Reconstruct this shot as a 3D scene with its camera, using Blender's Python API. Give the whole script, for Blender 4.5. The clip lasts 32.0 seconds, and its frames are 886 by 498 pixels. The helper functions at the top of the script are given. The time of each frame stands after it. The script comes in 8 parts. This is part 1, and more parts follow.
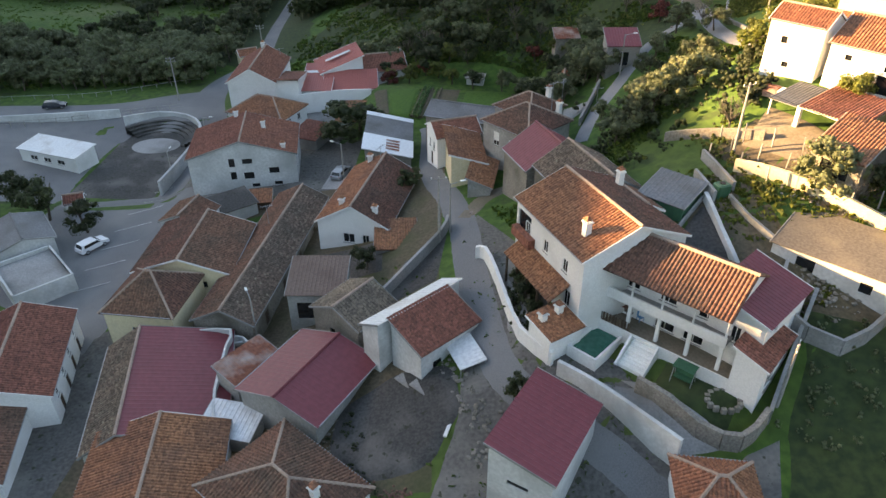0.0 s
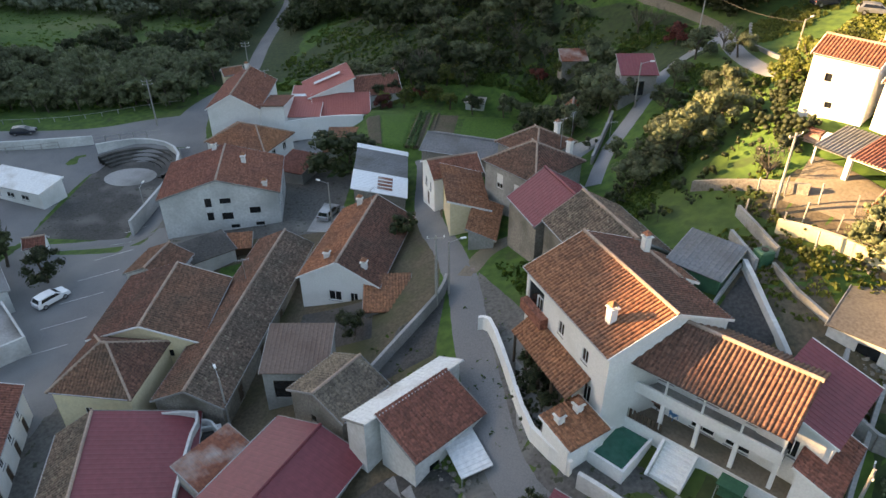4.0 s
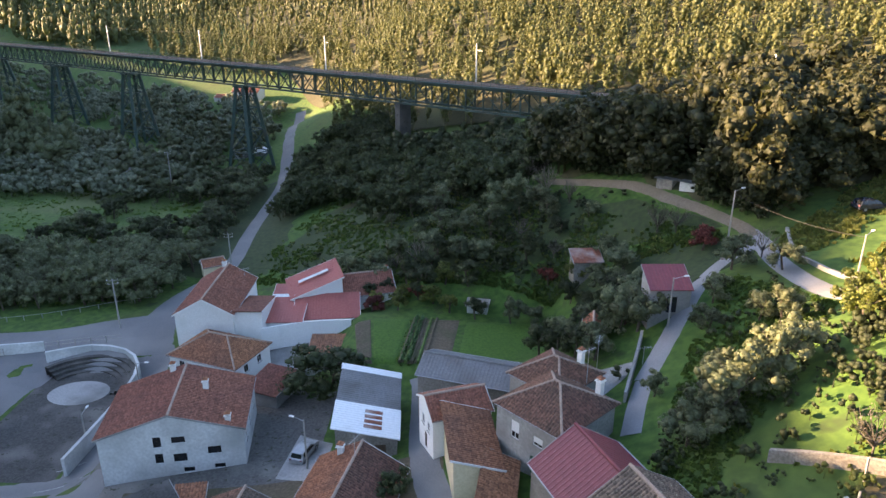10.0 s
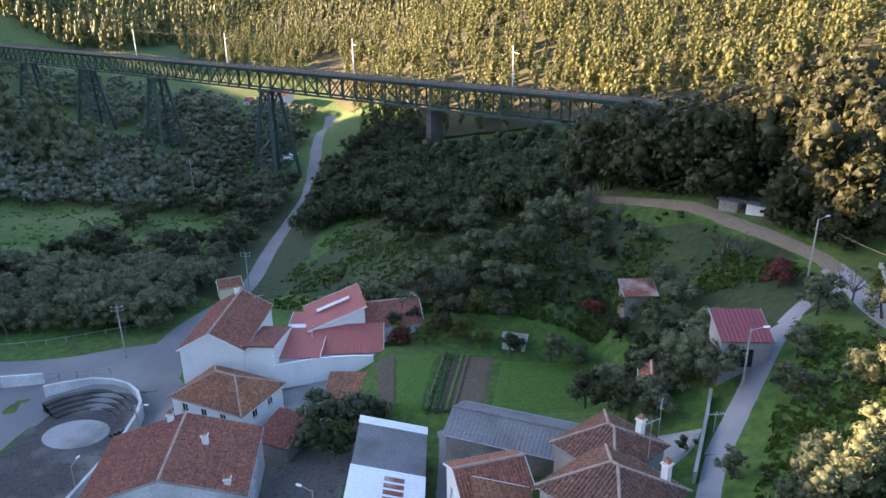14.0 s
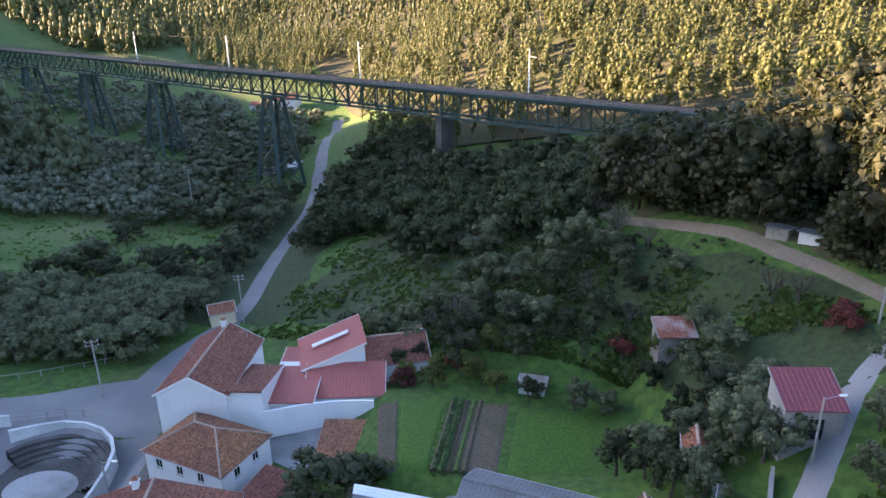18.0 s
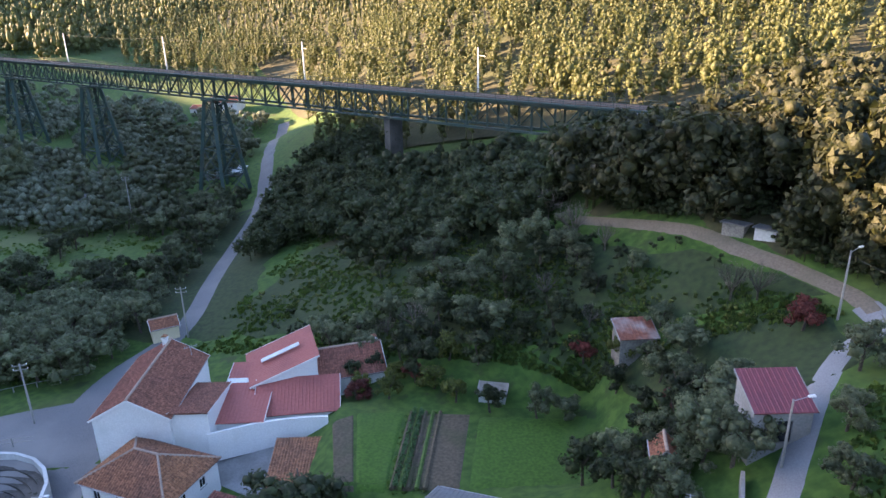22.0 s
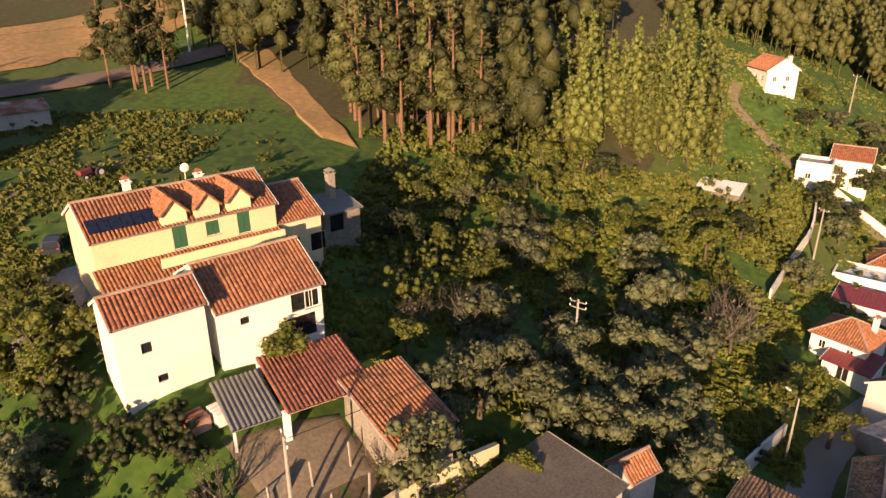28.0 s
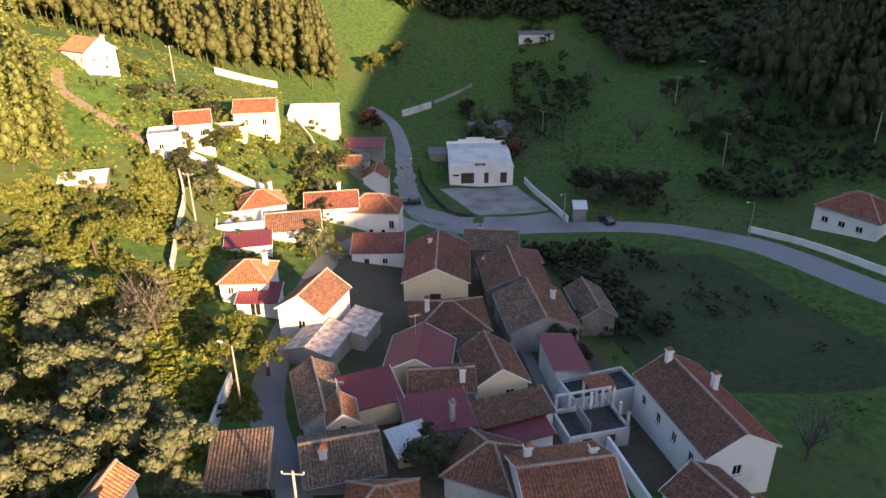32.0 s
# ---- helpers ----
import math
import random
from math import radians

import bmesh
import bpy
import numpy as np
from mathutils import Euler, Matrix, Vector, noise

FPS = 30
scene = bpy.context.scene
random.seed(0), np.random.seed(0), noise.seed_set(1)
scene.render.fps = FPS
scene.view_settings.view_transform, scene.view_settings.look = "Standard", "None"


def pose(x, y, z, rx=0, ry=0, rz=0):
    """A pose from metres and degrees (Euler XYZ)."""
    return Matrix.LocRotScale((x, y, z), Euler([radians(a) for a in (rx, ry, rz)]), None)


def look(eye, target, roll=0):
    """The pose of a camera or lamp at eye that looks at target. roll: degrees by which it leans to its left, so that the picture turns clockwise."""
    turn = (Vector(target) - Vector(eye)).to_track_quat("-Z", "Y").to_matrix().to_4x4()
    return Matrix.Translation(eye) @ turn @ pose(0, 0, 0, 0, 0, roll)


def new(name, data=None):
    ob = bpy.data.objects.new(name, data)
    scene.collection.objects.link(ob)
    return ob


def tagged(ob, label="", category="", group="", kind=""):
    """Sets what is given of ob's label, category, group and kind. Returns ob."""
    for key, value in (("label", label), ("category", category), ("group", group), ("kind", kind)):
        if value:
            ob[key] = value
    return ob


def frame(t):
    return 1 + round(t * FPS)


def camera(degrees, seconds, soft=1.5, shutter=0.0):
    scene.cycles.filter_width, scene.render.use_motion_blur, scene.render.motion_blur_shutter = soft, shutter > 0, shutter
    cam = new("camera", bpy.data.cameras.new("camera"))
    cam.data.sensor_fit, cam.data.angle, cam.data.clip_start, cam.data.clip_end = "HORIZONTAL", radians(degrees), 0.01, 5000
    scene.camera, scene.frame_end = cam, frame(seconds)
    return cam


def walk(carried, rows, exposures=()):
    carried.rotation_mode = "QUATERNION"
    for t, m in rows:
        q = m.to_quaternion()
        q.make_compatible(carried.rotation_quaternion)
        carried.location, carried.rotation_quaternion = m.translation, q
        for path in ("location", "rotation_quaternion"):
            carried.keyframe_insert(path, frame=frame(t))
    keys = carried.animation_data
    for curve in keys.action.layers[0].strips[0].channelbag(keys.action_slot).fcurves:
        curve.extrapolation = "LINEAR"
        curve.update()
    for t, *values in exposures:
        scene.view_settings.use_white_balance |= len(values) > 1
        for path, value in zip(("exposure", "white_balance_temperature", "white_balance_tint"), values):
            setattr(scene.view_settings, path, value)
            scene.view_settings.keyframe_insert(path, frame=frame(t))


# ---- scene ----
cam = camera(64.9, 32.0)
PATH = [
    (0, (2.59, -10.79, 55.16), (2.231, -2.455, 49.646), -0.27),
    (0.5, (2.51, -9.41, 55.18), (2.180, -1.079, 49.661), -0.20),
    (1, (2.46, -8.02, 55.18), (2.118, 0.316, 49.667), -0.28),
    (1.5, (2.43, -6.62, 55.16), (2.100, 1.725, 49.654), -0.21),
    (2, (2.40, -5.20, 55.14), (2.059, 3.146, 49.644), -0.34),
    (2.5, (2.35, -3.77, 55.14), (2.025, 4.574, 49.645), -0.30),
    (3, (2.30, -2.34, 55.16), (1.975, 6.011, 49.673), -0.24),
    (3.5, (2.22, -0.90, 55.22), (1.896, 7.452, 49.728), -0.29),
    (5.5, (1.84, 4.91, 55.54), (1.516, 13.249, 50.031), -0.10),
    (6, (1.77, 6.38, 55.61), (1.437, 14.856, 50.311), -0.25),
    (6.5, (1.74, 7.88, 55.67), (1.396, 16.535, 50.674), -0.37),
    (7, (1.71, 9.36, 55.71), (1.368, 18.198, 51.041), -0.45),
    (7.5, (1.68, 10.82, 55.77), (1.330, 19.818, 51.415), -0.49),
    (8, (1.59, 12.23, 55.83), (1.252, 21.380, 51.802), -0.58),
    (8.5, (1.43, 13.60, 55.88), (1.105, 22.879, 52.163), -0.53),
    (9, (1.23, 14.95, 55.88), (0.933, 24.310, 52.384), -0.16),
    (9.5, (1.02, 16.30, 55.86), (0.740, 25.661, 52.367), -0.10),
    (10, (0.84, 17.65, 55.84), (0.567, 27.019, 52.355), -0.05),
    (10.5, (0.70, 19.03, 55.84), (0.461, 28.405, 52.375), 0.17),
    (11, (0.62, 20.45, 55.86), (0.369, 29.826, 52.389), 0.08),
    (11.5, (0.60, 21.93, 55.91), (0.342, 31.302, 52.433), -0.03),
    (12, (0.58, 23.44, 55.96), (0.311, 32.806, 52.473), -0.15),
    (12.5, (0.53, 24.97, 55.99), (0.270, 34.337, 52.494), -0.21),
    (13, (0.49, 26.53, 55.96), (0.025, 35.889, 52.464), -0.30),
    (13.5, (0.47, 28.11, 55.90), (-0.251, 37.448, 52.403), -0.48),
    (14, (0.46, 29.65, 55.83), (-0.282, 38.984, 52.334), -0.69),
    (14.5, (0.42, 31.12, 55.80), (-0.348, 40.462, 52.304), -0.95),
    (16.5, (0.13, 36.90, 55.74), (-0.811, 46.226, 52.256), -0.92),
    (17, (0.07, 38.36, 55.72), (-0.848, 47.689, 52.233), -0.85),
    (17.5, (0.04, 39.84, 55.69), (-0.891, 49.164, 52.195), -1.01),
    (18, (-0.01, 41.27, 55.65), (-0.932, 50.596, 52.158), -0.97),
    (18.5, (-0.11, 42.56, 55.62), (-0.975, 51.889, 52.121), -0.79),
    (19, (-0.22, 43.58, 55.58), (-1.057, 52.909, 52.078), -0.94),
    (19.5, (-0.33, 44.23, 55.53), (-1.125, 53.557, 52.026), -1.07),
    (20, (-0.41, 44.51, 55.46), (-1.196, 53.840, 51.953), -1.16),
    (20.5, (-0.47, 44.56, 55.36), (-1.174, 53.903, 51.859), -1.09),
    (21, (-0.51, 44.54, 55.24), (-1.085, 53.887, 51.736), -1.03),
    (21.5, (-0.53, 44.50, 55.12), (-0.934, 53.864, 51.630), -1.11),
    (22, (-0.54, 44.44, 55.09), (-0.765, 53.808, 51.595), -1.09),
    (22.5, (-0.59, 44.30, 55.19), (-0.449, 53.667, 51.695), -1.12),
    (23, (-0.69, 44.08, 55.39), (0.700, 53.309, 51.803), -0.69),
    (23.5, (-0.80, 43.85, 55.58), (1.797, 52.791, 51.935), -0.58),
    (24, (-0.86, 43.65, 55.71), (2.868, 52.172, 52.050), -0.50),
    (24.5, (-0.85, 43.68, 55.73), (3.950, 51.622, 52.011), -0.20),
    (26.5, (-0.85, 43.68, 55.73), (6.864, 48.824, 51.993), -0.20),
    (27, (-0.85, 43.68, 55.73), (7.615, 47.355, 51.886), -0.28),
    (27.5, (-0.85, 43.68, 55.73), (8.075, 46.005, 51.874), -0.29),
    (28, (-0.85, 43.68, 55.73), (8.319, 44.607, 51.856), -0.31),
    (28.5, (-0.85, 43.68, 55.73), (8.276, 43.138, 51.684), -0.45),
    (29, (-0.85, 43.68, 55.73), (8.093, 42.102, 51.550), -0.52),
    (29.5, (-0.85, 43.68, 55.73), (7.922, 41.333, 51.548), -0.60),
    (30, (-0.85, 43.68, 55.73), (7.604, 40.370, 51.544), -0.54),
    (30.5, (-0.85, 43.68, 55.73), (7.072, 39.251, 51.538), -0.63),
    (31, (-0.85, 43.68, 55.73), (6.435, 38.269, 51.534), -0.64),
    (31.5, (-0.85, 43.68, 55.73), (5.946, 37.666, 51.535), -0.70),
    (32, (-0.85, 43.68, 55.73), (5.534, 37.230, 51.536), -0.71),
]
walk(cam, [(t, look(eye, target, roll)) for t, eye, target, roll in PATH],
     exposures=[(0, 3.14, 8500, 19), (6, 3.06, 8200, 20), (8, 3.18, 7600, 22), (11, 3.34, 6750, 25), (22, 3.5, 6400, 29), (23.5, 3.4, 6350, 28), (24.5, 2.85, 6800, 27), (26.5, 1.7, 7200, 29), (28, 1.4, 7250, 29), (29, 1.5, 7150, 28), (30, 1.72, 7050, 28), (31, 2.04, 7050, 28), (32, 2.3, 7050, 28)])

# ---- world, sun ----
world = bpy.data.worlds.new("world")
scene.world = world
world.use_nodes = True
wn = world.node_tree.nodes
sky = wn.new("ShaderNodeTexSky")
sky.sky_type = "NISHITA"
sky.sun_disc = False
sky.sun_elevation, sky.sun_rotation = radians(13), radians(280)
sky.dust_density, sky.air_density, sky.ozone_density = 1.2, 1.2, 2.6
wn["Background"].inputs[1].default_value = 0.07
world.node_tree.links.new(sky.outputs[0], wn["Background"].inputs[0])
sun = new("sun", bpy.data.lights.new("sun", "SUN"))
sun.data.energy, sun.data.angle, sun.data.color = 4.2, radians(0.6), (1.0, 0.72, 0.4)
SUN_AZ, SUN_EL = radians(280), radians(13)
sun_dir = Vector((math.sin(SUN_AZ) * math.cos(SUN_EL), math.cos(SUN_AZ) * math.cos(SUN_EL), math.sin(SUN_EL)))
sun.matrix_world = look(sun_dir * 300, (0, 0, 0))

# ---- materials ----


def mat(name, c1, c2, scale=1.0, fine=12.0, rough=0.85, bump=0.3, metal=0.0, c3=None, stain=0.35, vary=0.0, courses=0.0, spots=None):
    """Two-scale procedural surface: c1 to c2 by fine grain, c3 in large stains, optional courses along local y and per-object variation."""
    m = bpy.data.materials.new(name)
    m.use_nodes = True
    nt = m.node_tree
    n, l = nt.nodes, nt.links
    b = n["Principled BSDF"]
    b.inputs["Roughness"].default_value, b.inputs["Metallic"].default_value = rough, metal
    tc = n.new("ShaderNodeTexCoord")

    def tex(s, detail=4.0):
        t = n.new("ShaderNodeTexNoise")
        t.inputs["Scale"].default_value, t.inputs["Detail"].default_value = s, detail
        l.new(tc.outputs["Object"], t.inputs["Vector"])
        return t

    def ramp(src, a, z):
        r = n.new("ShaderNodeMapRange")
        r.inputs[1].default_value, r.inputs[2].default_value = a, z
        l.new(src, r.inputs[0])
        return r.outputs[0]

    def mix(fac, a, z):
        x = n.new("ShaderNodeMix")
        x.data_type = "RGBA"
        if isinstance(fac, float):
            x.inputs[0].default_value = fac
        else:
            l.new(fac, x.inputs[0])
        for s, v in ((6, a), (7, z)):
            if isinstance(v, tuple):
                x.inputs[s].default_value = (*v, 1)
            else:
                l.new(v, x.inputs[s])
        return x.outputs[2]

    f1, f2 = tex(fine), tex(scale * 0.5, 6.0)
    col = mix(ramp(f1.outputs[0], 0.35, 0.65), c1, c2)
    if c3:
        col = mix(ramp(f2.outputs[0], 0.62 - stain * 0.4, 0.75), col, c3)
    if spots:
        f3 = tex(scale * 4, 3.0)
        col = mix(ramp(f3.outputs[0], 0.62, 0.68), col, spots)
    height = f1.outputs[0]
    if courses:
        w = n.new("ShaderNodeTexWave")
        w.bands_direction, w.wave_profile = "Y", "SAW"
        w.inputs["Scale"].default_value = courses
        w.inputs["Distortion"].default_value = 0.4
        l.new(tc.outputs["Object"], w.inputs["Vector"])
        col = mix(ramp(w.outputs["Fac"], 0.0, 0.25), mix(0.3, col, (0.02, 0.015, 0.012)), col)
        vo = n.new("ShaderNodeTexVoronoi")
        vo.inputs["Scale"].default_value = 4.6
        l.new(tc.outputs["Object"], vo.inputs["Vector"])
        hs = n.new("ShaderNodeHueSaturation")
        l.new(col, hs.inputs["Color"])
        sep = n.new("ShaderNodeSeparateColor")
        l.new(vo.outputs["Color"], sep.inputs[0])
        r = n.new("ShaderNodeMapRange")
        r.inputs[3].default_value, r.inputs[4].default_value = 0.6, 1.4
        l.new(sep.outputs[0], r.inputs[0])
        l.new(r.outputs[0], hs.inputs["Value"])
        col = hs.outputs[0]
    if vary:
        oi = n.new("ShaderNodeObjectInfo")
        hs = n.new("ShaderNodeHueSaturation")
        r = n.new("ShaderNodeMapRange")
        r.inputs[3].default_value, r.inputs[4].default_value = 1 - vary, 1 + vary
        l.new(oi.outputs["Random"], r.inputs[0])
        l.new(r.outputs[0], hs.inputs["Value"])
        r2 = n.new("ShaderNodeMapRange")
        r2.inputs[3].default_value, r2.inputs[4].default_value = 0.5 - vary * 0.06, 0.5 + vary * 0.06
        l.new(oi.outputs["Random"], r2.inputs[0])
        l.new(r2.outputs[0], hs.inputs["Hue"])
        l.new(col, hs.inputs["Color"])
        col = hs.outputs[0]
    l.new(col, b.inputs["Base Color"])
    if bump:
        bp = n.new("ShaderNodeBump")
        bp.inputs["Strength"].default_value, bp.inputs["Distance"].default_value = bump, 0.05
        l.new(height, bp.inputs["Height"])
        l.new(bp.outputs[0], b.inputs["Normal"])
    return m


def leaf_mat(name, c1, c2, rough=0.6, grain=2.6):
    m = bpy.data.materials.new(name)
    m.use_nodes = True
    n, l = m.node_tree.nodes, m.node_tree.links
    b = n["Principled BSDF"]
    b.inputs["Roughness"].default_value = rough
    g, oi = n.new("ShaderNodeNewGeometry"), n.new("ShaderNodeObjectInfo")
    x, hs, r = n.new("ShaderNodeMix"), n.new("ShaderNodeHueSaturation"), n.new("ShaderNodeMapRange")
    x.data_type = "RGBA"
    x.inputs[6].default_value, x.inputs[7].default_value = (*c1, 1), (*c2, 1)
    l.new(g.outputs["Random Per Island"], x.inputs[0])
    r.inputs[3].default_value, r.inputs[4].default_value = 0.75, 1.25
    l.new(oi.outputs["Random"], r.inputs[0])
    l.new(r.outputs[0], hs.inputs["Value"])
    tc, nz, bp = n.new("ShaderNodeTexCoord"), n.new("ShaderNodeTexNoise"), n.new("ShaderNodeBump")
    l.new(tc.outputs["Object"], nz.inputs["Vector"])
    nz.inputs["Scale"].default_value, nz.inputs["Detail"].default_value = grain, 3.0
    v = n.new("ShaderNodeMapRange")
    v.inputs[1].default_value, v.inputs[2].default_value = 0.32, 0.68
    v.inputs[3].default_value, v.inputs[4].default_value = 0.68, 1.28
    l.new(nz.outputs[0], v.inputs[0])
    h2 = n.new("ShaderNodeHueSaturation")
    l.new(x.outputs[2], h2.inputs["Color"])
    l.new(v.outputs[0], h2.inputs["Value"])
    l.new(h2.outputs[0], hs.inputs["Color"])
    bp.inputs["Strength"].default_value, bp.inputs["Distance"].default_value = 0.7, 0.3
    l.new(nz.outputs[0], bp.inputs["Height"])
    l.new(bp.outputs[0], b.inputs["Normal"])
    l.new(hs.outputs[0], b.inputs["Base Color"])
    t = n.new("ShaderNodeBsdfTranslucent")
    l.new(hs.outputs[0], t.inputs[0])
    ms = n.new("ShaderNodeMixShader")
    ms.inputs[0].default_value = 0.45
    l.new(b.outputs[0], ms.inputs[1])
    l.new(t.outputs[0], ms.inputs[2])
    l.new(ms.outputs[0], n["Material Output"].inputs[0])
    return m


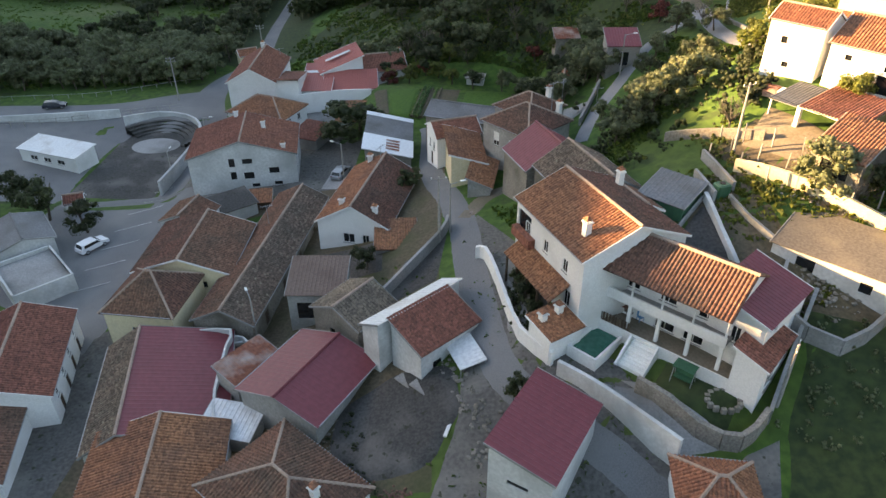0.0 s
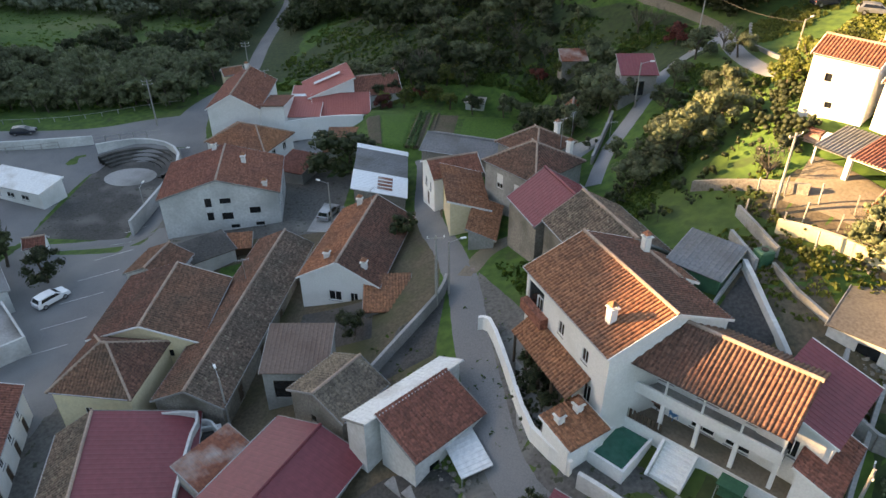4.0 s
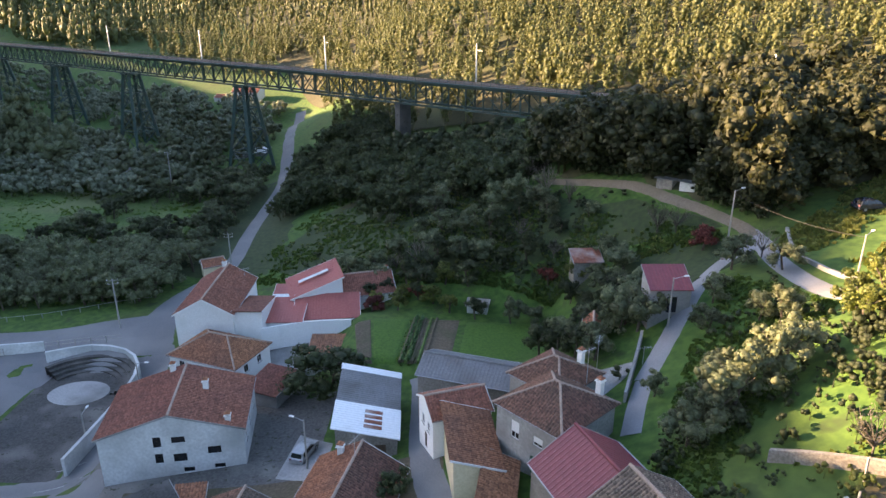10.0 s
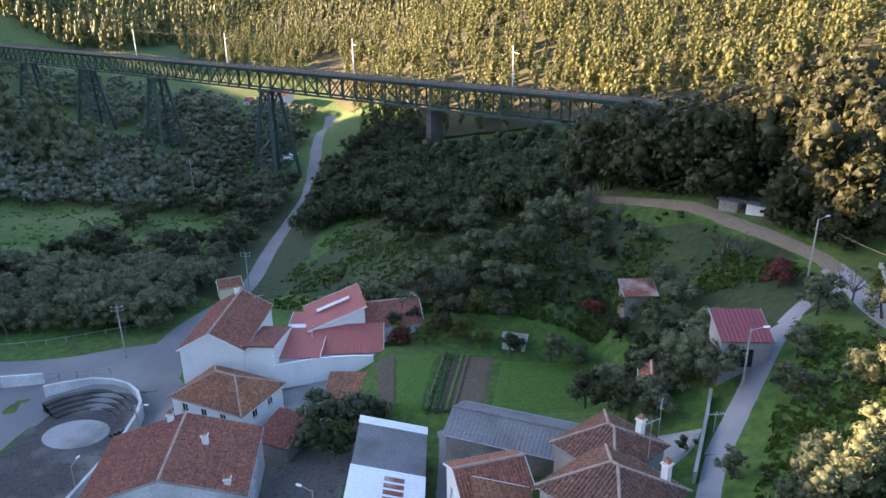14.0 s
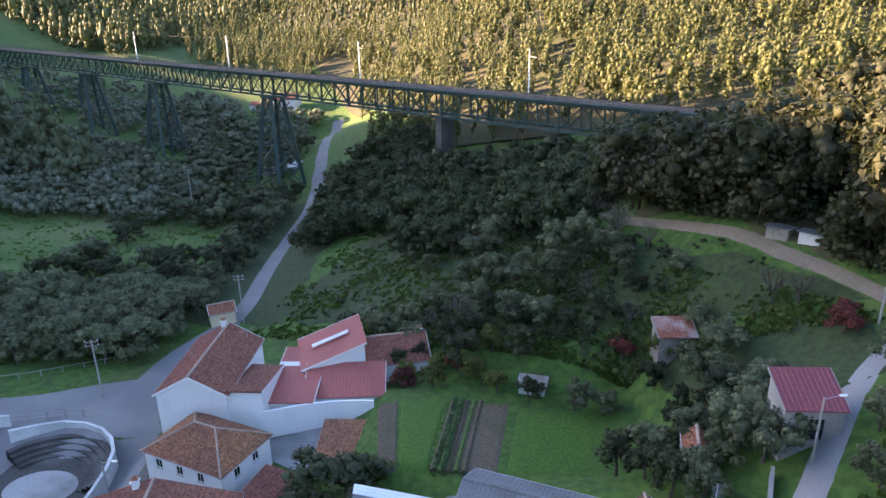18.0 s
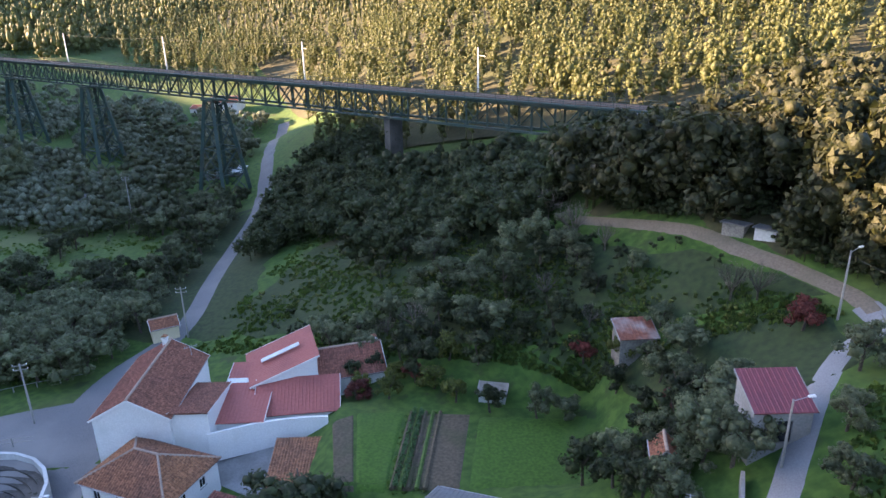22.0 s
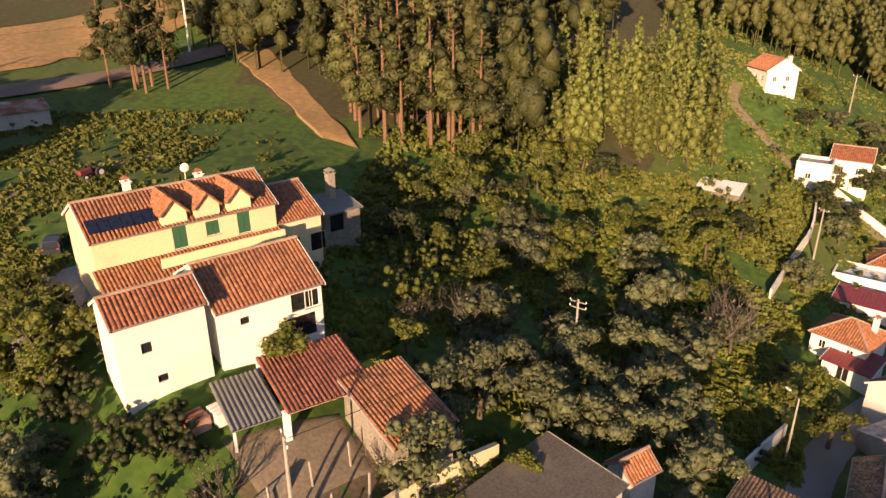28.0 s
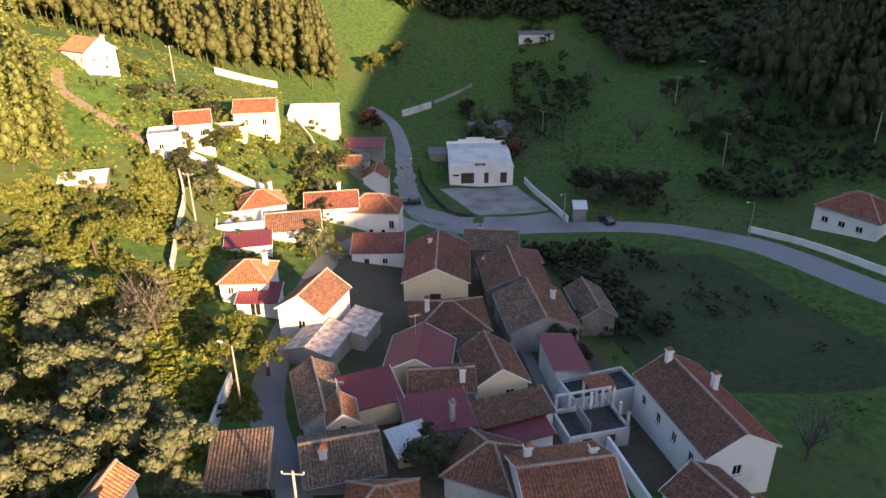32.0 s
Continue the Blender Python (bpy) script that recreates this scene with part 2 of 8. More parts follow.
M = {
    "grass": mat("grass", (0.022, 0.066, 0.007), (0.058, 0.118, 0.015), 0.06, 0.9, 0.95, 0.9, c3=(0.075, 0.095, 0.025), stain=0.25, spots=(0.03, 0.055, 0.012)),
    "meadow": mat("meadow_grass", (0.04, 0.085, 0.014), (0.085, 0.14, 0.03), 0.08, 1.2, 0.95, 0.7, c3=(0.12, 0.13, 0.05), stain=0.35, spots=(0.04, 0.07, 0.02)),
    "litter": mat("forest_litter", (0.035, 0.036, 0.014), (0.065, 0.06, 0.025), 0.1, 1.0, 0.95, 0.8, c3=(0.04, 0.055, 0.015), stain=0.4),
    "alley": mat("trodden_cement", (0.075, 0.072, 0.066), (0.125, 0.12, 0.11), 0.35, 3.0, 0.95, 0.6, c3=(0.21, 0.2, 0.18), stain=0.35, spots=(0.045, 0.05, 0.03)),
    "lawn": mat("lawn", (0.028, 0.082, 0.006), (0.054, 0.126, 0.011), 0.2, 3.0, 0.95, 0.6, c3=(0.05, 0.10, 0.02)),
    "field": mat("dry_field", (0.24, 0.15, 0.07), (0.34, 0.22, 0.10), 0.1, 1.0, 0.95, 0.6, c3=(0.16, 0.13, 0.05)),
    "soil": mat("soil", (0.07, 0.055, 0.035), (0.12, 0.095, 0.06), 0.3, 3.0, 0.95, 0.9, c3=(0.05, 0.06, 0.02)),
    "pale_asphalt": mat("weathered_asphalt", (0.2, 0.205, 0.215), (0.27, 0.275, 0.285), 0.2, 9.0, 0.9, 0.25, c3=(0.15, 0.15, 0.155), stain=0.4),
    "asphalt": mat("asphalt", (0.12, 0.122, 0.125), (0.17, 0.172, 0.174), 0.25, 9.0, 0.9, 0.25, c3=(0.21, 0.208, 0.2), stain=0.45),
    "concrete": mat("concrete", (0.25, 0.25, 0.245), (0.34, 0.335, 0.325), 0.4, 5.0, 0.9, 0.35, c3=(0.13, 0.13, 0.12), stain=0.5),
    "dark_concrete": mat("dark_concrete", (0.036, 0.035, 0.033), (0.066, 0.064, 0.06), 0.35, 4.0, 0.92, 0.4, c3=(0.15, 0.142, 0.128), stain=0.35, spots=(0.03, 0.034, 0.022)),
    "slab": mat("weathered_slab", (0.075, 0.068, 0.06), (0.12, 0.11, 0.1), 0.5, 4.0, 0.9, 0.4, c3=(0.17, 0.15, 0.12), stain=0.4),
    "dirt": mat("dirt_road", (0.14, 0.115, 0.086), (0.2, 0.165, 0.125), 0.4, 4.0, 0.95, 0.5, c3=(0.12, 0.11, 0.07)),
    "white": mat("white_render", (0.68, 0.68, 0.66), (0.77, 0.77, 0.75), 0.5, 6.0, 0.85, 0.12, c3=(0.6, 0.6, 0.57), stain=0.2, vary=0.06),
    "white_old": mat("weathered_white_render", (0.5, 0.51, 0.5), (0.62, 0.63, 0.62), 0.45, 3.0, 0.9, 0.25, c3=(0.33, 0.34, 0.33), stain=0.55),
    "cream": mat("cream_render", (0.66, 0.55, 0.35), (0.74, 0.63, 0.42), 0.5, 5.0, 0.88, 0.15, c3=(0.55, 0.47, 0.32), stain=0.2, vary=0.08),
    "grey_render": mat("grey_render", (0.27, 0.27, 0.255), (0.36, 0.355, 0.335), 0.5, 4.0, 0.9, 0.3, c3=(0.17, 0.165, 0.15), stain=0.5, vary=0.1),
    "stone": mat("stone_masonry", (0.17, 0.155, 0.135), (0.28, 0.26, 0.225), 0.8, 5.0, 0.92, 0.9, c3=(0.1, 0.095, 0.075), stain=0.4, vary=0.1),
    "tile_orange": mat("orange_tile", (0.23, 0.092, 0.047), (0.35, 0.145, 0.075), 0.35, 6.0, 0.85, 0.4, c3=(0.14, 0.07, 0.048), stain=0.5, vary=0.08, courses=0.7),
    "tile_brown": mat("brown_tile", (0.13, 0.062, 0.042), (0.21, 0.1, 0.065), 0.4, 5.0, 0.88, 0.5, c3=(0.085, 0.062, 0.045), stain=0.5, vary=0.12, courses=0.7),
    "tile_old": mat("old_mossy_tile", (0.125, 0.085, 0.062), (0.24, 0.165, 0.12), 0.6, 4.0, 0.92, 0.7, c3=(0.09, 0.078, 0.058), stain=0.55, vary=0.12, courses=0.7, spots=(0.3, 0.25, 0.18)),
    "tile_red": mat("red_tile", (0.19, 0.07, 0.047), (0.27, 0.1, 0.065), 0.4, 6.0, 0.85, 0.4, c3=(0.16, 0.06, 0.045), stain=0.35, vary=0.08, courses=0.7),
    "sheet_red": mat("dark_red_sheet", (0.165, 0.032, 0.04), (0.2, 0.042, 0.05), 0.2, 2.0, 0.5, 0.08, c3=(0.15, 0.03, 0.035), stain=0.25),
    "sheet_pink": mat("faded_red_sheet", (0.32, 0.085, 0.07), (0.38, 0.11, 0.09), 0.3, 3.0, 0.7, 0.1, c3=(0.24, 0.07, 0.06), stain=0.3),
    "sheet_grey": mat("grey_sheet", (0.13, 0.135, 0.14), (0.19, 0.195, 0.2), 0.5, 4.0, 0.75, 0.2, c3=(0.09, 0.088, 0.08), stain=0.5),
    "sheet_white": mat("white_sheet", (0.55, 0.57, 0.58), (0.68, 0.7, 0.7), 0.5, 3.0, 0.5, 0.1, c3=(0.36, 0.33, 0.3), stain=0.35),
    "sheet_new": mat("new_white_sheet", (0.66, 0.68, 0.69), (0.74, 0.76, 0.77), 0.5, 3.0, 0.5, 0.1, c3=(0.55, 0.55, 0.54), stain=0.2),
    # green grass with shade darkened into its colour
    "shade_toned_grass": mat("shade_toned_grass", (0.014, 0.03, 0.008), (0.034, 0.056, 0.014), 0.1, 1.2, 0.95, 0.8, c3=(0.045, 0.06, 0.018), stain=0.3),
    "rust": mat("rusty_sheet", (0.16, 0.05, 0.03), (0.26, 0.09, 0.05), 0.7, 3.0, 0.85, 0.3, c3=(0.45, 0.43, 0.4), stain=0.45),
    "brown_sheet": mat("brown_painted_sheet", (0.13, 0.088, 0.07), (0.185, 0.125, 0.1), 0.5, 4.0, 0.75, 0.15, c3=(0.1, 0.06, 0.045), stain=0.4),
    "tile_tan": mat("lichen_grey_tile", (0.15, 0.12, 0.088), (0.27, 0.22, 0.165), 0.5, 6.0, 0.9, 0.45, c3=(0.09, 0.07, 0.055), stain=0.5, vary=0.1, courses=0.7),
    "patched": mat("patched_rusty_white_sheet", (0.5, 0.48, 0.46), (0.62, 0.6, 0.58), 2.2, 3.0, 0.7, 0.2, c3=(0.17, 0.045, 0.03), stain=0.6),
    "mortar": mat("ridge_mortar", (0.3, 0.21, 0.16), (0.4, 0.3, 0.24), 1.0, 6.0, 0.9, 0.3, c3=(0.2, 0.15, 0.12), stain=0.4),
    "glass": mat("window_glass", (0.012, 0.014, 0.016), (0.02, 0.022, 0.025), 1.0, 2.0, 0.08, 0.0),
    "frame": mat("white_frame", (0.7, 0.7, 0.68), (0.78, 0.78, 0.76), 1.0, 8.0, 0.5, 0.0),
    "green": mat("green_paint", (0.02, 0.09, 0.05), (0.03, 0.12, 0.065), 1.0, 6.0, 0.5, 0.05),
    "wood": mat("dark_wood", (0.05, 0.032, 0.02), (0.09, 0.06, 0.038), 1.0, 8.0, 0.8, 0.3),
    "metal": mat("galvanised_steel", (0.3, 0.31, 0.32), (0.4, 0.41, 0.42), 1.0, 8.0, 0.5, 0.05, metal=0.6),
    "bridge": mat("green_painted_steel", (0.012, 0.04, 0.034), (0.03, 0.065, 0.055), 0.6, 3.0, 0.6, 0.1, c3=(0.05, 0.045, 0.035), stain=0.2),
    "pole": mat("concrete_pole", (0.25, 0.24, 0.22), (0.32, 0.31, 0.29), 1.0, 6.0, 0.85, 0.15),
    "bark": mat("bark", (0.06, 0.048, 0.036), (0.11, 0.09, 0.07), 1.0, 6.0, 0.95, 0.8),
    "pine_bark": mat("pine_bark", (0.12, 0.07, 0.045), (0.19, 0.115, 0.075), 1.0, 5.0, 0.95, 0.8),
    "ballast": mat("rusty_ballast", (0.12, 0.09, 0.075), (0.2, 0.15, 0.125), 0.6, 6.0, 0.95, 0.6),
    "rail": mat("rail_steel", (0.18, 0.14, 0.12), (0.26, 0.2, 0.17), 1.0, 4.0, 0.45, 0.05, metal=0.7),
    "water": mat("green_water", (0.012, 0.11, 0.075), (0.02, 0.14, 0.1), 0.6, 2.0, 0.15, 0.05),
    "car_white": mat("white_car_paint", (0.75, 0.76, 0.77), (0.78, 0.79, 0.8), 1.0, 2.0, 0.25, 0.0),
    "car_dark": mat("dark_car_paint", (0.02, 0.025, 0.035), (0.03, 0.035, 0.05), 1.0, 2.0, 0.25, 0.0),
    "car_silver": mat("silver_car_paint", (0.3, 0.31, 0.32), (0.36, 0.37, 0.38), 1.0, 2.0, 0.3, 0.0, metal=0.4),
    "rubber": mat("black_rubber", (0.015, 0.015, 0.015), (0.025, 0.025, 0.025), 1.0, 8.0, 0.8, 0.0),
    "blue": mat("blue_plastic", (0.05, 0.2, 0.4), (0.07, 0.25, 0.45), 1.0, 4.0, 0.5, 0.0),
    "panel": mat("solar_cells", (0.008, 0.012, 0.03), (0.014, 0.02, 0.05), 1.0, 3.0, 0.15, 0.0),
    "marking": mat("white_road_paint", (0.5, 0.5, 0.48), (0.62, 0.62, 0.6), 1.0, 5.0, 0.8, 0.0, c3=(0.2, 0.2, 0.19), stain=0.5),
    # olive leaf colour lightened, partly to imitate haze in the valley
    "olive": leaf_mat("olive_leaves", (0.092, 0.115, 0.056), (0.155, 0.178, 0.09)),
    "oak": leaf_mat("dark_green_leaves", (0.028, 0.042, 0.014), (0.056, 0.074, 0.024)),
    # lighter, warmer copy of the oak leaves, evening sun put into the colour
    "sunlit_tone_oak": leaf_mat("sunlit_tone_oak_leaves", (0.035, 0.045, 0.014), (0.082, 0.085, 0.024)),
    # scrub leaves paled and greyed in colour to imitate valley haze
    "scrub": leaf_mat("haze_paled_scrub", (0.13, 0.155, 0.1), (0.22, 0.25, 0.165)),
    "citrus": leaf_mat("yellow_green_leaves", (0.07, 0.1, 0.016), (0.15, 0.17, 0.03)),
    "pine": leaf_mat("pine_needles", (0.045, 0.058, 0.02), (0.09, 0.098, 0.032)),
    "euca": leaf_mat("eucalyptus_leaves", (0.1, 0.118, 0.036), (0.15, 0.162, 0.056)),
    "young_euca": leaf_mat("pale_young_leaves", (0.165, 0.205, 0.05), (0.23, 0.265, 0.08)),
    "red_leaf": leaf_mat("red_autumn_leaves", (0.12, 0.025, 0.02), (0.2, 0.05, 0.04)),
    "bare": leaf_mat("bare_twigs", (0.12, 0.105, 0.085), (0.2, 0.175, 0.15)),
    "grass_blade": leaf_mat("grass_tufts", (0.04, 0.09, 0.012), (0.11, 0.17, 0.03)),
    # brighter, yellower copy of the grass tufts with sunlight put into the colour
    "sunlit_tone_grass": leaf_mat("sunlit_tone_tufts", (0.1, 0.13, 0.02), (0.19, 0.21, 0.05)),
    "cabbage": leaf_mat("cabbage_leaves", (0.05, 0.12, 0.04), (0.1, 0.2, 0.07)),
}


# ---- building helpers ----
def obj(name, bm, material, parent=None, label=""):
    me = bpy.data.meshes.new(name)
    bm.to_mesh(me)
    bm.free()
    me.materials.append(M[material] if isinstance(material, str) else material)
    ob = new(name, me)
    if parent:
        ob.parent = parent
    if label:
        ob["label"] = label
    return ob


def part(name, bm, material, parent, label=""):
    return obj(name, bm, material, parent, label)


def thing(name, m, label, category, group="", kind=""):
    e = new(name)
    e.matrix_world = m
    return tagged(e, label, category, group, kind)


def box(bm, x0, y0, z0, x1, y1, z1, bevel=0.0):
    r = bmesh.ops.create_cube(bm, size=1.0, matrix=Matrix.Translation(((x0 + x1) / 2, (y0 + y1) / 2, (z0 + z1) / 2)) @ Matrix.Diagonal((abs(x1 - x0), abs(y1 - y0), abs(z1 - z0), 1)))
    if bevel:
        es = list({e for v in r["verts"] for e in v.link_edges})
        bmesh.ops.bevel(bm, geom=es, offset=bevel, segments=1, affect="EDGES")
    return bm


def boxed(*a, bevel=0.0):
    return box(bmesh.new(), *a, bevel=bevel)


def cyl(bm, p, q, r, r2=None, seg=8):
    p, q = Vector(p), Vector(q)
    d = q - p
    m = Matrix.Translation((p + q) / 2) @ d.to_track_quat("Z", "Y").to_matrix().to_4x4()
    bmesh.ops.create_cone(bm, cap_ends=True, segments=seg, radius1=r, radius2=r if r2 is None else r2, depth=d.length, matrix=m)
    return bm


def beam(bm, p, q, w, h=None):
    p, q = Vector(p), Vector(q)
    d = q - p
    m = Matrix.Translation((p + q) / 2) @ d.to_track_quat("X", "Z").to_matrix().to_4x4() @ Matrix.Diagonal((d.length, w, h or w, 1))
    bmesh.ops.create_cube(bm, size=1.0, matrix=m)
    return bm

def ico(level):
    bm = bmesh.new()
    bmesh.ops.create_icosphere(bm, subdivisions=level, radius=1.0)
    vs, fs = [Vector(q.co) for q in bm.verts], [tuple(q.index for q in f.verts) for f in bm.faces]
    bm.free()
    return vs, fs


ICO = {1: ico(1), 2: ico(2)}


def add_cores(rng, v, f, blobs, core, tall=1.0, level=1):
    """Dense lumpy inner clumps that close a crown behind its leaves."""
    pv, pf = ICO[level]
    for bc, br, bs in blobs:
        k, turn = len(v), Matrix.Rotation(rng.uniform(0, 6.28), 3, "Z") @ Matrix.Rotation(rng.uniform(0, 3.1), 3, "X")
        for q in pv:
            q = (turn @ q) * br * core * rng.uniform(0.66, 1.26)
            v.append(Vector(bc) + Vector((q.x, q.y, q.z * bs * tall)))
        f += [tuple(k + j for j in t) for t in pf]


# ---- terrain: spot heights of the village, the hill, the eastern valley and the far slopes ----
VILLAGE = [(4, 42, 13.2), (5, 34, 12.3), (9, 29, 11.6), (16, 25, 11), (2, 55, 13), (2, 66, 12.5), (-3, 80, 9.5), (-4, 94, 7.2), (-21, 50, 4.3), (-36, 50, 3.6), (-37, 80, 3.4),
           (-30, 30, 3.4), (-47, 45, 2.4), (-9, 33, 7.5), (-12, 58, 7.2), (-10, 88, 6), (-25, 75, 4.6), (-28, 104, 3.8), (-45, 106, 2.8), (-55, 100, 0.6), (-66, 92, 0.3), (-58, 124, 2.8),
           (-95, 112, 2), (-16, 116, 5.6), (0, 112, 8), (15, 112, 11), (-20, 132, 6), (-42, 142, 2)]
VALLEY = [(-51, 188, 1), (-57, 235, 0.5), (-113, 238, 1), (-95, 165, 0.5), (-70, 320, 1), (0, 150, 17), (-22, 165, 10), (10, 180, 19), (-14, 206, 14), (-42, 224, 8), (-150, 200, 3), (-130, 320, 6), (-160, 90, 6)]
HILL = [(9, 67, 13.4), (14, 60, 16.3), (20, 75, 17.6), (23, 88, 18.8), (29, 96, 22.5), (36, 104, 24), (42, 86, 26.7), (48, 97, 28), (37.5, 68, 28.3), (38.5, 56.5, 25.9), (30, 55, 23.2), (27, 48, 21.4),
        (23, 44, 19.4), (19, 51, 19.2), (13, 49, 17), (9, 44, 15), (26, 29, 13.2), (20, 33, 15.6), (35, 35, 17.5), (41, 43, 20.5), (53.5, 76.5, 29.7), (78, 72, 30.5), (66, 96, 32), (90, 112, 34), (87, 130, 37), (26, 158, 27), (52, 143, 33), (30, 127, 27)]
EAST = [(57, 16, 10), (67, -3, 7.5), (80, 22, 15), (95, 5, 13), (78, 45, 22), (100, 42, 25), (124, -6, 23), (146, -4, 34), (125, 30, 27), (150, 45, 38), (110, -71, -2), (85, -42, 1.5),
        (60, -32, 4), (45, -5, 7.5), (30, 12, 10), (28, -12, 7), (18, -45, 3), (132, -118, 1), (185, -80, 22), (125, 120, 40), (70, -75, 0), (160, -130, 12), (60, -110, 6), (95, -130, 12)]
FAR = [(-205, -130, 132), (-205, -70, 124), (-212, -38, 108), (-205, -8, 92), (-215, 45, 73), (-225, 100, 83), (-250, 140, 90.5), (-255, 175, 109), (-285, 215, 117), (-310, 260, 116), (-330, 60, 72), (-400, 200, 90), (-150, 295, 2), (-200, 328, 5), (-250, 361, 12), (-290, 388, 22), (-350, 385, 76), (-330, 330, 80), (-170, 255, 3), (-225, 285, 12), (-210, 400, 22), (-150, 460, 20), (-40, 420, 44), (60, 330, 60), (150, 260, 66), (20, 265, 40), (110, 195, 47), (-20, 300, 38), (0, 520, 84), (220, 470, 120),
       (-420, 700, 45), (-900, 1200, 55), (260, 120, 72), (320, 0, 84), (240, -60, 42), (210, -170, 42), (120, -230, 40), (330, -320, 95), (0, -170, 30), (-110, -140, 50), (900, 200, 160), (600, -900, 150), (-900, -200, 150), (-300, 1500, 70), (700, 1100, 190), (-500, -900, 120)]
SPOTS = np.array(VILLAGE + VALLEY + HILL + EAST + FAR, float)


def kernel(d2):
    return -np.sqrt(d2 + 16.0)


K = kernel(((SPOTS[:, None, :2] - SPOTS[None, :, :2]) ** 2).sum(-1))
A = np.block([[K + 0.3 * np.eye(len(SPOTS)), np.ones((len(SPOTS), 1))], [np.ones((1, len(SPOTS))), np.zeros((1, 1))]])
COEF = np.linalg.solve(A, np.r_[SPOTS[:, 2], 0])


def spread(a, b, fine, edge):
    mid = np.arange(a, b + 0.1, fine)
    step, lo, hi = fine, [a], [b]
    while lo[-1] > -edge:
        step *= 1.18
        lo.append(lo[-1] - step)
        hi.append(hi[-1] + step)
    return np.r_[lo[:0:-1], mid, hi[1:]]


GX, GY = spread(-80, 160, 2.5, 2400), spread(-90, 190, 2.5, 2400)
XX, YY = np.meshgrid(GX, GY, indexing="ij")
ZZ = np.full(XX.shape, COEF[-1])
for (sx, sy, _), c in zip(SPOTS, COEF):
    ZZ += c * kernel((XX - sx) ** 2 + (YY - sy) ** 2)
far_d = np.hypot(XX - 20, YY - 60)
ZZ += np.clip((far_d - 220) / 300, 0, 1) * 6 * np.sin(XX / 47) * np.cos(YY / 61)
ZZ += np.clip((far_d - 60) / 100, 0, 1) * 0.5 * np.sin(XX / 7.3 + 1) * np.cos(YY / 9.1)


def ground_z(x, y):
    """The height of the terrain sheet at a place."""
    i = int(np.clip(np.searchsorted(GX, x) - 1, 0, len(GX) - 2))
    j = int(np.clip(np.searchsorted(GY, y) - 1, 0, len(GY) - 2))
    u, v = (x - GX[i]) / (GX[i + 1] - GX[i]), (y - GY[j]) / (GY[j + 1] - GY[j])
    return float((1 - u) * (1 - v) * ZZ[i, j] + u * (1 - v) * ZZ[i + 1, j] + (1 - u) * v * ZZ[i, j + 1] + u * v * ZZ[i + 1, j + 1])


def sheet(name, verts, faces, material, smooth=True):
    me = bpy.data.meshes.new(name)
    me.from_pydata(verts, [], faces)
    me.materials.append(M[material])
    if smooth:
        me.polygons.foreach_set("use_smooth", [True] * len(me.polygons))
    return new(name, me)


def level(cx, cy, ang, x0, x1, y0, y1, z, rim=1.0):
    """Levels a turned rectangle before the sheet is made."""
    c, s = math.cos(math.radians(ang)), math.sin(math.radians(ang))
    u, v = (XX - cx) * c + (YY - cy) * s, (YY - cy) * c - (XX - cx) * s
    dx = np.maximum(np.maximum(x0 - u, u - x1), 0)
    dy = np.maximum(np.maximum(y0 - v, v - y1), 0)
    w = np.clip(1 - np.hypot(dx, dy) / rim, 0, 1)
    ZZ[:] = ZZ * (1 - w) + z * w


def flatten(x0, x1, y0, y1, z, rim=3.0):
    """Levels a yard before the sheet is made."""
    dx = np.maximum(np.maximum(x0 - XX, XX - x1), 0)
    dy = np.maximum(np.maximum(y0 - YY, YY - y1), 0)
    w = np.clip(1 - np.hypot(dx, dy) / rim, 0, 1)
    ZZ[:] = ZZ * (1 - w) + z * w
flatten(-64, -46, 84, 110, 0.3, 3)      # sunken sports court
flatten(-15, 14, 102, 117, 8.0, 4)      # kitchen garden
flatten(95, 118, -72, -52, -1.6, 5)     # warehouse yard

level(21.42, 38.7, -38.8, -6.6, 7.6, -4.6, 1.5, 14.9, 2.0)   # gallery house
flatten(12, 16.5, 33.4, 38.5, 13.7, 1.2)      # pool yard
flatten(18.5, 24.5, 29.2, 33.4, 14.3, 1.4)    # walled lawn
flatten(14.5, 18, 31.5, 35, 13.6, 1.2)        # foot of the steps

nx, ny = len(GX), len(GY)
faces = [(i * ny + j, (i + 1) * ny + j, (i + 1) * ny + j + 1, i * ny + j + 1) for i in range(nx - 1) for j in range(ny - 1)]
ground = sheet("ground", np.stack([XX.ravel(), YY.ravel(), ZZ.ravel()], 1).tolist(), faces, "grass")
tagged(ground, "rough green grass on hilly ground with bare patches", "ground", kind="structure")


def smooth_line(pts, step=1.2):
    """A Catmull-Rom line through the given points, sampled about every step metres."""
    p = [np.array(q, float) for q in pts]
    p = [2 * p[0] - p[1], *p, 2 * p[-1] - p[-2]]
    out = []
    for a, b, c, d in zip(p, p[1:], p[2:], p[3:]):
        n = max(2, int(np.linalg.norm((c - b)[:2]) / step))
        for k in range(n):
            t = k / n
            out.append(0.5 * (2 * b + (c - a) * t + (2 * a - 5 * b + 4 * c - d) * t * t + (3 * b - a - 3 * c + d) * t**3))
    return out + [p[-2]]


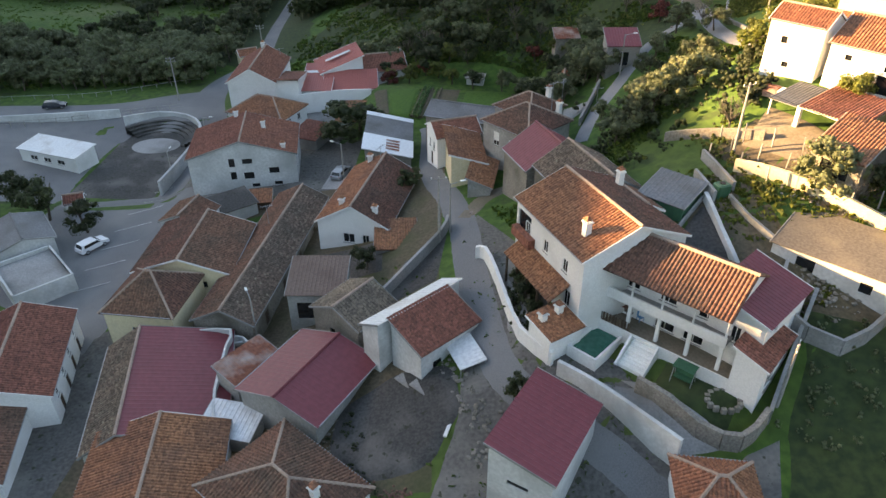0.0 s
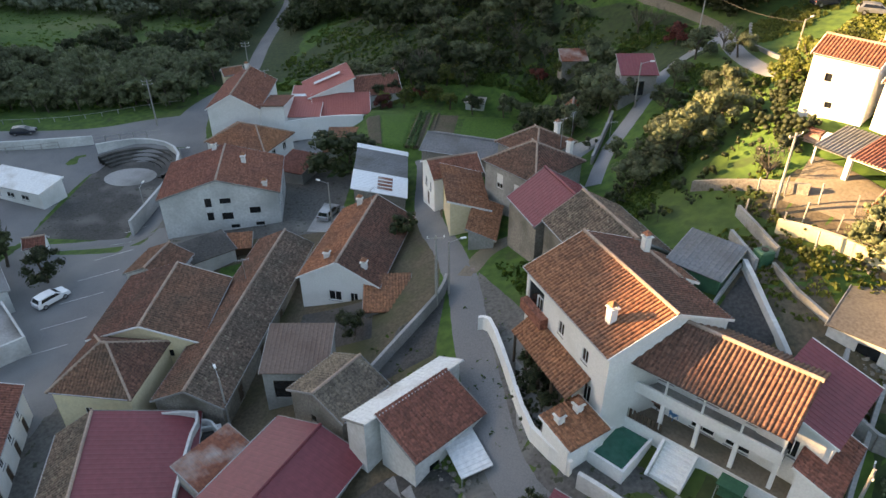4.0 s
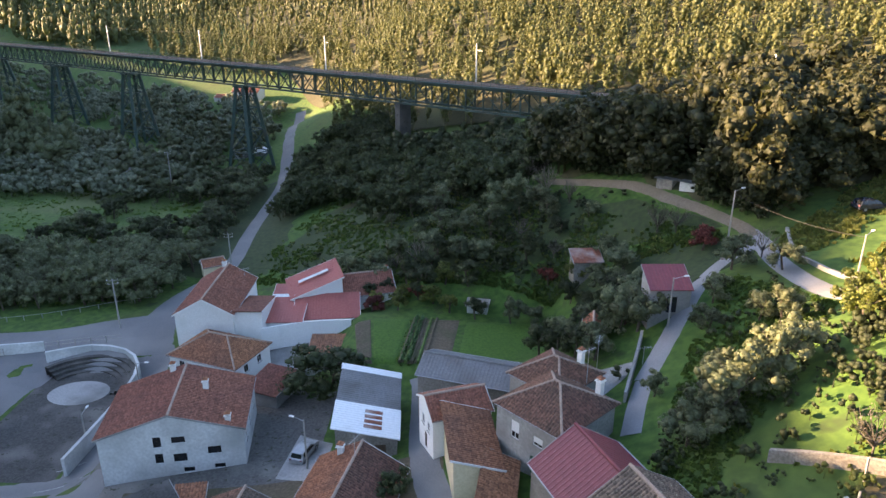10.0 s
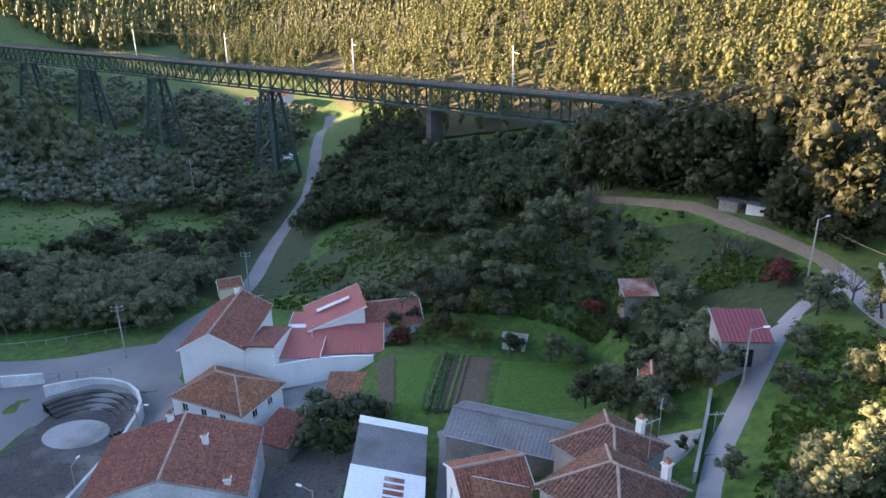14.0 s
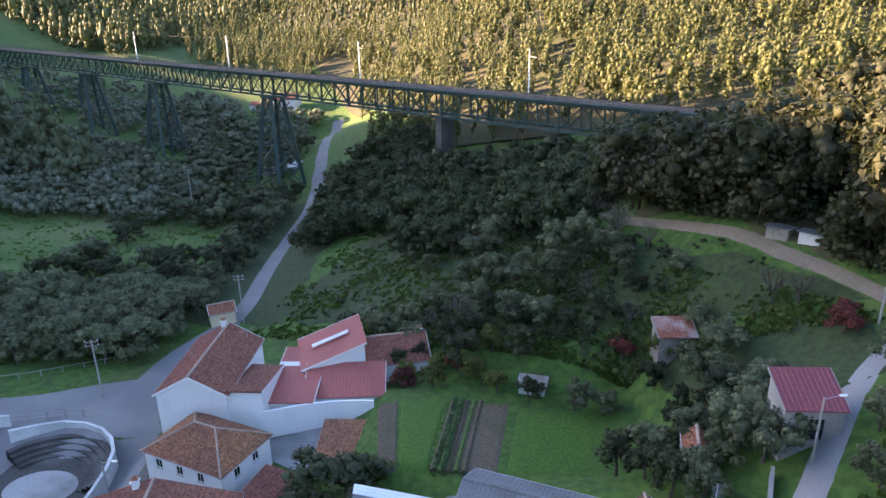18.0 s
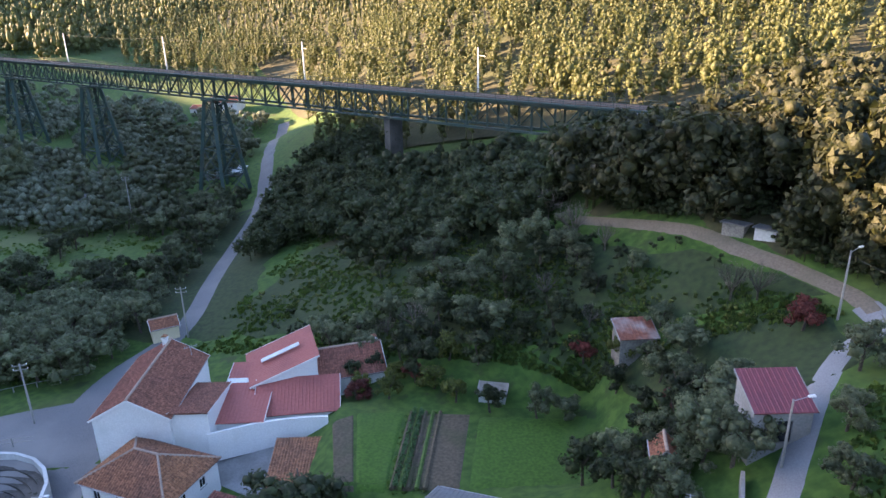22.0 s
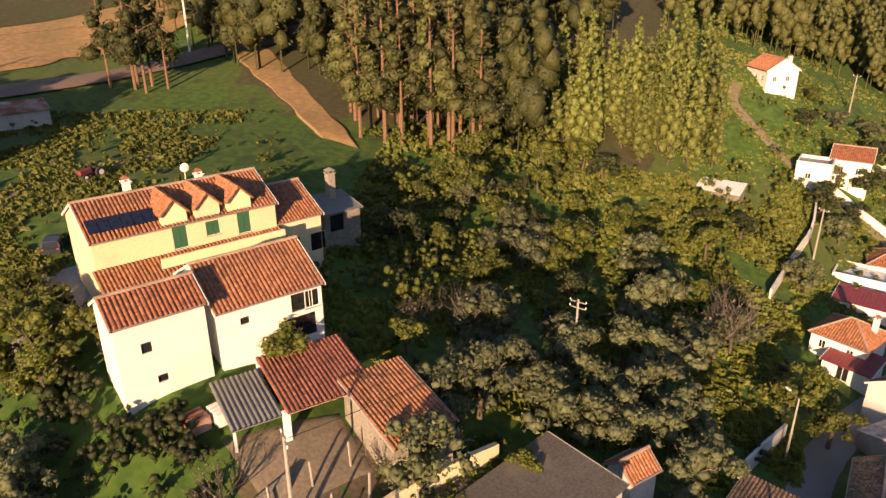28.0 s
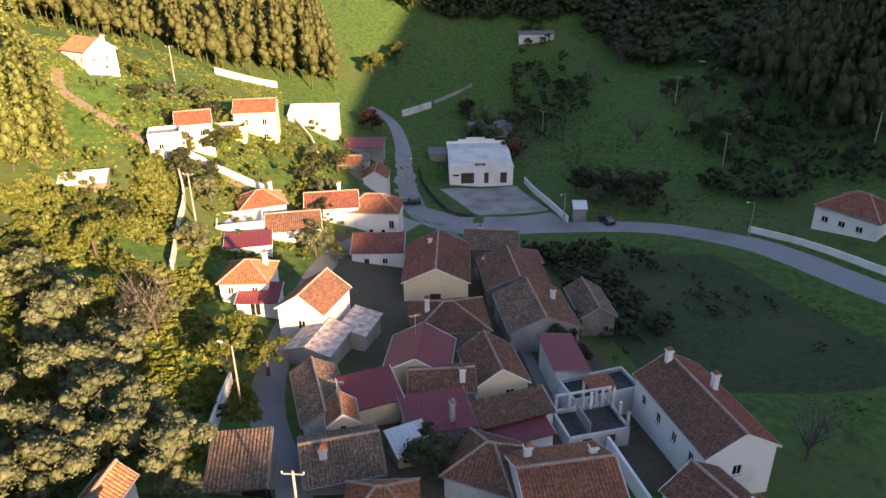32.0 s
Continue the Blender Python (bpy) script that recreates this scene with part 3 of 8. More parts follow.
def ribbon(name, pts, width, material, label, category, lift=0.07, cross=5, kind="structure"):
    """A road: points (x, y) or (x, y, width)."""
    line = smooth_line([(*q, width) if len(q) == 2 else q for q in pts])
    vs, fs = [], []
    for k, q in enumerate(line):
        d = line[min(k + 1, len(line) - 1)][:2] - line[max(k - 1, 0)][:2]
        nrm = np.array([-d[1], d[0]]) / (np.linalg.norm(d) + 1e-9)
        for c in range(cross):
            s = (c / (cross - 1) - 0.5) * q[2]
            x, y = q[:2] + nrm * s
            vs.append((x, y, ground_z(x, y) + lift - (0.25 if c in (0, cross - 1) else 0)))
    for k in range(len(line) - 1):
        for c in range(cross - 1):
            a = k * cross + c
            fs.append((a, a + 1, a + cross + 1, a + cross))
    return tagged(sheet(name, vs, fs, material), label, category, kind=kind)


def patch(name, corners, material, label, category, lift=0.06, n=14, kind="structure", edge=0.3, wob=0.0):
    """A paved or planted quadrilateral that follows the terrain."""
    a, b, c, d = [np.array(q, float) for q in corners]
    vs, fs = [], []
    for i in range(n + 1):
        for j in range(n + 1):
            u, v = i / n, j / n
            q = (1 - u) * (1 - v) * a + u * (1 - v) * b + u * v * c + (1 - u) * v * d
            if wob:
                swing_ = wob * min(1.0, 4 * max(abs(u - 0.5), abs(v - 0.5)) - 1) if max(abs(u - 0.5), abs(v - 0.5)) > 0.25 else 0.0
                q = q + swing_ * np.array((math.sin(q[1] * 0.31 + q[0] * 0.12) + math.sin(q[1] * 0.83), math.sin(q[0] * 0.27 + 1) + math.sin(q[0] * 0.71 + q[1] * 0.2))) * 0.5
            e = edge if i in (0, n) or j in (0, n) else 0
            vs.append((q[0], q[1], ground_z(*q) + lift - e))
    for i in range(n):
        for j in range(n):
            k = i * (n + 1) + j
            fs.append((k, k + n + 1, k + n + 2, k + 1))
    return tagged(sheet(name, vs, fs, material), label, category, kind=kind)


ribbon("road", [(20, 20), (14.5, 26), (9, 30.5), (5.5, 35), (4, 42), (2.8, 50), (2, 58), (0.2, 66), (-2.2, 74), (-3.2, 82), (-3.6, 92), (-4, 99)], 5.2, "asphalt", "worn grey asphalt lane winding between the houses", "road")
ribbon("road", [(2, 60), (5, 65), (9, 67.5), (12, 69)], 3.2, "dirt", "pale lane branching off beside the grey house", "road", 0.075)
ribbon("road", [(20.1, 82), (22.2, 85.2), (26, 90.8), (30, 96.3), (34.4, 101), (38.4, 103)], 3.4, "pale_asphalt", "narrow grey lane climbing past the red shed", "road")
ribbon("road", [(17, 74), (18.4, 78), (20.1, 82)], 3.0, "pale_asphalt", "narrow grey lane behind the houses", "road", 0.06)
ribbon("road", [(50, 81), (44, 81.5), (40.4, 84), (38.9, 89), (38.5, 95.6), (39.2, 102), (39.1, 107)], 3.6, "pale_asphalt", "worn grey lane round the hillside", "road", 0.09)
ribbon("road", [(39.2, 105.5), (39, 109), (36, 116), (31.6, 122.6), (24, 134.6), (17, 143.5)], 2.6, "dirt", "pale earth road round the hillside", "road", 0.1)
ribbon("road", [(-44, 96, 10), (-46, 108, 11), (-50, 120, 10), (-51, 135, 7.5), (-47.5, 152, 6.4), (-49, 170, 6.4), (-51, 188, 6.4), (-51.5, 212, 6.4), (-57, 240, 6.4), (-66, 290, 6.4), (-72, 330, 6.4)], 6, "asphalt", "grey asphalt road running under the viaduct", "road")
ribbon("road", [(-50, 124), (-66, 119.5), (-85, 117), (-120, 112), (-170, 100)], 8.5, "asphalt", "wide grey road beside the sports court", "road", 0.08)
ribbon("road", [(-46, 30), (-42, 50), (-41, 62), (-42, 75), (-44, 98)], 11, "asphalt", "grey asphalt yard beside the old houses", "road", 0.05)
ribbon("railway_bed", [(28, 177.5), (40, 169), (58, 154), (77, 138), (95, 124.5), (128, 101), (165, 76)], 5.5, "ballast", "rust-brown ballast of the single railway track", "railway", 0.6)
patch("pavement", [(-64, 58), (-41, 44), (-38.5, 88), (-63, 84)], "asphalt", "wide worn asphalt yard", "yard", 0.05)
patch("soil", [(-48, 20), (-36, 20), (-36, 82), (-46, 58)], "alley", "trodden dark cement lane between the houses", "yard", 0.02, 18)
patch("soil", [(0, 14), (24, 12), (17, 32), (3, 64)], "alley", "trodden grey cement ground beside the lane", "yard", 0.02, 20)
patch("soil", [(-37, 24), (1.5, 22), (0.5, 82), (-38, 82)], "soil", "bare dark earth between the old houses", "yard", 0.03, 24)
patch("soil", [(14, -12), (33, 20), (96, -24), (72, -46)], "soil", "bare dark earth between the village houses", "yard", 0.03, 24)
patch("soil", [(26, 58), (38, 44), (43, 48), (33, 62)], "soil", "dry bare earth of the vine terraces", "terrace", 0.04, 12)
patch("soil", [(28, 36), (34, 30), (41, 40), (36, 48)], "soil", "rubble and bare earth behind the houses", "yard", 0.03, 12)
ribbon("track", [(51, 86), (54.5, 91.5), (58.5, 95.6), (64, 97.8), (70, 96), (78, 91), (86, 85.5)], 3.4, "dirt", "pale earth track over the hilltop", "road", 0.1)
for k in range(7):
    x0, y0 = -45 - k * 0.2, 58 + k * 5
    b = patch("road_marking", [(x0 - 2.4, y0 - 1.2), (x0 + 2.2, y0 + 1.0), (x0 + 2.2, y0 + 1.12), (x0 - 2.4, y0 - 1.08)], "marking", "faded white line on the asphalt yard", "road marking", 0.13, 6, edge=0.0)

patch("forest_floor", [(-16, 222), (256, 64), (560, 640), (-330, 900)], "litter", "brown leaf litter under the far woods", "ground", 0.9, 70)
patch("forest_floor", [(104, 80), (112, 20), (300, -20), (240, 170)], "litter", "brown needle litter under the pines", "ground", 0.25, 40, wob=3)
patch("forest_floor", [(16, 146), (42, 112), (72, 112), (62, 150)], "litter", "dark litter under the tall oaks", "ground", 0.12, 24, wob=2)
patch("forest_floor", [(-30, 172), (14, 150), (34, 160), (-10, 214)], "litter", "dark litter under the oak wood", "ground", 0.1, 24, wob=2)


# darker-coloured sheets over the grass carry the slope's shade in their colour
patch("slope_grass", [(-44, 148), (17, 117), (39, 110), (-22, 188)], "shade_toned_grass", "green grass coloured dark for the shade on the slope", "grass", 0.05, 40, wob=1.5)
patch("slope_grass", [(-62, 146), (-38, 142), (-36, 222), (-70, 222)], "shade_toned_grass", "grass coloured darker along the valley road", "grass", 0.04, 30, wob=1.5)
patch("slope_grass", [(24, 94), (36.6, 99), (36.6, 110), (16, 117)], "shade_toned_grass", "green grass coloured dark for shade between lane and earth road", "grass", 0.05, 24, wob=0.6)


# ---- houses ----
def slope_mesh(L, W, a, b, prof, thick=0.1):
    """A roof slope in its own frame: x along the eave, y up the slope, z out. The ridge spans a to b at y = W; tiles or sheet ribs run up the slope."""
    pitch, amp = {"tile": (0.32, 0.11), "sheet": (0.42, 0.035), "smooth": (0.5, 0.012), "flat": (2.0, 0.0)}[prof]
    n = max(2, int(L / pitch))
    us = []
    shape = ((0.0, 0.0), (0.16, 0.75), (0.4, 1.0), (0.64, 0.75), (0.8, 0.0)) if prof == "tile" else ((0.0, 0.0), (0.1, 1.0), (0.3, 1.0), (0.4, 0.0)) if prof in ("sheet", "smooth") else ((0.0, 0.0),)
    for k in range(n):
        us += [((k + f) * L / n, h * amp) for f, h in shape]
    us.append((L, 0.0))

    def top(u):
        return W * max(0.0, min(1.0, u / a if a > 1e-6 else 1.0, (L - u) / (L - b) if L - b > 1e-6 else 1.0))

    rows = 1 if prof == "flat" else 3
    vs, fs = [], []
    rng = random.Random(int(L * 100 + W * 10))
    for u, h in us:
        for r in range(rows + 1):
            vs.append((u, top(u) * r / rows, h + (rng.uniform(-0.012, 0.012) if prof == "tile" else 0)))
    c = rows + 1
    for k in range(len(us) - 1):
        for r in range(rows):
            fs.append((k * c + r, (k + 1) * c + r, (k + 1) * c + r + 1, k * c + r + 1))
    base = len(vs)
    for u, v in ((0, 0), (L, 0), (b, W), (a, W)):
        vs += [(u, v, -0.005), (u, v, -thick)]
    for k in range(4):
        p, q = base + 2 * k, base + 2 * ((k + 1) % 4)
        fs.append((p + 1, q + 1, q, p))
    fs.append((base + 7, base + 5, base + 3, base + 1))
    me = bpy.data.meshes.new("roof")
    me.from_pydata(vs, [], fs)
    me.validate()
    return me


def slope(parent, eave0, eave1, top0, top1, material, prof, name="roof", label=""):
    """Lays a slope between an eave line and a ridge line (points in the parent's frame, seen from outside with the eave below)."""
    e0, e1, t0, t1 = map(Vector, (eave0, eave1, top0, top1))
    x = (e1 - e0).normalized()
    up = t0 - e0
    y = (up - x * up.dot(x)).normalized()
    W = up.dot(y)
    me = slope_mesh((e1 - e0).length, W, (t0 - e0).dot(x), (t1 - e0).dot(x), prof)
    me.materials.append(M[material])
    ob = new(name, me)
    ob.parent = parent
    z = x.cross(y)
    ob.matrix_local = Matrix(((x.x, y.x, z.x, e0.x), (x.y, y.y, z.y, e0.y), (x.z, y.z, z.z, e0.z), (0, 0, 0, 1)))
    if label:
        ob["label"] = label
    return ob


def wall_panel(bm, origin, ux, width, height, holes, depth=0.14):
    """An upright wall face with recessed openings; holes are (u, v, w, h)."""
    o, ux = Vector(origin), Vector(ux)
    inward = Vector((-ux.y, ux.x, 0))
    us = sorted({0.0, width, *[min(max(h[0] - h[2] / 2, 0), width) for h in holes], *[min(max(h[0] + h[2] / 2, 0), width) for h in holes]})
    vs = sorted({0.0, height, *[max(h[1], 0) for h in holes], *[min(h[1] + h[3], height) for h in holes]})

    def pt(u, v, d=0.0):
        return bm.verts.new(o + ux * u + Vector((0, 0, v)) + inward * d)

    for i in range(len(us) - 1):
        for j in range(len(vs) - 1):
            mu, mv = (us[i] + us[i + 1]) / 2, (vs[j] + vs[j + 1]) / 2
            if any(abs(mu - h[0]) < h[2] / 2 and h[1] < mv < h[1] + h[3] for h in holes):
                continue
            bm.faces.new((pt(us[i], vs[j]), pt(us[i + 1], vs[j]), pt(us[i + 1], vs[j + 1]), pt(us[i], vs[j + 1])))
    for u, v, w, h in holes:
        a, b = u - w / 2, u + w / 2
        ring = ((a, v), (b, v), (b, v + h), (a, v + h))
        for k in range(4):
            p, q = ring[k], ring[(k + 1) % 4]
            bm.faces.new((pt(*p), pt(*q), pt(*q, depth), pt(*p, depth)))


WIN_MESH = {}


def window(parent, origin, ux, u, v, w, h, kind):
    """A window or door set back in its opening: frame, panes, sill, and blind or shutters where they show."""
    o, ux = Vector(origin), Vector(ux)
    m = Matrix(((ux.x, -ux.y, 0, 0), (ux.y, ux.x, 0, 0), (0, 0, 1, 0), (0, 0, 0, 1)))
    m.translation = o + ux * u + Vector((0, 0, v))

    def child(name, key, make, material, par):
        key = (key, round(w, 2), round(h, 2), material)
        if key not in WIN_MESH:
            bm = bmesh.new()
            make(bm)
            me = bpy.data.meshes.new(name)
            bm.to_mesh(me)
            bm.free()
            me.materials.append(M[material])
            WIN_MESH[key] = me
        ob = new(name, WIN_MESH[key])
        ob.parent = par
        return ob

    def frame_bm(bm):
        t = 0.07
        box(bm, -w / 2, 0.06, 0, -w / 2 + t, 0.12, h)
        box(bm, w / 2 - t, 0.06, 0, w / 2, 0.12, h)
        box(bm, -w / 2 + t, 0.06, 0, w / 2 - t, 0.12, t)
        box(bm, -w / 2 + t, 0.06, h - t, w / 2 - t, 0.12, h)
        if kind in ("win", "blind", "shut"):
            box(bm, -0.03, 0.065, t, 0.03, 0.115, h - t)

    if kind in ("door", "garage", "wood", "green_door"):
        material = {"door": "wood", "garage": "metal", "wood": "wood", "green_door": "green"}[kind]

        def door_bm(bm):
            box(bm, -w / 2, 0.08, 0, w / 2, 0.13, h)
            for k in range(2):
                s = -w / 4 + k * w / 2
                box(bm, s - w / 5, 0.06, h * 0.12, s + w / 5, 0.08, h * 0.45)
                box(bm, s - w / 5, 0.06, h * 0.55, s + w / 5, 0.08, h * 0.9)

        ob = child("door", "door" + kind, door_bm, material, parent)
        ob.matrix_local = m
        child("door_handle", "handle", lambda bm: box(bm, w * 0.36, 0.0, h * 0.46, w * 0.42, 0.06, h * 0.5), "metal", ob)
        return
    if kind == "hole":
        ob = child("window", "hole", lambda bm: box(bm, -w / 2, 0.13, 0, w / 2, 0.15, h), "glass", parent)
        ob.matrix_local = m
        return
    ob = child("window", "frame" + kind, frame_bm, "frame", parent)
    ob.matrix_local = m
    child("pane", "pane", lambda bm: box(bm, -w / 2 + 0.05, 0.085, 0.05, w / 2 - 0.05, 0.1, h - 0.05), "glass", ob)
    child("window_sill", "sill", lambda bm: box(bm, -w / 2 - 0.08, -0.06, -0.07, w / 2 + 0.08, 0.06, -0.005), "concrete", ob)
    if kind == "blind":
        child("blind", "blind", lambda bm: box(bm, -w / 2 + 0.07, 0.05, h * 0.35, w / 2 - 0.07, 0.062, h - 0.06), "frame", ob)
    if kind == "shut":
        child("shutter", "shut", lambda bm: (box(bm, -w / 2 + 0.05, 0.03, 0.04, -0.01, 0.058, h - 0.04), box(bm, 0.01, 0.03, 0.04, w / 2 - 0.05, 0.058, h - 0.04)), "green", ob)


def chimney(parent, x, y, z0, z1, s=0.6, material="white", cap="tile_orange"):
    c = part("chimney", boxed(x - s / 2, y - s / 2, z0, x + s / 2, y + s / 2, z1, bevel=0.02), material, parent)
    bm = bmesh.new()
    box(bm, x - s / 2 - 0.1, y - s / 2 - 0.1, z1, x + s / 2 + 0.1, y + s / 2 + 0.1, z1 + 0.08)
    for sx in (-1, 1):
        for sy in (-1, 1):
            box(bm, x + sx * s * 0.35 - 0.05, y + sy * s * 0.35 - 0.05, z1 + 0.08, x + sx * s * 0.35 + 0.05, y + sy * s * 0.35 + 0.05, z1 + 0.3)
    p = part("cap_stand", bm, material, c)
    bm = bmesh.new()
    bmesh.ops.create_cone(bm, cap_ends=True, segments=4, radius1=s * 0.85, radius2=0.1, depth=0.28, matrix=Matrix.Translation((x, y, z1 + 0.44)) @ Matrix.Rotation(radians(45), 4, "Z"))
    part("cap", bm, cap, c)
    return p


def house(label, cx, cy, ang, L, D, z0, eave, ridge, roof="gable", tiles="tile_brown", wall="white", prof="tile", over=0.35, wins=(), chims=(), rf=0.5, name="house", category="house", group="", trim=True, tiles2=None, prof2=None):
    """A house with its long side along ang. z0 ground, eave and ridge heights above sea. Sides: 0 along -y, 1 at +x, 2 along +y, 3 at -x.
    wins: (side, along, up from z0, width, height, kind). rf: how far across the ridge stands. roof: gable, hip, shed (high at +y) or flat."""
    e = thing(name, pose(cx, cy, z0, 0, 0, ang), label, category, group)
    he, hr = eave - z0, ridge - z0
    foot = 2.5
    sides = [((-L / 2, -D / 2, 0), (1, 0, 0), L), ((L / 2, -D / 2, 0), (0, 1, 0), D), ((L / 2, D / 2, 0), (-1, 0, 0), L), ((-L / 2, D / 2, 0), (0, -1, 0), D)]
    yr = -D / 2 + rf * D
    heights = [he, he, hr if roof == "shed" else he, he]
    tops = list(heights)
    if roof == "flat":
        tops = [hr + 0.0] * 4
    for s, (o, ux, wd) in enumerate(sides):
        bm = bmesh.new()
        holes = [(w[1], w[2], w[3], w[4]) for w in wins if w[0] == s]
        wall_panel(bm, o, ux, wd, tops[s], holes)
        o, ux = Vector(o), Vector(ux)
        lo = o - Vector((0, 0, foot))
        bm.faces.new([bm.verts.new(q) for q in (lo, lo + ux * wd, o + ux * wd, o)])
        if s in (1, 3) and roof == "gable":
            mid = yr + D / 2 if s == 1 else D / 2 - yr
            bm.faces.new([bm.verts.new(q) for q in (o + Vector((0, 0, he)), o + ux * wd + Vector((0, 0, he)), o + ux * mid + Vector((0, 0, hr - 0.05)))])
        if s in (1, 3) and roof == "shed":
            hi = o + ux * wd if s == 1 else o
            bm.faces.new([bm.verts.new(q) for q in (o + Vector((0, 0, he)), o + ux * wd + Vector((0, 0, he)), hi + Vector((0, 0, hr - 0.05)))])
        part("wall", bm, wall, e)
        for w in wins:
            if w[0] == s:
                window(e, sides[s][0], sides[s][1], *w[1:])
    bm = bmesh.new()
    box(bm, -L / 2 + 0.16, -D / 2 + 0.16, -foot, L / 2 - 0.16, D / 2 - 0.16, min(he, hr) - 0.25)
    part("inner_core", bm, "dark_concrete", e)
    ox, oy = over * 0.6, over
    x0, x1 = -L / 2 - ox, L / 2 + ox
    t2, p2 = tiles2 or tiles, prof2 or prof
    if roof == "gable":
        g0, g1 = (hr - he) / (yr + D / 2), (hr - he) / (D / 2 - yr)
        za, zb = he - oy * g0 + 0.1, he - oy * g1 + 0.1
        slope(e, (x0, -D / 2 - oy, za), (x1, -D / 2 - oy, za), (x0, yr, hr + 0.1), (x1, yr, hr + 0.1), tiles, prof)
        slope(e, (x1, D / 2 + oy, zb), (x0, D / 2 + oy, zb), (x1, yr, hr + 0.1), (x0, yr, hr + 0.1), t2, p2)
        part("ridge_cap", cyl(bmesh.new(), (x0 - 0.02, yr, hr + 0.12), (x1 + 0.02, yr, hr + 0.14), 0.16, seg=8), "mortar" if prof == "tile" else tiles, e)
    elif roof == "hip":
        run = min(D / 2, L / 2 - 0.3)
        za = he - oy * (hr - he) / (D / 2) + 0.1
        hx = L / 2 - run
        ax, ay = L / 2 + oy, D / 2 + oy
        slope(e, (-ax, -ay, za), (ax, -ay, za), (-hx, 0, hr + 0.1), (hx, 0, hr + 0.1), tiles, prof)
        slope(e, (ax, ay, za), (-ax, ay, za), (hx, 0, hr + 0.1), (-hx, 0, hr + 0.1), tiles, prof)
        slope(e, (ax, -ay, za), (ax, ay, za), (hx, 0, hr + 0.1), (hx, 0.001, hr + 0.1), tiles, prof)
        slope(e, (-ax, ay, za), (-ax, -ay, za), (-hx, 0, hr + 0.1), (-hx, -0.001, hr + 0.1), tiles, prof)
        if hx > 0.1:
            part("ridge_cap", cyl(bmesh.new(), (-hx, 0, hr + 0.12), (hx, 0, hr + 0.14), 0.15, seg=8), "mortar" if prof == "tile" else tiles, e)
        for sx in (-1, 1):
            for sy in (-1, 1):
                part("hip_cap", cyl(bmesh.new(), (sx * ax, sy * ay, za + 0.06), (sx * hx, 0, hr + 0.14), 0.14, seg=6), "mortar" if prof == "tile" else tiles, e)
    elif roof == "shed":
        g = (hr - he) / D
        slope(e, (x0, -D / 2 - oy, he - oy * g + 0.1), (x1, -D / 2 - oy, he - oy * g + 0.1), (x0, D / 2 + oy, hr + oy * g + 0.1), (x1, D / 2 + oy, hr + oy * g + 0.1), tiles, prof)
    elif roof == "flat":
        part("roof_slab", boxed(-L / 2 + 0.2, -D / 2 + 0.2, hr - 0.7, L / 2 - 0.2, D / 2 - 0.2, hr - 0.45), tiles, e)
        bm = bmesh.new()
        for (o, ux, wd) in sides:
            o, ux = Vector(o), Vector(ux)
            n = Vector((-ux.y, ux.x, 0))
            beam(bm, o + n * 0.1 + Vector((0, 0, hr + 0.03)), o + n * 0.1 + ux * wd + Vector((0, 0, hr + 0.03)), 0.26, 0.1)
        part("parapet_cap", bm, wall, e)
    if trim and roof in ("gable", "shed"):
        vm = "frame" if wall in ("white", "cream") else "concrete"
        for sx in (-1, 1):
            if roof == "gable":
                part("verge_board", beam(bmesh.new(), (sx * (L / 2 + ox), -D / 2 - oy, za - 0.06), (sx * (L / 2 + ox), yr, hr + 0.04), 0.06, 0.2), vm, e)
                part("verge_board", beam(bmesh.new(), (sx * (L / 2 + ox), D / 2 + oy, zb - 0.06), (sx * (L / 2 + ox), yr, hr + 0.04), 0.06, 0.2), vm, e)
            else:
                part("verge_board", beam(bmesh.new(), (sx * (L / 2 + ox), -D / 2 - oy, he - oy * g + 0.04), (sx * (L / 2 + ox), D / 2 + oy, hr + oy * g + 0.04), 0.06, 0.2), vm, e)
    if trim and roof in ("gable", "hip"):
        for s in (-1, 1):
            part("gutter", cyl(bmesh.new(), (-L / 2, s * (D / 2 + oy), he - 0.05), (L / 2, s * (D / 2 + oy), he - 0.05), 0.06, seg=6), "metal", e)
    for c in chims:
        chimney(e, c[0], c[1], he - 0.2, hr + c[2] if len(c) < 4 else c[2] + hr, *(c[3:] if len(c) > 3 else ()))
    return e


def row(side, n, first, gap, up, w=0.95, h=1.15, kind="win"):
    return [(side, first + k * gap, up, w, h, kind) for k in range(n)]


# ---- the western village ----
# farmhouse with a weathered white gable above the sports court
house("large weathered white house with a red-brown tile roof", -32.6, 88.1, 100.3, 11.2, 15.8, 4.0, 9.3, 11.7, tiles="tile_red", wall="white_old",
      wins=[(3, 6.3, 3.6, 0.9, 1.4, "hole"), (3, 8.6, 4.0, 1.5, 0.85, "hole"), (3, 6.3, 1.5, 0.9, 1.3, "hole"), (3, 8.6, 1.5, 1.5, 1.1, "hole"), (3, 12.4, 2.2, 1.5, 1.0, "hole"), (3, 9.4, 0.05, 1.2, 0.6, "hole"), (3, 12.8, 0.2, 1.2, 0.6, "hole")] + row(0, 3, 2, 3.4, 2.4) + row(2, 3, 2, 3.4, 2.4),
      chims=[(5.0, 1.5, 0.5), (1.0, -3.0, 0.2), (-4.6, -6.2, -1.2)])
house("white house with a brown hipped tile roof", -33.5, 104.8, -20, 11, 8, 3.6, 8.0, 10.2, "hip", "tile_orange", "white", wins=row(1, 2, 2.5, 3, 2.6) + row(0, 3, 2, 3, 2.6))
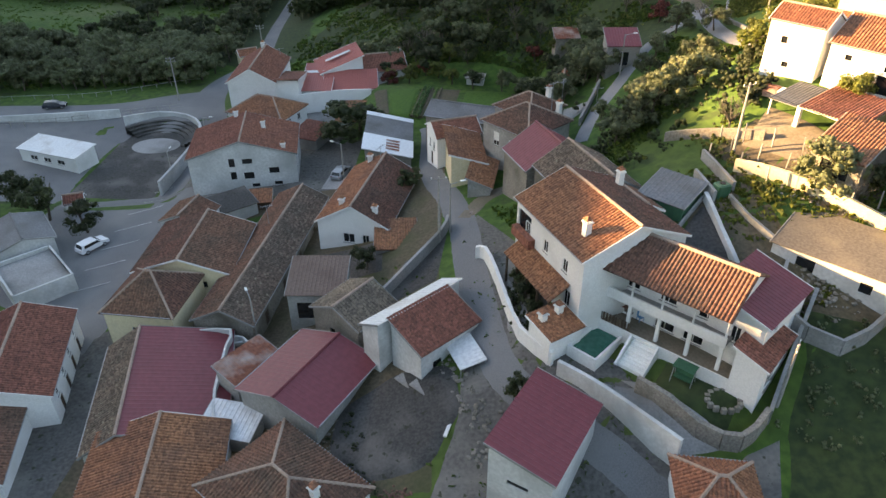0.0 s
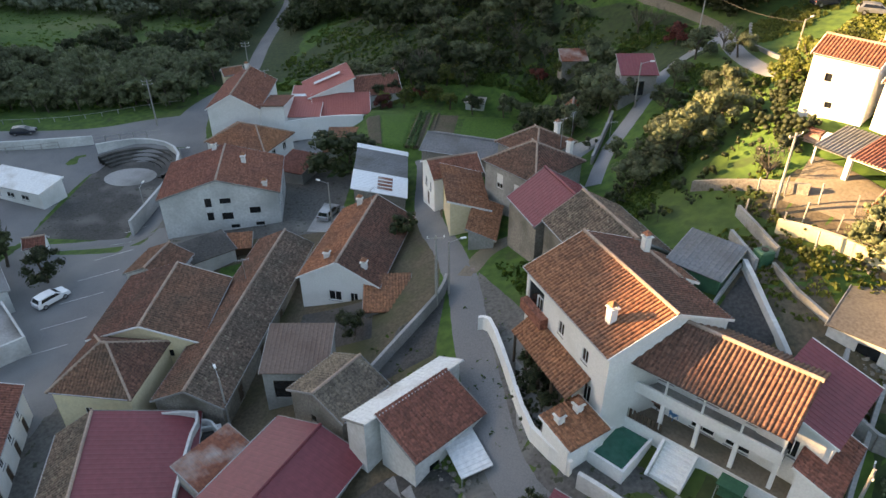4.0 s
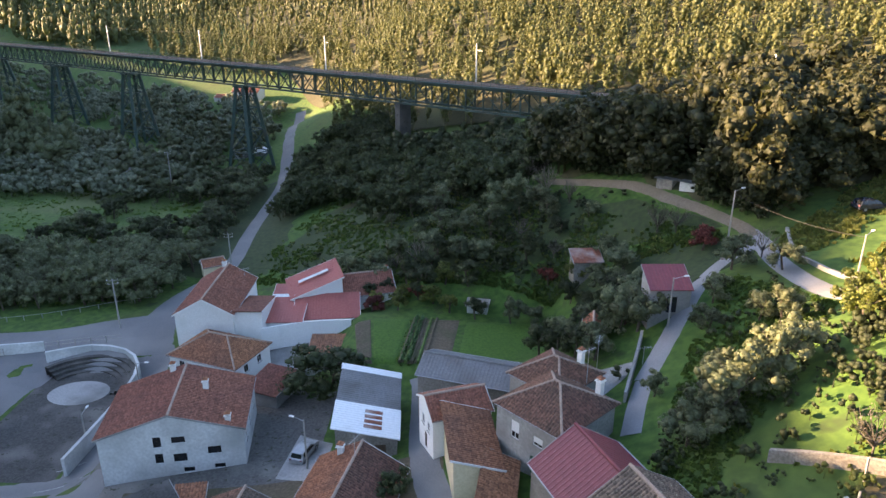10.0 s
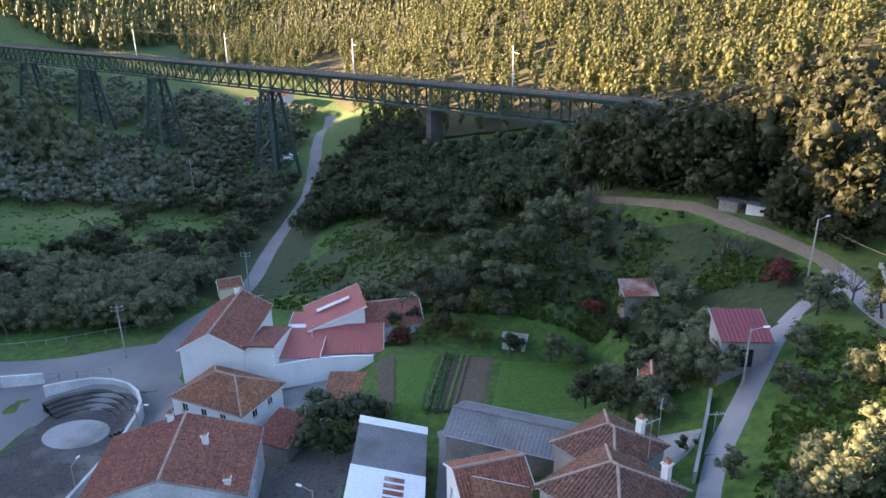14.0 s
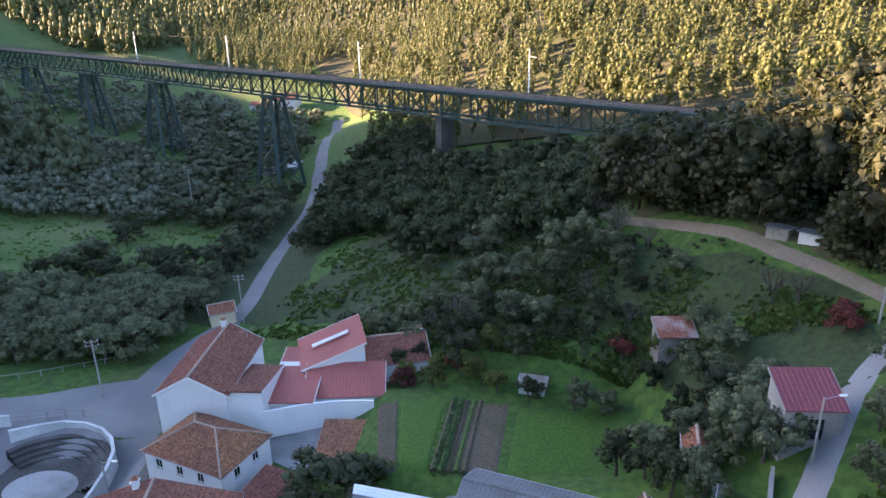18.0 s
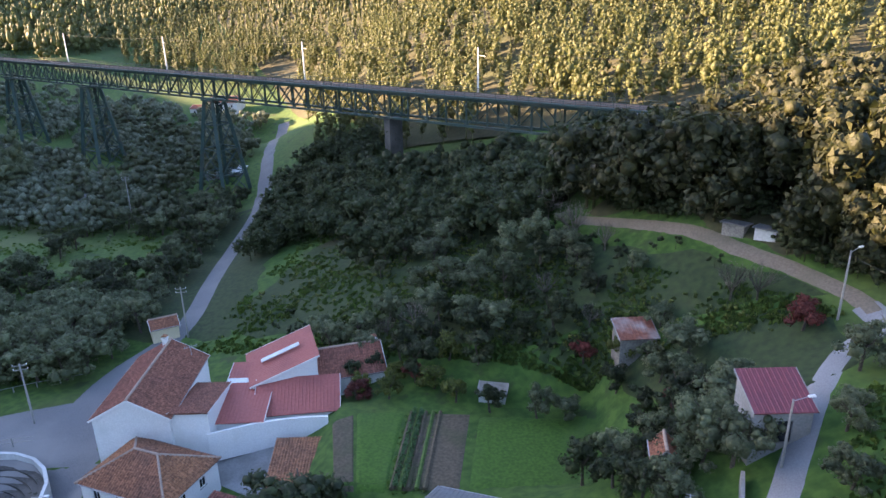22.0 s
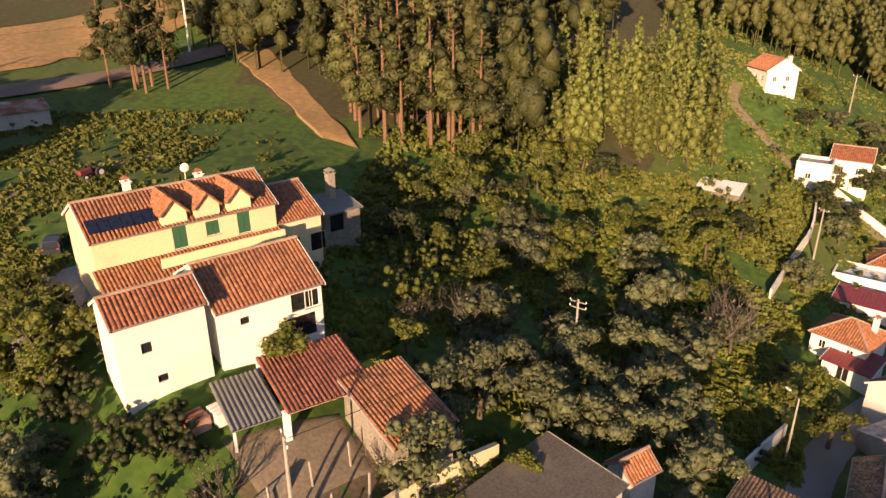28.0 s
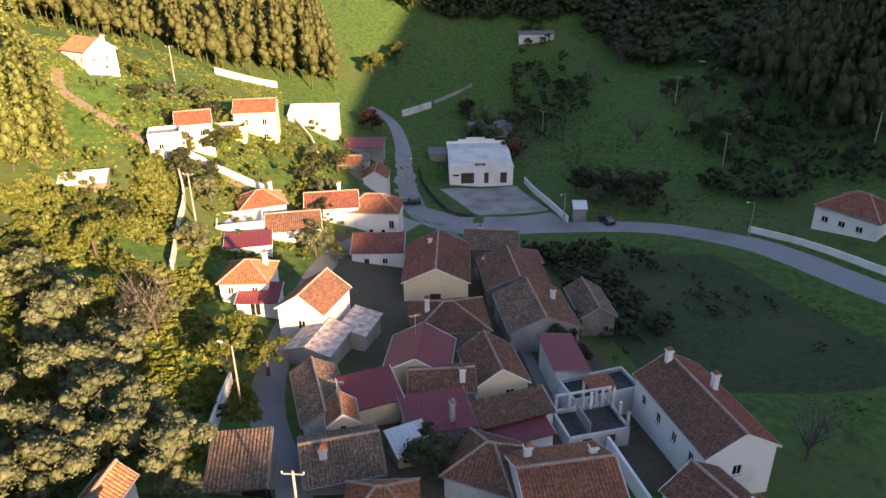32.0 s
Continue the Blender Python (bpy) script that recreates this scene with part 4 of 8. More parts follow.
house("low round-fronted annex with a red tile roof", -24.7, 99.2, -20, 5, 5.5, 3.8, 6.0, 6.6, "shed", "tile_red", "concrete")
house("tall white house with a brown tile roof beside the road", -37.7, 117.2, 92, 14.2, 8.6, 4.2, 10.7, 13.1, tiles="tile_red", wall="white", chims=[(6.3, 0.4, 0.7)], wins=row(2, 3, 2.4, 4.2, 3.4))
house("white wing with a brown lean-to tile roof behind a parapet", -31.3, 115.2, 182, 4.2, 8.6, 4.8, 9.4, 10.9, "shed", "tile_red", "white")
LS = house("low shed with a faded red sheet roof", -26.9, 119.0, 4, 5.6, 11.4, 5.0, 8.1, 9.3, "shed", "sheet_pink", "white", "sheet")
slope(LS, (-3.0, 1.6, 4.0), (2.9, 1.6, 4.0), (-3.0, 2.5, 4.12), (2.9, 2.5, 4.12), "sheet_white", "sheet", "roof_sheet", "pale strip of translucent sheet")
PB = house("barn with a faded red sheet roof and white gable", -23.9, 124.6, -71, 8.6, 8.2, 5.2, 9.2, 11.9, "shed", "sheet_pink", "white", "sheet")
slope(PB, (-0.4, -2.6, 5.1), (0.4, -2.6, 5.1), (-0.4, 2.4, 6.75), (0.4, 2.4, 6.75), "sheet_white", "sheet", "roof_sheet", "pale strip of translucent sheet")
house("low red-tiled house behind the garden wall", -15.4, 126.4, 17, 8.4, 8, 5.8, 8.8, 11.0, "gable", "tile_red", "white", chims=[(3.6, 0.4, 0.4)])
house("lean-to with a faded red sheet roof", -20.6, 118.4, 8, 10.0, 4.6, 5.2, 7.5, 9.3, "shed", "sheet_pink", "white", "sheet")
house("low outbuilding with a flat orange tile roof beside the garden", -18.6, 107.8, 3, 5.6, 8.0, 4.6, 6.1, 6.6, "shed", "tile_orange", "white_old")

# metal-roofed barn, orange house and outbuildings
BARN = house("stone and timber barn under a patched sheet-metal roof", -9.8, 87.3, 94, 13.2, 6.6, 6.0, 10.4, 11.9, "shed", "sheet_grey", "stone", "sheet", wins=[(3, 3.2, 1.8, 4.4, 1.8, "wood")])
slope(BARN, (-7.02, -3.7, 4.5), (-1.4, -3.7, 4.5), (-7.02, 3.7, 6.18), (-1.4, 3.7, 6.18), "sheet_new", "sheet", "roof_sheet", "newer white painted roof sheets")
slope(BARN, (5.6, -3.7, 4.5), (6.95, -3.7, 4.5), (5.6, 3.7, 6.18), (6.95, 3.7, 6.18), "sheet_new", "sheet", "roof_sheet", "newer white painted roof sheets")
for k in range(4):
    part("rust_patch", boxed(-5.9 + k * 0.95, -1.1, -0.02, -5.3 + k * 0.95, 0.9, 0.012), "rust", BARN, "rust-red patch on the white sheet").matrix_local = Matrix.Translation((0, -0.6, 5.26)) @ Matrix.Rotation(math.atan2(1.66, 7.3), 4, "X")
house("white house with a long orange and brown tile roof", -10.4, 69.2, 79.6, 15, 9, 6.6, 10.5, 13.0, tiles="tile_brown", tiles2="tile_orange", wall="white", wins=[(3, 4.0, 1.2, 1.5, 1.3, "win"), (3, 6.2, 1.2, 0.9, 1.3, "win")], chims=[(-5.6, 1.8, -0.2), (-6.0, -2.6, -0.6), (6.6, 2.0, -0.1)])
house("small concrete outhouse with an orange tile roof", -6.2, 60.3, 5, 4.8, 4.8, 7.4, 9.7, 10.6, "shed", "tile_orange", "concrete")
house("open shed with a rusty sheet roof", -13.6, 50.1, 2, 6.0, 5.2, 7.0, 10.6, 11.6, "shed", "brown_sheet", "grey_render", "sheet", wins=[(0, 3, 0.2, 4.2, 2.2, "hole")])
house("old stone cottage with mossy loose tiles", -8.9, 44.9, 55, 5.6, 6.2, 7.2, 11.4, 12.8, "gable", "tile_tan", "stone", wins=[(3, 2.6, 1.8, 0.7, 0.8, "hole")])
house("whitewashed barn with a reddish tile roof beside the lane", -0.3, 39.1, 45, 7.2, 4.1, 9.5, 13.6, 15.0, "shed", "tile_red", "white_old", wins=[(0, 2, 1.4, 1.1, 0.9, "hole")])
house("narrow lean-to with a stained white sheet roof", -2.7, 41.9, 225, 10.2, 2.4, 9.5, 13.6, 14.9, "shed", "sheet_white", "white_old", "sheet")
house("large house with a purple-red sheet roof", -12.0, 36.4, 63, 9.2, 8.6, 6.2, 9.7, 10.9, "gable", "sheet_red", "grey_render", "smooth", over=0.5)
house("white garage with a ribbed dark red roof", 8.6, 25.4, 61, 8.6, 5.0, 10.5, 15.4, 16.4, "shed", "sheet_red", "white_old", "sheet", wins=[(3, 2.4, 2.6, 1.7, 0.5, "hole")])
house("brown-tiled house with a plain cream gable", -30.6, 59.2, 90, 11, 11.2, 4.0, 8.5, 10.4, tiles="tile_brown", wall="cream", wins=[(3, 8, 2.4, 0.9, 0.9, "hole"), (3, 2.6, 1.6, 1.4, 0.5, "hole")])
house("cream house with a hipped brown tile roof", -32.4, 50.1, -5, 7.8, 7.8, 3.8, 8.4, 11.2, "hip", "tile_brown", "cream", wins=[(0, 3.2, 1.9, 0.8, 0.75, "win"), (0, 5.4, 1.9, 0.9, 0.75, "hole")])
house("long low row of barns with old brown tiles", -22.0, 59.8, 84, 28, 6.6, 4.4, 7.8, 9.4, tiles="tile_old", tiles2="tile_brown", wall="stone", wins=row(0, 4, 4, 6, 0.3, 1.0, 1.9, "wood"))
house("small outbuilding with a brown tile roof", -35.2, 69.3, 80, 5.4, 5.6, 3.6, 7.2, 8.4, tiles="tile_brown", wall="white_old")
house("house with a purple-red sheet slope and an old tile slope", -26.6, 37.0, -75.7, 14.5, 12.0, 3.8, 6.9, 8.9, "gable", "tile_old", "white_old", "tile", rf=0.27, tiles2="sheet_red", prof2="smooth", over=0.4)
house("long white house with a terracotta roof beside the narrow street", -43.6, 40.4, -73, 13.5, 9.6, 2.6, 7.0, 8.9, tiles="tile_red", wall="white", wins=row(2, 4, 2, 3, 2.7, 0.8, 1.2) + row(2, 4, 2.4, 3, 0.3, 0.9, 1.9, "wood"))
house("house with a bright orange tile roof", -23.2, 26.0, -80, 10.5, 11, 3.6, 7.8, 9.5, tiles="tile_orange", wall="white")
house("brown-tiled house with a pale chimney", -11.6, 24.2, -38, 10.5, 8.5, 6.0, 9.2, 11.0, "hip", "tile_brown", "white", chims=[(3.2, 0.6, 0.2)])
house("old white house with dark weathered tiles", -42.5, 29, -73, 9, 9, 2.6, 6.0, 7.6, tiles="tile_brown", wall="white")

# houses along the upper lane
house("grey rendered house with a hipped brown tile roof", 10.0, 75.4, -46, 7.8, 8.2, 13.0, 18.8, 21.0, "hip", "tile_brown", "grey_render", wins=[(0, 2.4, 2.9, 1.0, 1.9, "blind"), (0, 5.2, 3.4, 1.1, 1.0, "blind"), (0, 5.4, 0.1, 2.0, 2.0, "green_door"), (1, 2.0, 3.2, 0.9, 1.0, "win")], chims=[(2.6, 3.2, 0.0)])
house("brown-tiled rear wing of the grey house", 10.8, 82.0, -46, 6.5, 7, 13.5, 18.2, 20.0, "hip", "tile_brown", "grey_render", chims=[(1.6, 2.0, 0.6)])
house("old barn with a ribbed dark red roof", 11.6, 64.0, -68, 6.2, 8.0, 14.2, 19.4, 22.0, tiles="sheet_red", prof="sheet", wall="stone", wins=[(3, 3, 0.4, 1.4, 2.2, "wood")])
house("roofless old stone barn with collapsing mossy tiles", 15.3, 56.6, -68, 9.2, 8.0, 15.8, 20.2, 22.6, tiles="tile_old", wall="stone", wins=[(0, 3, 0.6, 1.1, 2.0, "hole"), (0, 6, 0.6, 1.2, 2.2, "wood")])
house("small house with an orange tile lean-to roof", 1.9, 74.6, 97, 9.4, 4.5, 12.2, 14.9, 16.2, "shed", "tile_orange", "cream")
house("low outhouse with an orange tile roof", 4.3, 68.8, 82, 7.5, 2.8, 12.6, 14.2, 15.2, "shed", "tile_orange", "grey_render")
house("narrow white house with a tile roof on the lane", 0.2, 81.3, 20, 6.4, 5.0, 9.6, 14.9, 16.2, "gable", "tile_red", "white", wins=[(3, 1.6, 2.8, 0.8, 1.2, "win"), (3, 3.4, 2.8, 0.8, 1.2, "win"), (3, 2.4, 0.2, 0.9, 2.0, "door")])
house("low building with a dark grey sheet roof beside the garden", 2.6, 90.2, -17, 12.5, 6, 8.4, 13.6, 14.8, "gable", "sheet_grey", "stone", "sheet")

# the large white house, the gallery house and the red-roofed wing
WH = house("large white house with an orange-brown tile roof", 14.5, 44.7, -65, 11.8, 10.4, 14.6, 22.5, 24.6, tiles="tile_orange", tiles2="tile_brown", wall="white", wins=row(0, 3, 2.2, 3.4, 5.0, 0.8, 1.3) + [(0, 1.6, 4.6, 2.4, 2.4, "hole")] + row(0, 3, 3.0, 3.4, 1.6, 0.9, 1.9) + [(1, 6.6, 5.6, 0.6, 0.8, "hole")], chims=[(3.4, -3.6, -0.1)])
house("white annex with a brown tile roof behind the large house", 18.4, 48.6, -65, 4.2, 3.6, 17.5, 21.6, 22.6, tiles="tile_brown", wall="white", chims=[(-1.9, -0.4, 1.6)])
GAL = house("two-storey white house with a tiled roof and a long gallery", 21.42, 38.7, -38.8, 11.2, 5.1, 15.6, 21.4, 23.4, "open", "tile_orange", "white", wins=row(0, 3, 2.0, 3.4, 3.0, 1.5, 1.4, "win") + row(0, 2, 5.5, 2.6, 0.1, 1.8, 2.1, "win") + [(0, 2.0, 0.1, 0.9, 2.0, "door")])
slope(GAL, (-5.85, -5.2, 5.6), (5.85, -5.2, 5.6), (-5.85, -1.15, 7.9), (5.85, -1.15, 7.9), "tile_brown", "tile")
slope(GAL, (5.85, 2.95, 5.6), (-5.85, 2.95, 5.6), (5.85, -1.15, 7.9), (-5.85, -1.15, 7.9), "tile_brown", "tile")
part("ridge_cap", cyl(bmesh.new(), (-5.9, -1.15, 7.94), (5.9, -1.15, 7.94), 0.17, seg=8), "mortar", GAL)
for sx in (-5.6, 5.6):
    bm = bmesh.new()
    a = [bm.verts.new((sx - 0.1 * (1 if sx > 0 else -1), y, z)) for y, z in ((-4.9, 5.55), (2.7, 5.55), (-1.15, 7.8))]
    b = [bm.verts.new((sx, y, z)) for y, z in ((-4.9, 5.55), (2.7, 5.55), (-1.15, 7.8))]
    bm.faces.new(a)
    bm.faces.new(b[::-1])
    for k in range(3):
        bm.faces.new((a[k], b[k], b[(k + 1) % 3], a[(k + 1) % 3]))
    part("gable", bm, "white", GAL)
part("gallery_ceiling", boxed(-5.6, -4.95, 5.45, 5.6, -2.56, 5.55), "white", GAL)
house("white wing with a dark red sheet roof", 26.6, 35.6, 46, 7.4, 4.6, 15.4, 20.6, 21.8, "shed", "sheet_red", "white", "sheet", wins=[(0, 2.0, 3.6, 0.7, 0.8, "hole"), (3, 2.4, 2.4, 0.8, 1.6, "win")])
house("porch with a small reddish tile roof", 26.2, 32.0, 50, 5.6, 2.4, 15.0, 18.3, 19.1, "shed", "tile_red", "white", wins=[(0, 2, 0.2, 1.6, 2.1, "win")])

# the sunlit houses on the hill
house("white house with an orange tile roof in the sun", 39.2, 67.9, -46, 6.0, 4.4, 28.4, 34.1, 35.3, tiles="tile_orange", wall="white", wins=[(0, 1.9, 3.2, 0.7, 0.8, "hole"), (0, 2.6, 0.7, 0.7, 0.6, "hole")])
house("long white wing with an orange tile roof and a corner porch", 46.2, 63.6, -47, 8.2, 8.2, 28.5, 32.9, 35.1, tiles="tile_orange", wall="white", wins=row(0, 1, 2.0, 2, 2.8, 0.7, 0.6, "hole") + [(0, 6.4, 2.5, 1.5, 1.5, "hole"), (0, 7.4, 2.5, 1.2, 1.5, "win"), (0, 6.4, 0.2, 2.4, 1.9, "hole")])


# ---- sunlit houses on the hill ----
SC = house("two-storey cream house with dormers and solar panels", 54.2, 73.1, -46, 15.4, 8.4, 29.6, 35.5, 37.5, tiles="tile_orange", wall="cream",
           wins=[(0, 1.6, 0.7, 1.1, 1.2, "win"), (0, 3.4, 0.1, 1.0, 2.1, "door"), (0, 7.8, 0.9, 1.3, 1.1, "shut"), (0, 10.6, 0.9, 1.5, 1.0, "win"), (0, 13.6, 0.9, 1.6, 0.9, "win"), (0, 6.8, 3.7, 1.2, 2.1, "shut"), (0, 9.6, 4.2, 1.2, 1.3, "shut"), (0, 12.4, 3.7, 1.2, 2.1, "shut")],
           chims=[(-3.0, 1.6, 0.6), (3.0, 0.9, 0.3)])
for k, dx in enumerate((-1.2, 1.6, 4.4)):
    bm = bmesh.new()
    for sx in (-1, 1):
        box(bm, dx + sx * 0.95 - 0.1, -4.3, 5.4, dx + sx * 0.95 + 0.1, -1.6, 6.5)
    bm.faces.new([bm.verts.new(q) for q in ((dx - 1.0, -4.28, 5.3), (dx + 1.0, -4.28, 5.3), (dx + 1.0, -4.28, 6.5), (dx, -4.28, 7.5), (dx - 1.0, -4.28, 6.5))])
    dm = part("dormer", bm, "cream", SC, "cream gabled dormer")
    dm.matrix_local = Matrix.Translation((0, 0, 0.5))
    for sx in (-1, 1):
        a, b = (dx + sx * 1.25, -4.6, 6.35), (dx + sx * 1.25, -0.2, 6.35)
        t0, t1 = (dx, -4.6, 7.65), (dx, -0.2, 7.65)
        slope(dm, *((b, a, t1, t0) if sx < 0 else (a, b, t0, t1)), "tile_orange", "tile", "dormer_roof")
part("balcony_parapet", boxed(-3.2, -6.1, 3.1, 7.6, -5.9, 3.9), "cream", SC)
part("balcony_floor", boxed(-3.2, -5.9, 2.9, 7.6, -4.22, 3.1), "concrete", SC)
slope(SC, (-8.0, -7.0, 2.5), (8.0, -7.0, 2.5), (-8.0, -4.2, 3.5), (8.0, -4.2, 3.5), "tile_orange", "tile", "porch_roof")
for k in range(5):
    part("porch_column", boxed(-7.4 + k * 1.3 if k < 2 else -7.4 + k * 3.6, -6.7, -0.3, -7.15 + k * 1.3 if k < 2 else -7.15 + k * 3.6, -6.45, 2.35), "white", SC)
for k in range(6):
    p = part("solar_panel", boxed(-7.4 + k * 0.86, 0.02, 0, -6.6 + k * 0.86, 1.55, 0.05), "panel", SC, "dark blue solar panel")
    p.matrix_local = Matrix.Translation((-0.2, -4.1, 6.5)) @ Matrix.Rotation(math.atan2(2.1, 4.2), 4, "X")
bm = bmesh.new()
bmesh.ops.create_uvsphere(bm, u_segments=12, v_segments=6, radius=0.42, matrix=Matrix.Translation((1.8, 0.6, 9.1)) @ Matrix.Diagonal((1, 0.3, 1, 1)))
cyl(bm, (1.8, 0.8, 8.0), (1.8, 0.7, 9.1), 0.04)
part("satellite_dish", bm, "frame", SC, "white satellite dish")
house("long low wing with an orange tile roof", 61.6, 66.6, -46, 5.2, 9.1, 29.2, 33.3, 35.4, tiles="tile_orange", wall="cream", wins=[(0, 2, 0.4, 1.8, 1.8, "hole"), (0, 4.8, 0.4, 1.6, 1.8, "hole")])
house("open cookhouse with a flat dark slab roof", 67.2, 62.2, -46, 4.2, 3.8, 29.2, 31.5, 32.2, "shed", "sheet_grey", "stone", "flat", wins=[(0, 1.4, 0.2, 1.6, 1.8, "hole")], chims=[(0.4, 1.0, 2.6, 0.8, "stone", "stone")])
CP = thing("carport", pose(40.6, 57.1, 25.9, 0, 0, -53), "open carport with a red tiled roof on white pillars", "carport")
slope(CP, (-3.3, -3.4, 2.2), (3.2, -3.4, 2.2), (-3.3, 3.2, 3.0), (3.2, 3.2, 3.0), "tile_red", "tile")
slope(CP, (-6.9, -3.0, 1.9), (-3.4, -3.0, 1.9), (-6.9, 2.4, 2.5), (-3.4, 2.4, 2.5), "sheet_grey", "tile", "side_roof", "grey corrugated fibre-cement roof")
for x, y, s, h in ((-3.3, -3.0, 0.45, 2.15), (2.9, -3.0, 0.5, 2.15), (-6.7, -2.7, 0.18, 1.8), (-3.2, 2.8, 0.4, 2.7), (2.9, 2.8, 0.4, 2.7), (-6.7, 2.2, 0.18, 2.4)):
    part("pillar", boxed(x - s / 2, y - s / 2, -1.0, x + s / 2, y + s / 2, h, bevel=0.02), "white", CP)
part("rear_wall", boxed(-3.3, 3.05, -1, 3.1, 3.25, 2.85), "white_old", CP)
part("front_beam", boxed(-3.3, -3.2, 1.95, 3.2, -2.95, 2.15), "white", CP)
house("small stone shed with a bright orange tile roof", 38.7, 50.9, -47, 4.8, 6.3, 24.5, 26.8, 28.3, "shed", "tile_orange", "stone", wins=[(0, 2.4, 0.1, 2.6, 1.6, "hole")])
patch("pavement", [(34.8, 62.6), (40.1, 55.1), (35.8, 51.6), (30.3, 57.2)], "dirt", "bare earth and concrete yard in front of the carport", "yard", 0.08)
patch("pavement", [(42, 80), (46.7, 72.8), (55.6, 82), (50.6, 89)], "concrete", "pale concrete drive beside the cream house", "yard", 0.08)
house("low pale shed with a red roof on the hill", 88.6, 113.8, -45, 11, 3.8, 33.8, 36.2, 37.0, "shed", "rust", "white_old", "sheet")
house("grey timber shed with a sheet roof", 70.6, 114.0, -27, 7.4, 3.4, 32.8, 35.2, 35.9, "shed", "sheet_grey", "wood", "sheet")

# ---- the eastern village ----
house("house with an orange hipped roof in evening light", 78.4, 1.6, -135, 6.4, 6.2, 8.6, 13.0, 14.8, "hip", "tile_orange", "white", chims=[(2.2, 1.0, 0.6)], wins=[(0, 1.4, 2.6, 0.8, 1.1, "win"), (0, 4.6, 2.6, 0.8, 1.1, "win")])
house("white annex with a dark red sheet roof", 74.4, 2.6, -135, 5.4, 3.6, 8.8, 11.2, 12.0, "shed", "sheet_red", "white", "sheet", wins=[(0, 2.4, 0.4, 1.4, 1.9, "win")])
house("tall white gabled house with an orange tile roof", 66.4, -0.6, -64, 7.6, 6.2, 7.8, 12.8, 14.9, tiles="tile_brown", tiles2="tile_orange", wall="white", wins=[(3, 3.2, 2.4, 1.0, 1.2, "win")])
house("patched rust-stained white sheet canopy on walls", 60.8, 3.0, -62, 6.6, 5.4, 8.2, 10.6, 11.4, tiles="patched", prof="sheet", wall="grey_render")
house("low shed with rust-stained white roof sheets", 61.0, -3.6, -62, 5.6, 3.2, 7.6, 9.8, 10.4, "shed", "patched", "grey_render", "sheet")
house("big barn with a brown tile roof and cream gable", 67.6, -24.2, -47, 13.5, 9.4, 4.6, 9.0, 11.2, tiles="tile_brown", tiles2="tile_red", wall="cream", wins=[(3, 4.6, 0.3, 1.6, 2.2, "wood")], chims=[(3.4, 1.2, 0.2)])
house("old tiled house at the end of the lane", 70.2, -40.0, -142, 9, 7.5, 2.4, 6.8, 8.6, tiles="tile_old", wall="stone", chims=[(-2.0, 0.5, 0.1)])
house("row house with weathered tiles", 58.6, -31.5, -40, 10.5, 9.2, 3.8, 7.8, 9.6, tiles="tile_brown", wall="stone", wins=row(0, 3, 2, 3, 1.8, 0.8, 1.1))
house("row house with a wide dark tile roof", 47.8, -23.0, -38, 10.5, 9.0, 5.0, 8.8, 10.8, tiles="tile_brown", tiles2="tile_old", wall="grey_render", wins=row(0, 3, 2, 3, 1.8, 0.8, 1.1), chims=[(1.0, -2.6, 0.2)])
house("house with a dark hipped tile roof", 54.6, -13.2, -130, 9.6, 8.4, 5.8, 9.4, 11.4, "hip", "tile_brown", "stone", chims=[(-2.8, -0.4, 0.8)])
house("house with a dark red sheet roof and a cream gable", 48.9, -2.6, -52, 7.4, 7.0, 7.4, 11.0, 12.9, "gable", "sheet_red", "cream", "sheet")
house("house with a brown tile roof and white chimney", 43.8, -0.9, -132, 7.0, 4.8, 8.0, 11.0, 12.2, tiles="tile_brown", wall="grey_render", chims=[(2.2, -1.4, 0.8)])
house("gabled house with a brown tile roof", 42.0, -7.4, -34, 7.6, 6.0, 7.2, 10.4, 12.4, tiles="tile_brown", wall="cream", wins=[(3, 4.0, 1.4, 1.1, 1.0, "win")])
house("low house with a ribbed dark red roof and cream wall", 46.6, 6.8, -113, 5.6, 4.2, 8.8, 11.8, 12.8, "shed", "sheet_red", "cream", "sheet")
house("low shed with a dark red sheet roof", 39.8, 3.8, -121, 6.6, 5.0, 8.8, 11.0, 11.8, "shed", "sheet_red", "grey_render", "sheet", chims=[(1.2, -1.6, 1.6, 0.5, "grey_render", "sheet_grey")])
house("long old house with mossy dark tiles along the street", 40.4, 15.4, -121, 6.8, 6.4, 10.4, 12.8, 14.6, tiles="tile_old", wall="stone", chims=[(-1.6, -1.2, 0.2, 0.7, "white_old", "tile_orange")])
house("low house with dark slate-coloured tiles", 49.9, 10.8, -28, 9.4, 4.4, 9.2, 12.2, 13.4, tiles="tile_old", wall="white_old")
house("tiny gabled loft with orange tiles", 44.6, 12.0, -32, 3.4, 2.6, 9.8, 13.4, 14.4, tiles="tile_orange", wall="cream", wins=[(3, 1.3, 2.6, 0.5, 0.6, "hole")])
house("small house with an orange hipped roof", 32.4, 17.4, -133, 5.4, 4.6, 10.6, 14.0, 15.6, "hip", "tile_orange", "white")
house("low shed with a white sheet roof", 38.4, 8.8, -110, 3.6, 2.8, 9.2, 11.4, 12.0, "shed", "sheet_white", "grey_render", "sheet")
house("house with a steep brown tile roof", 30.4, 6.4, -160, 6.2, 6.4, 9.0, 12.4, 14.4, "hip", "tile_brown", "white_old")
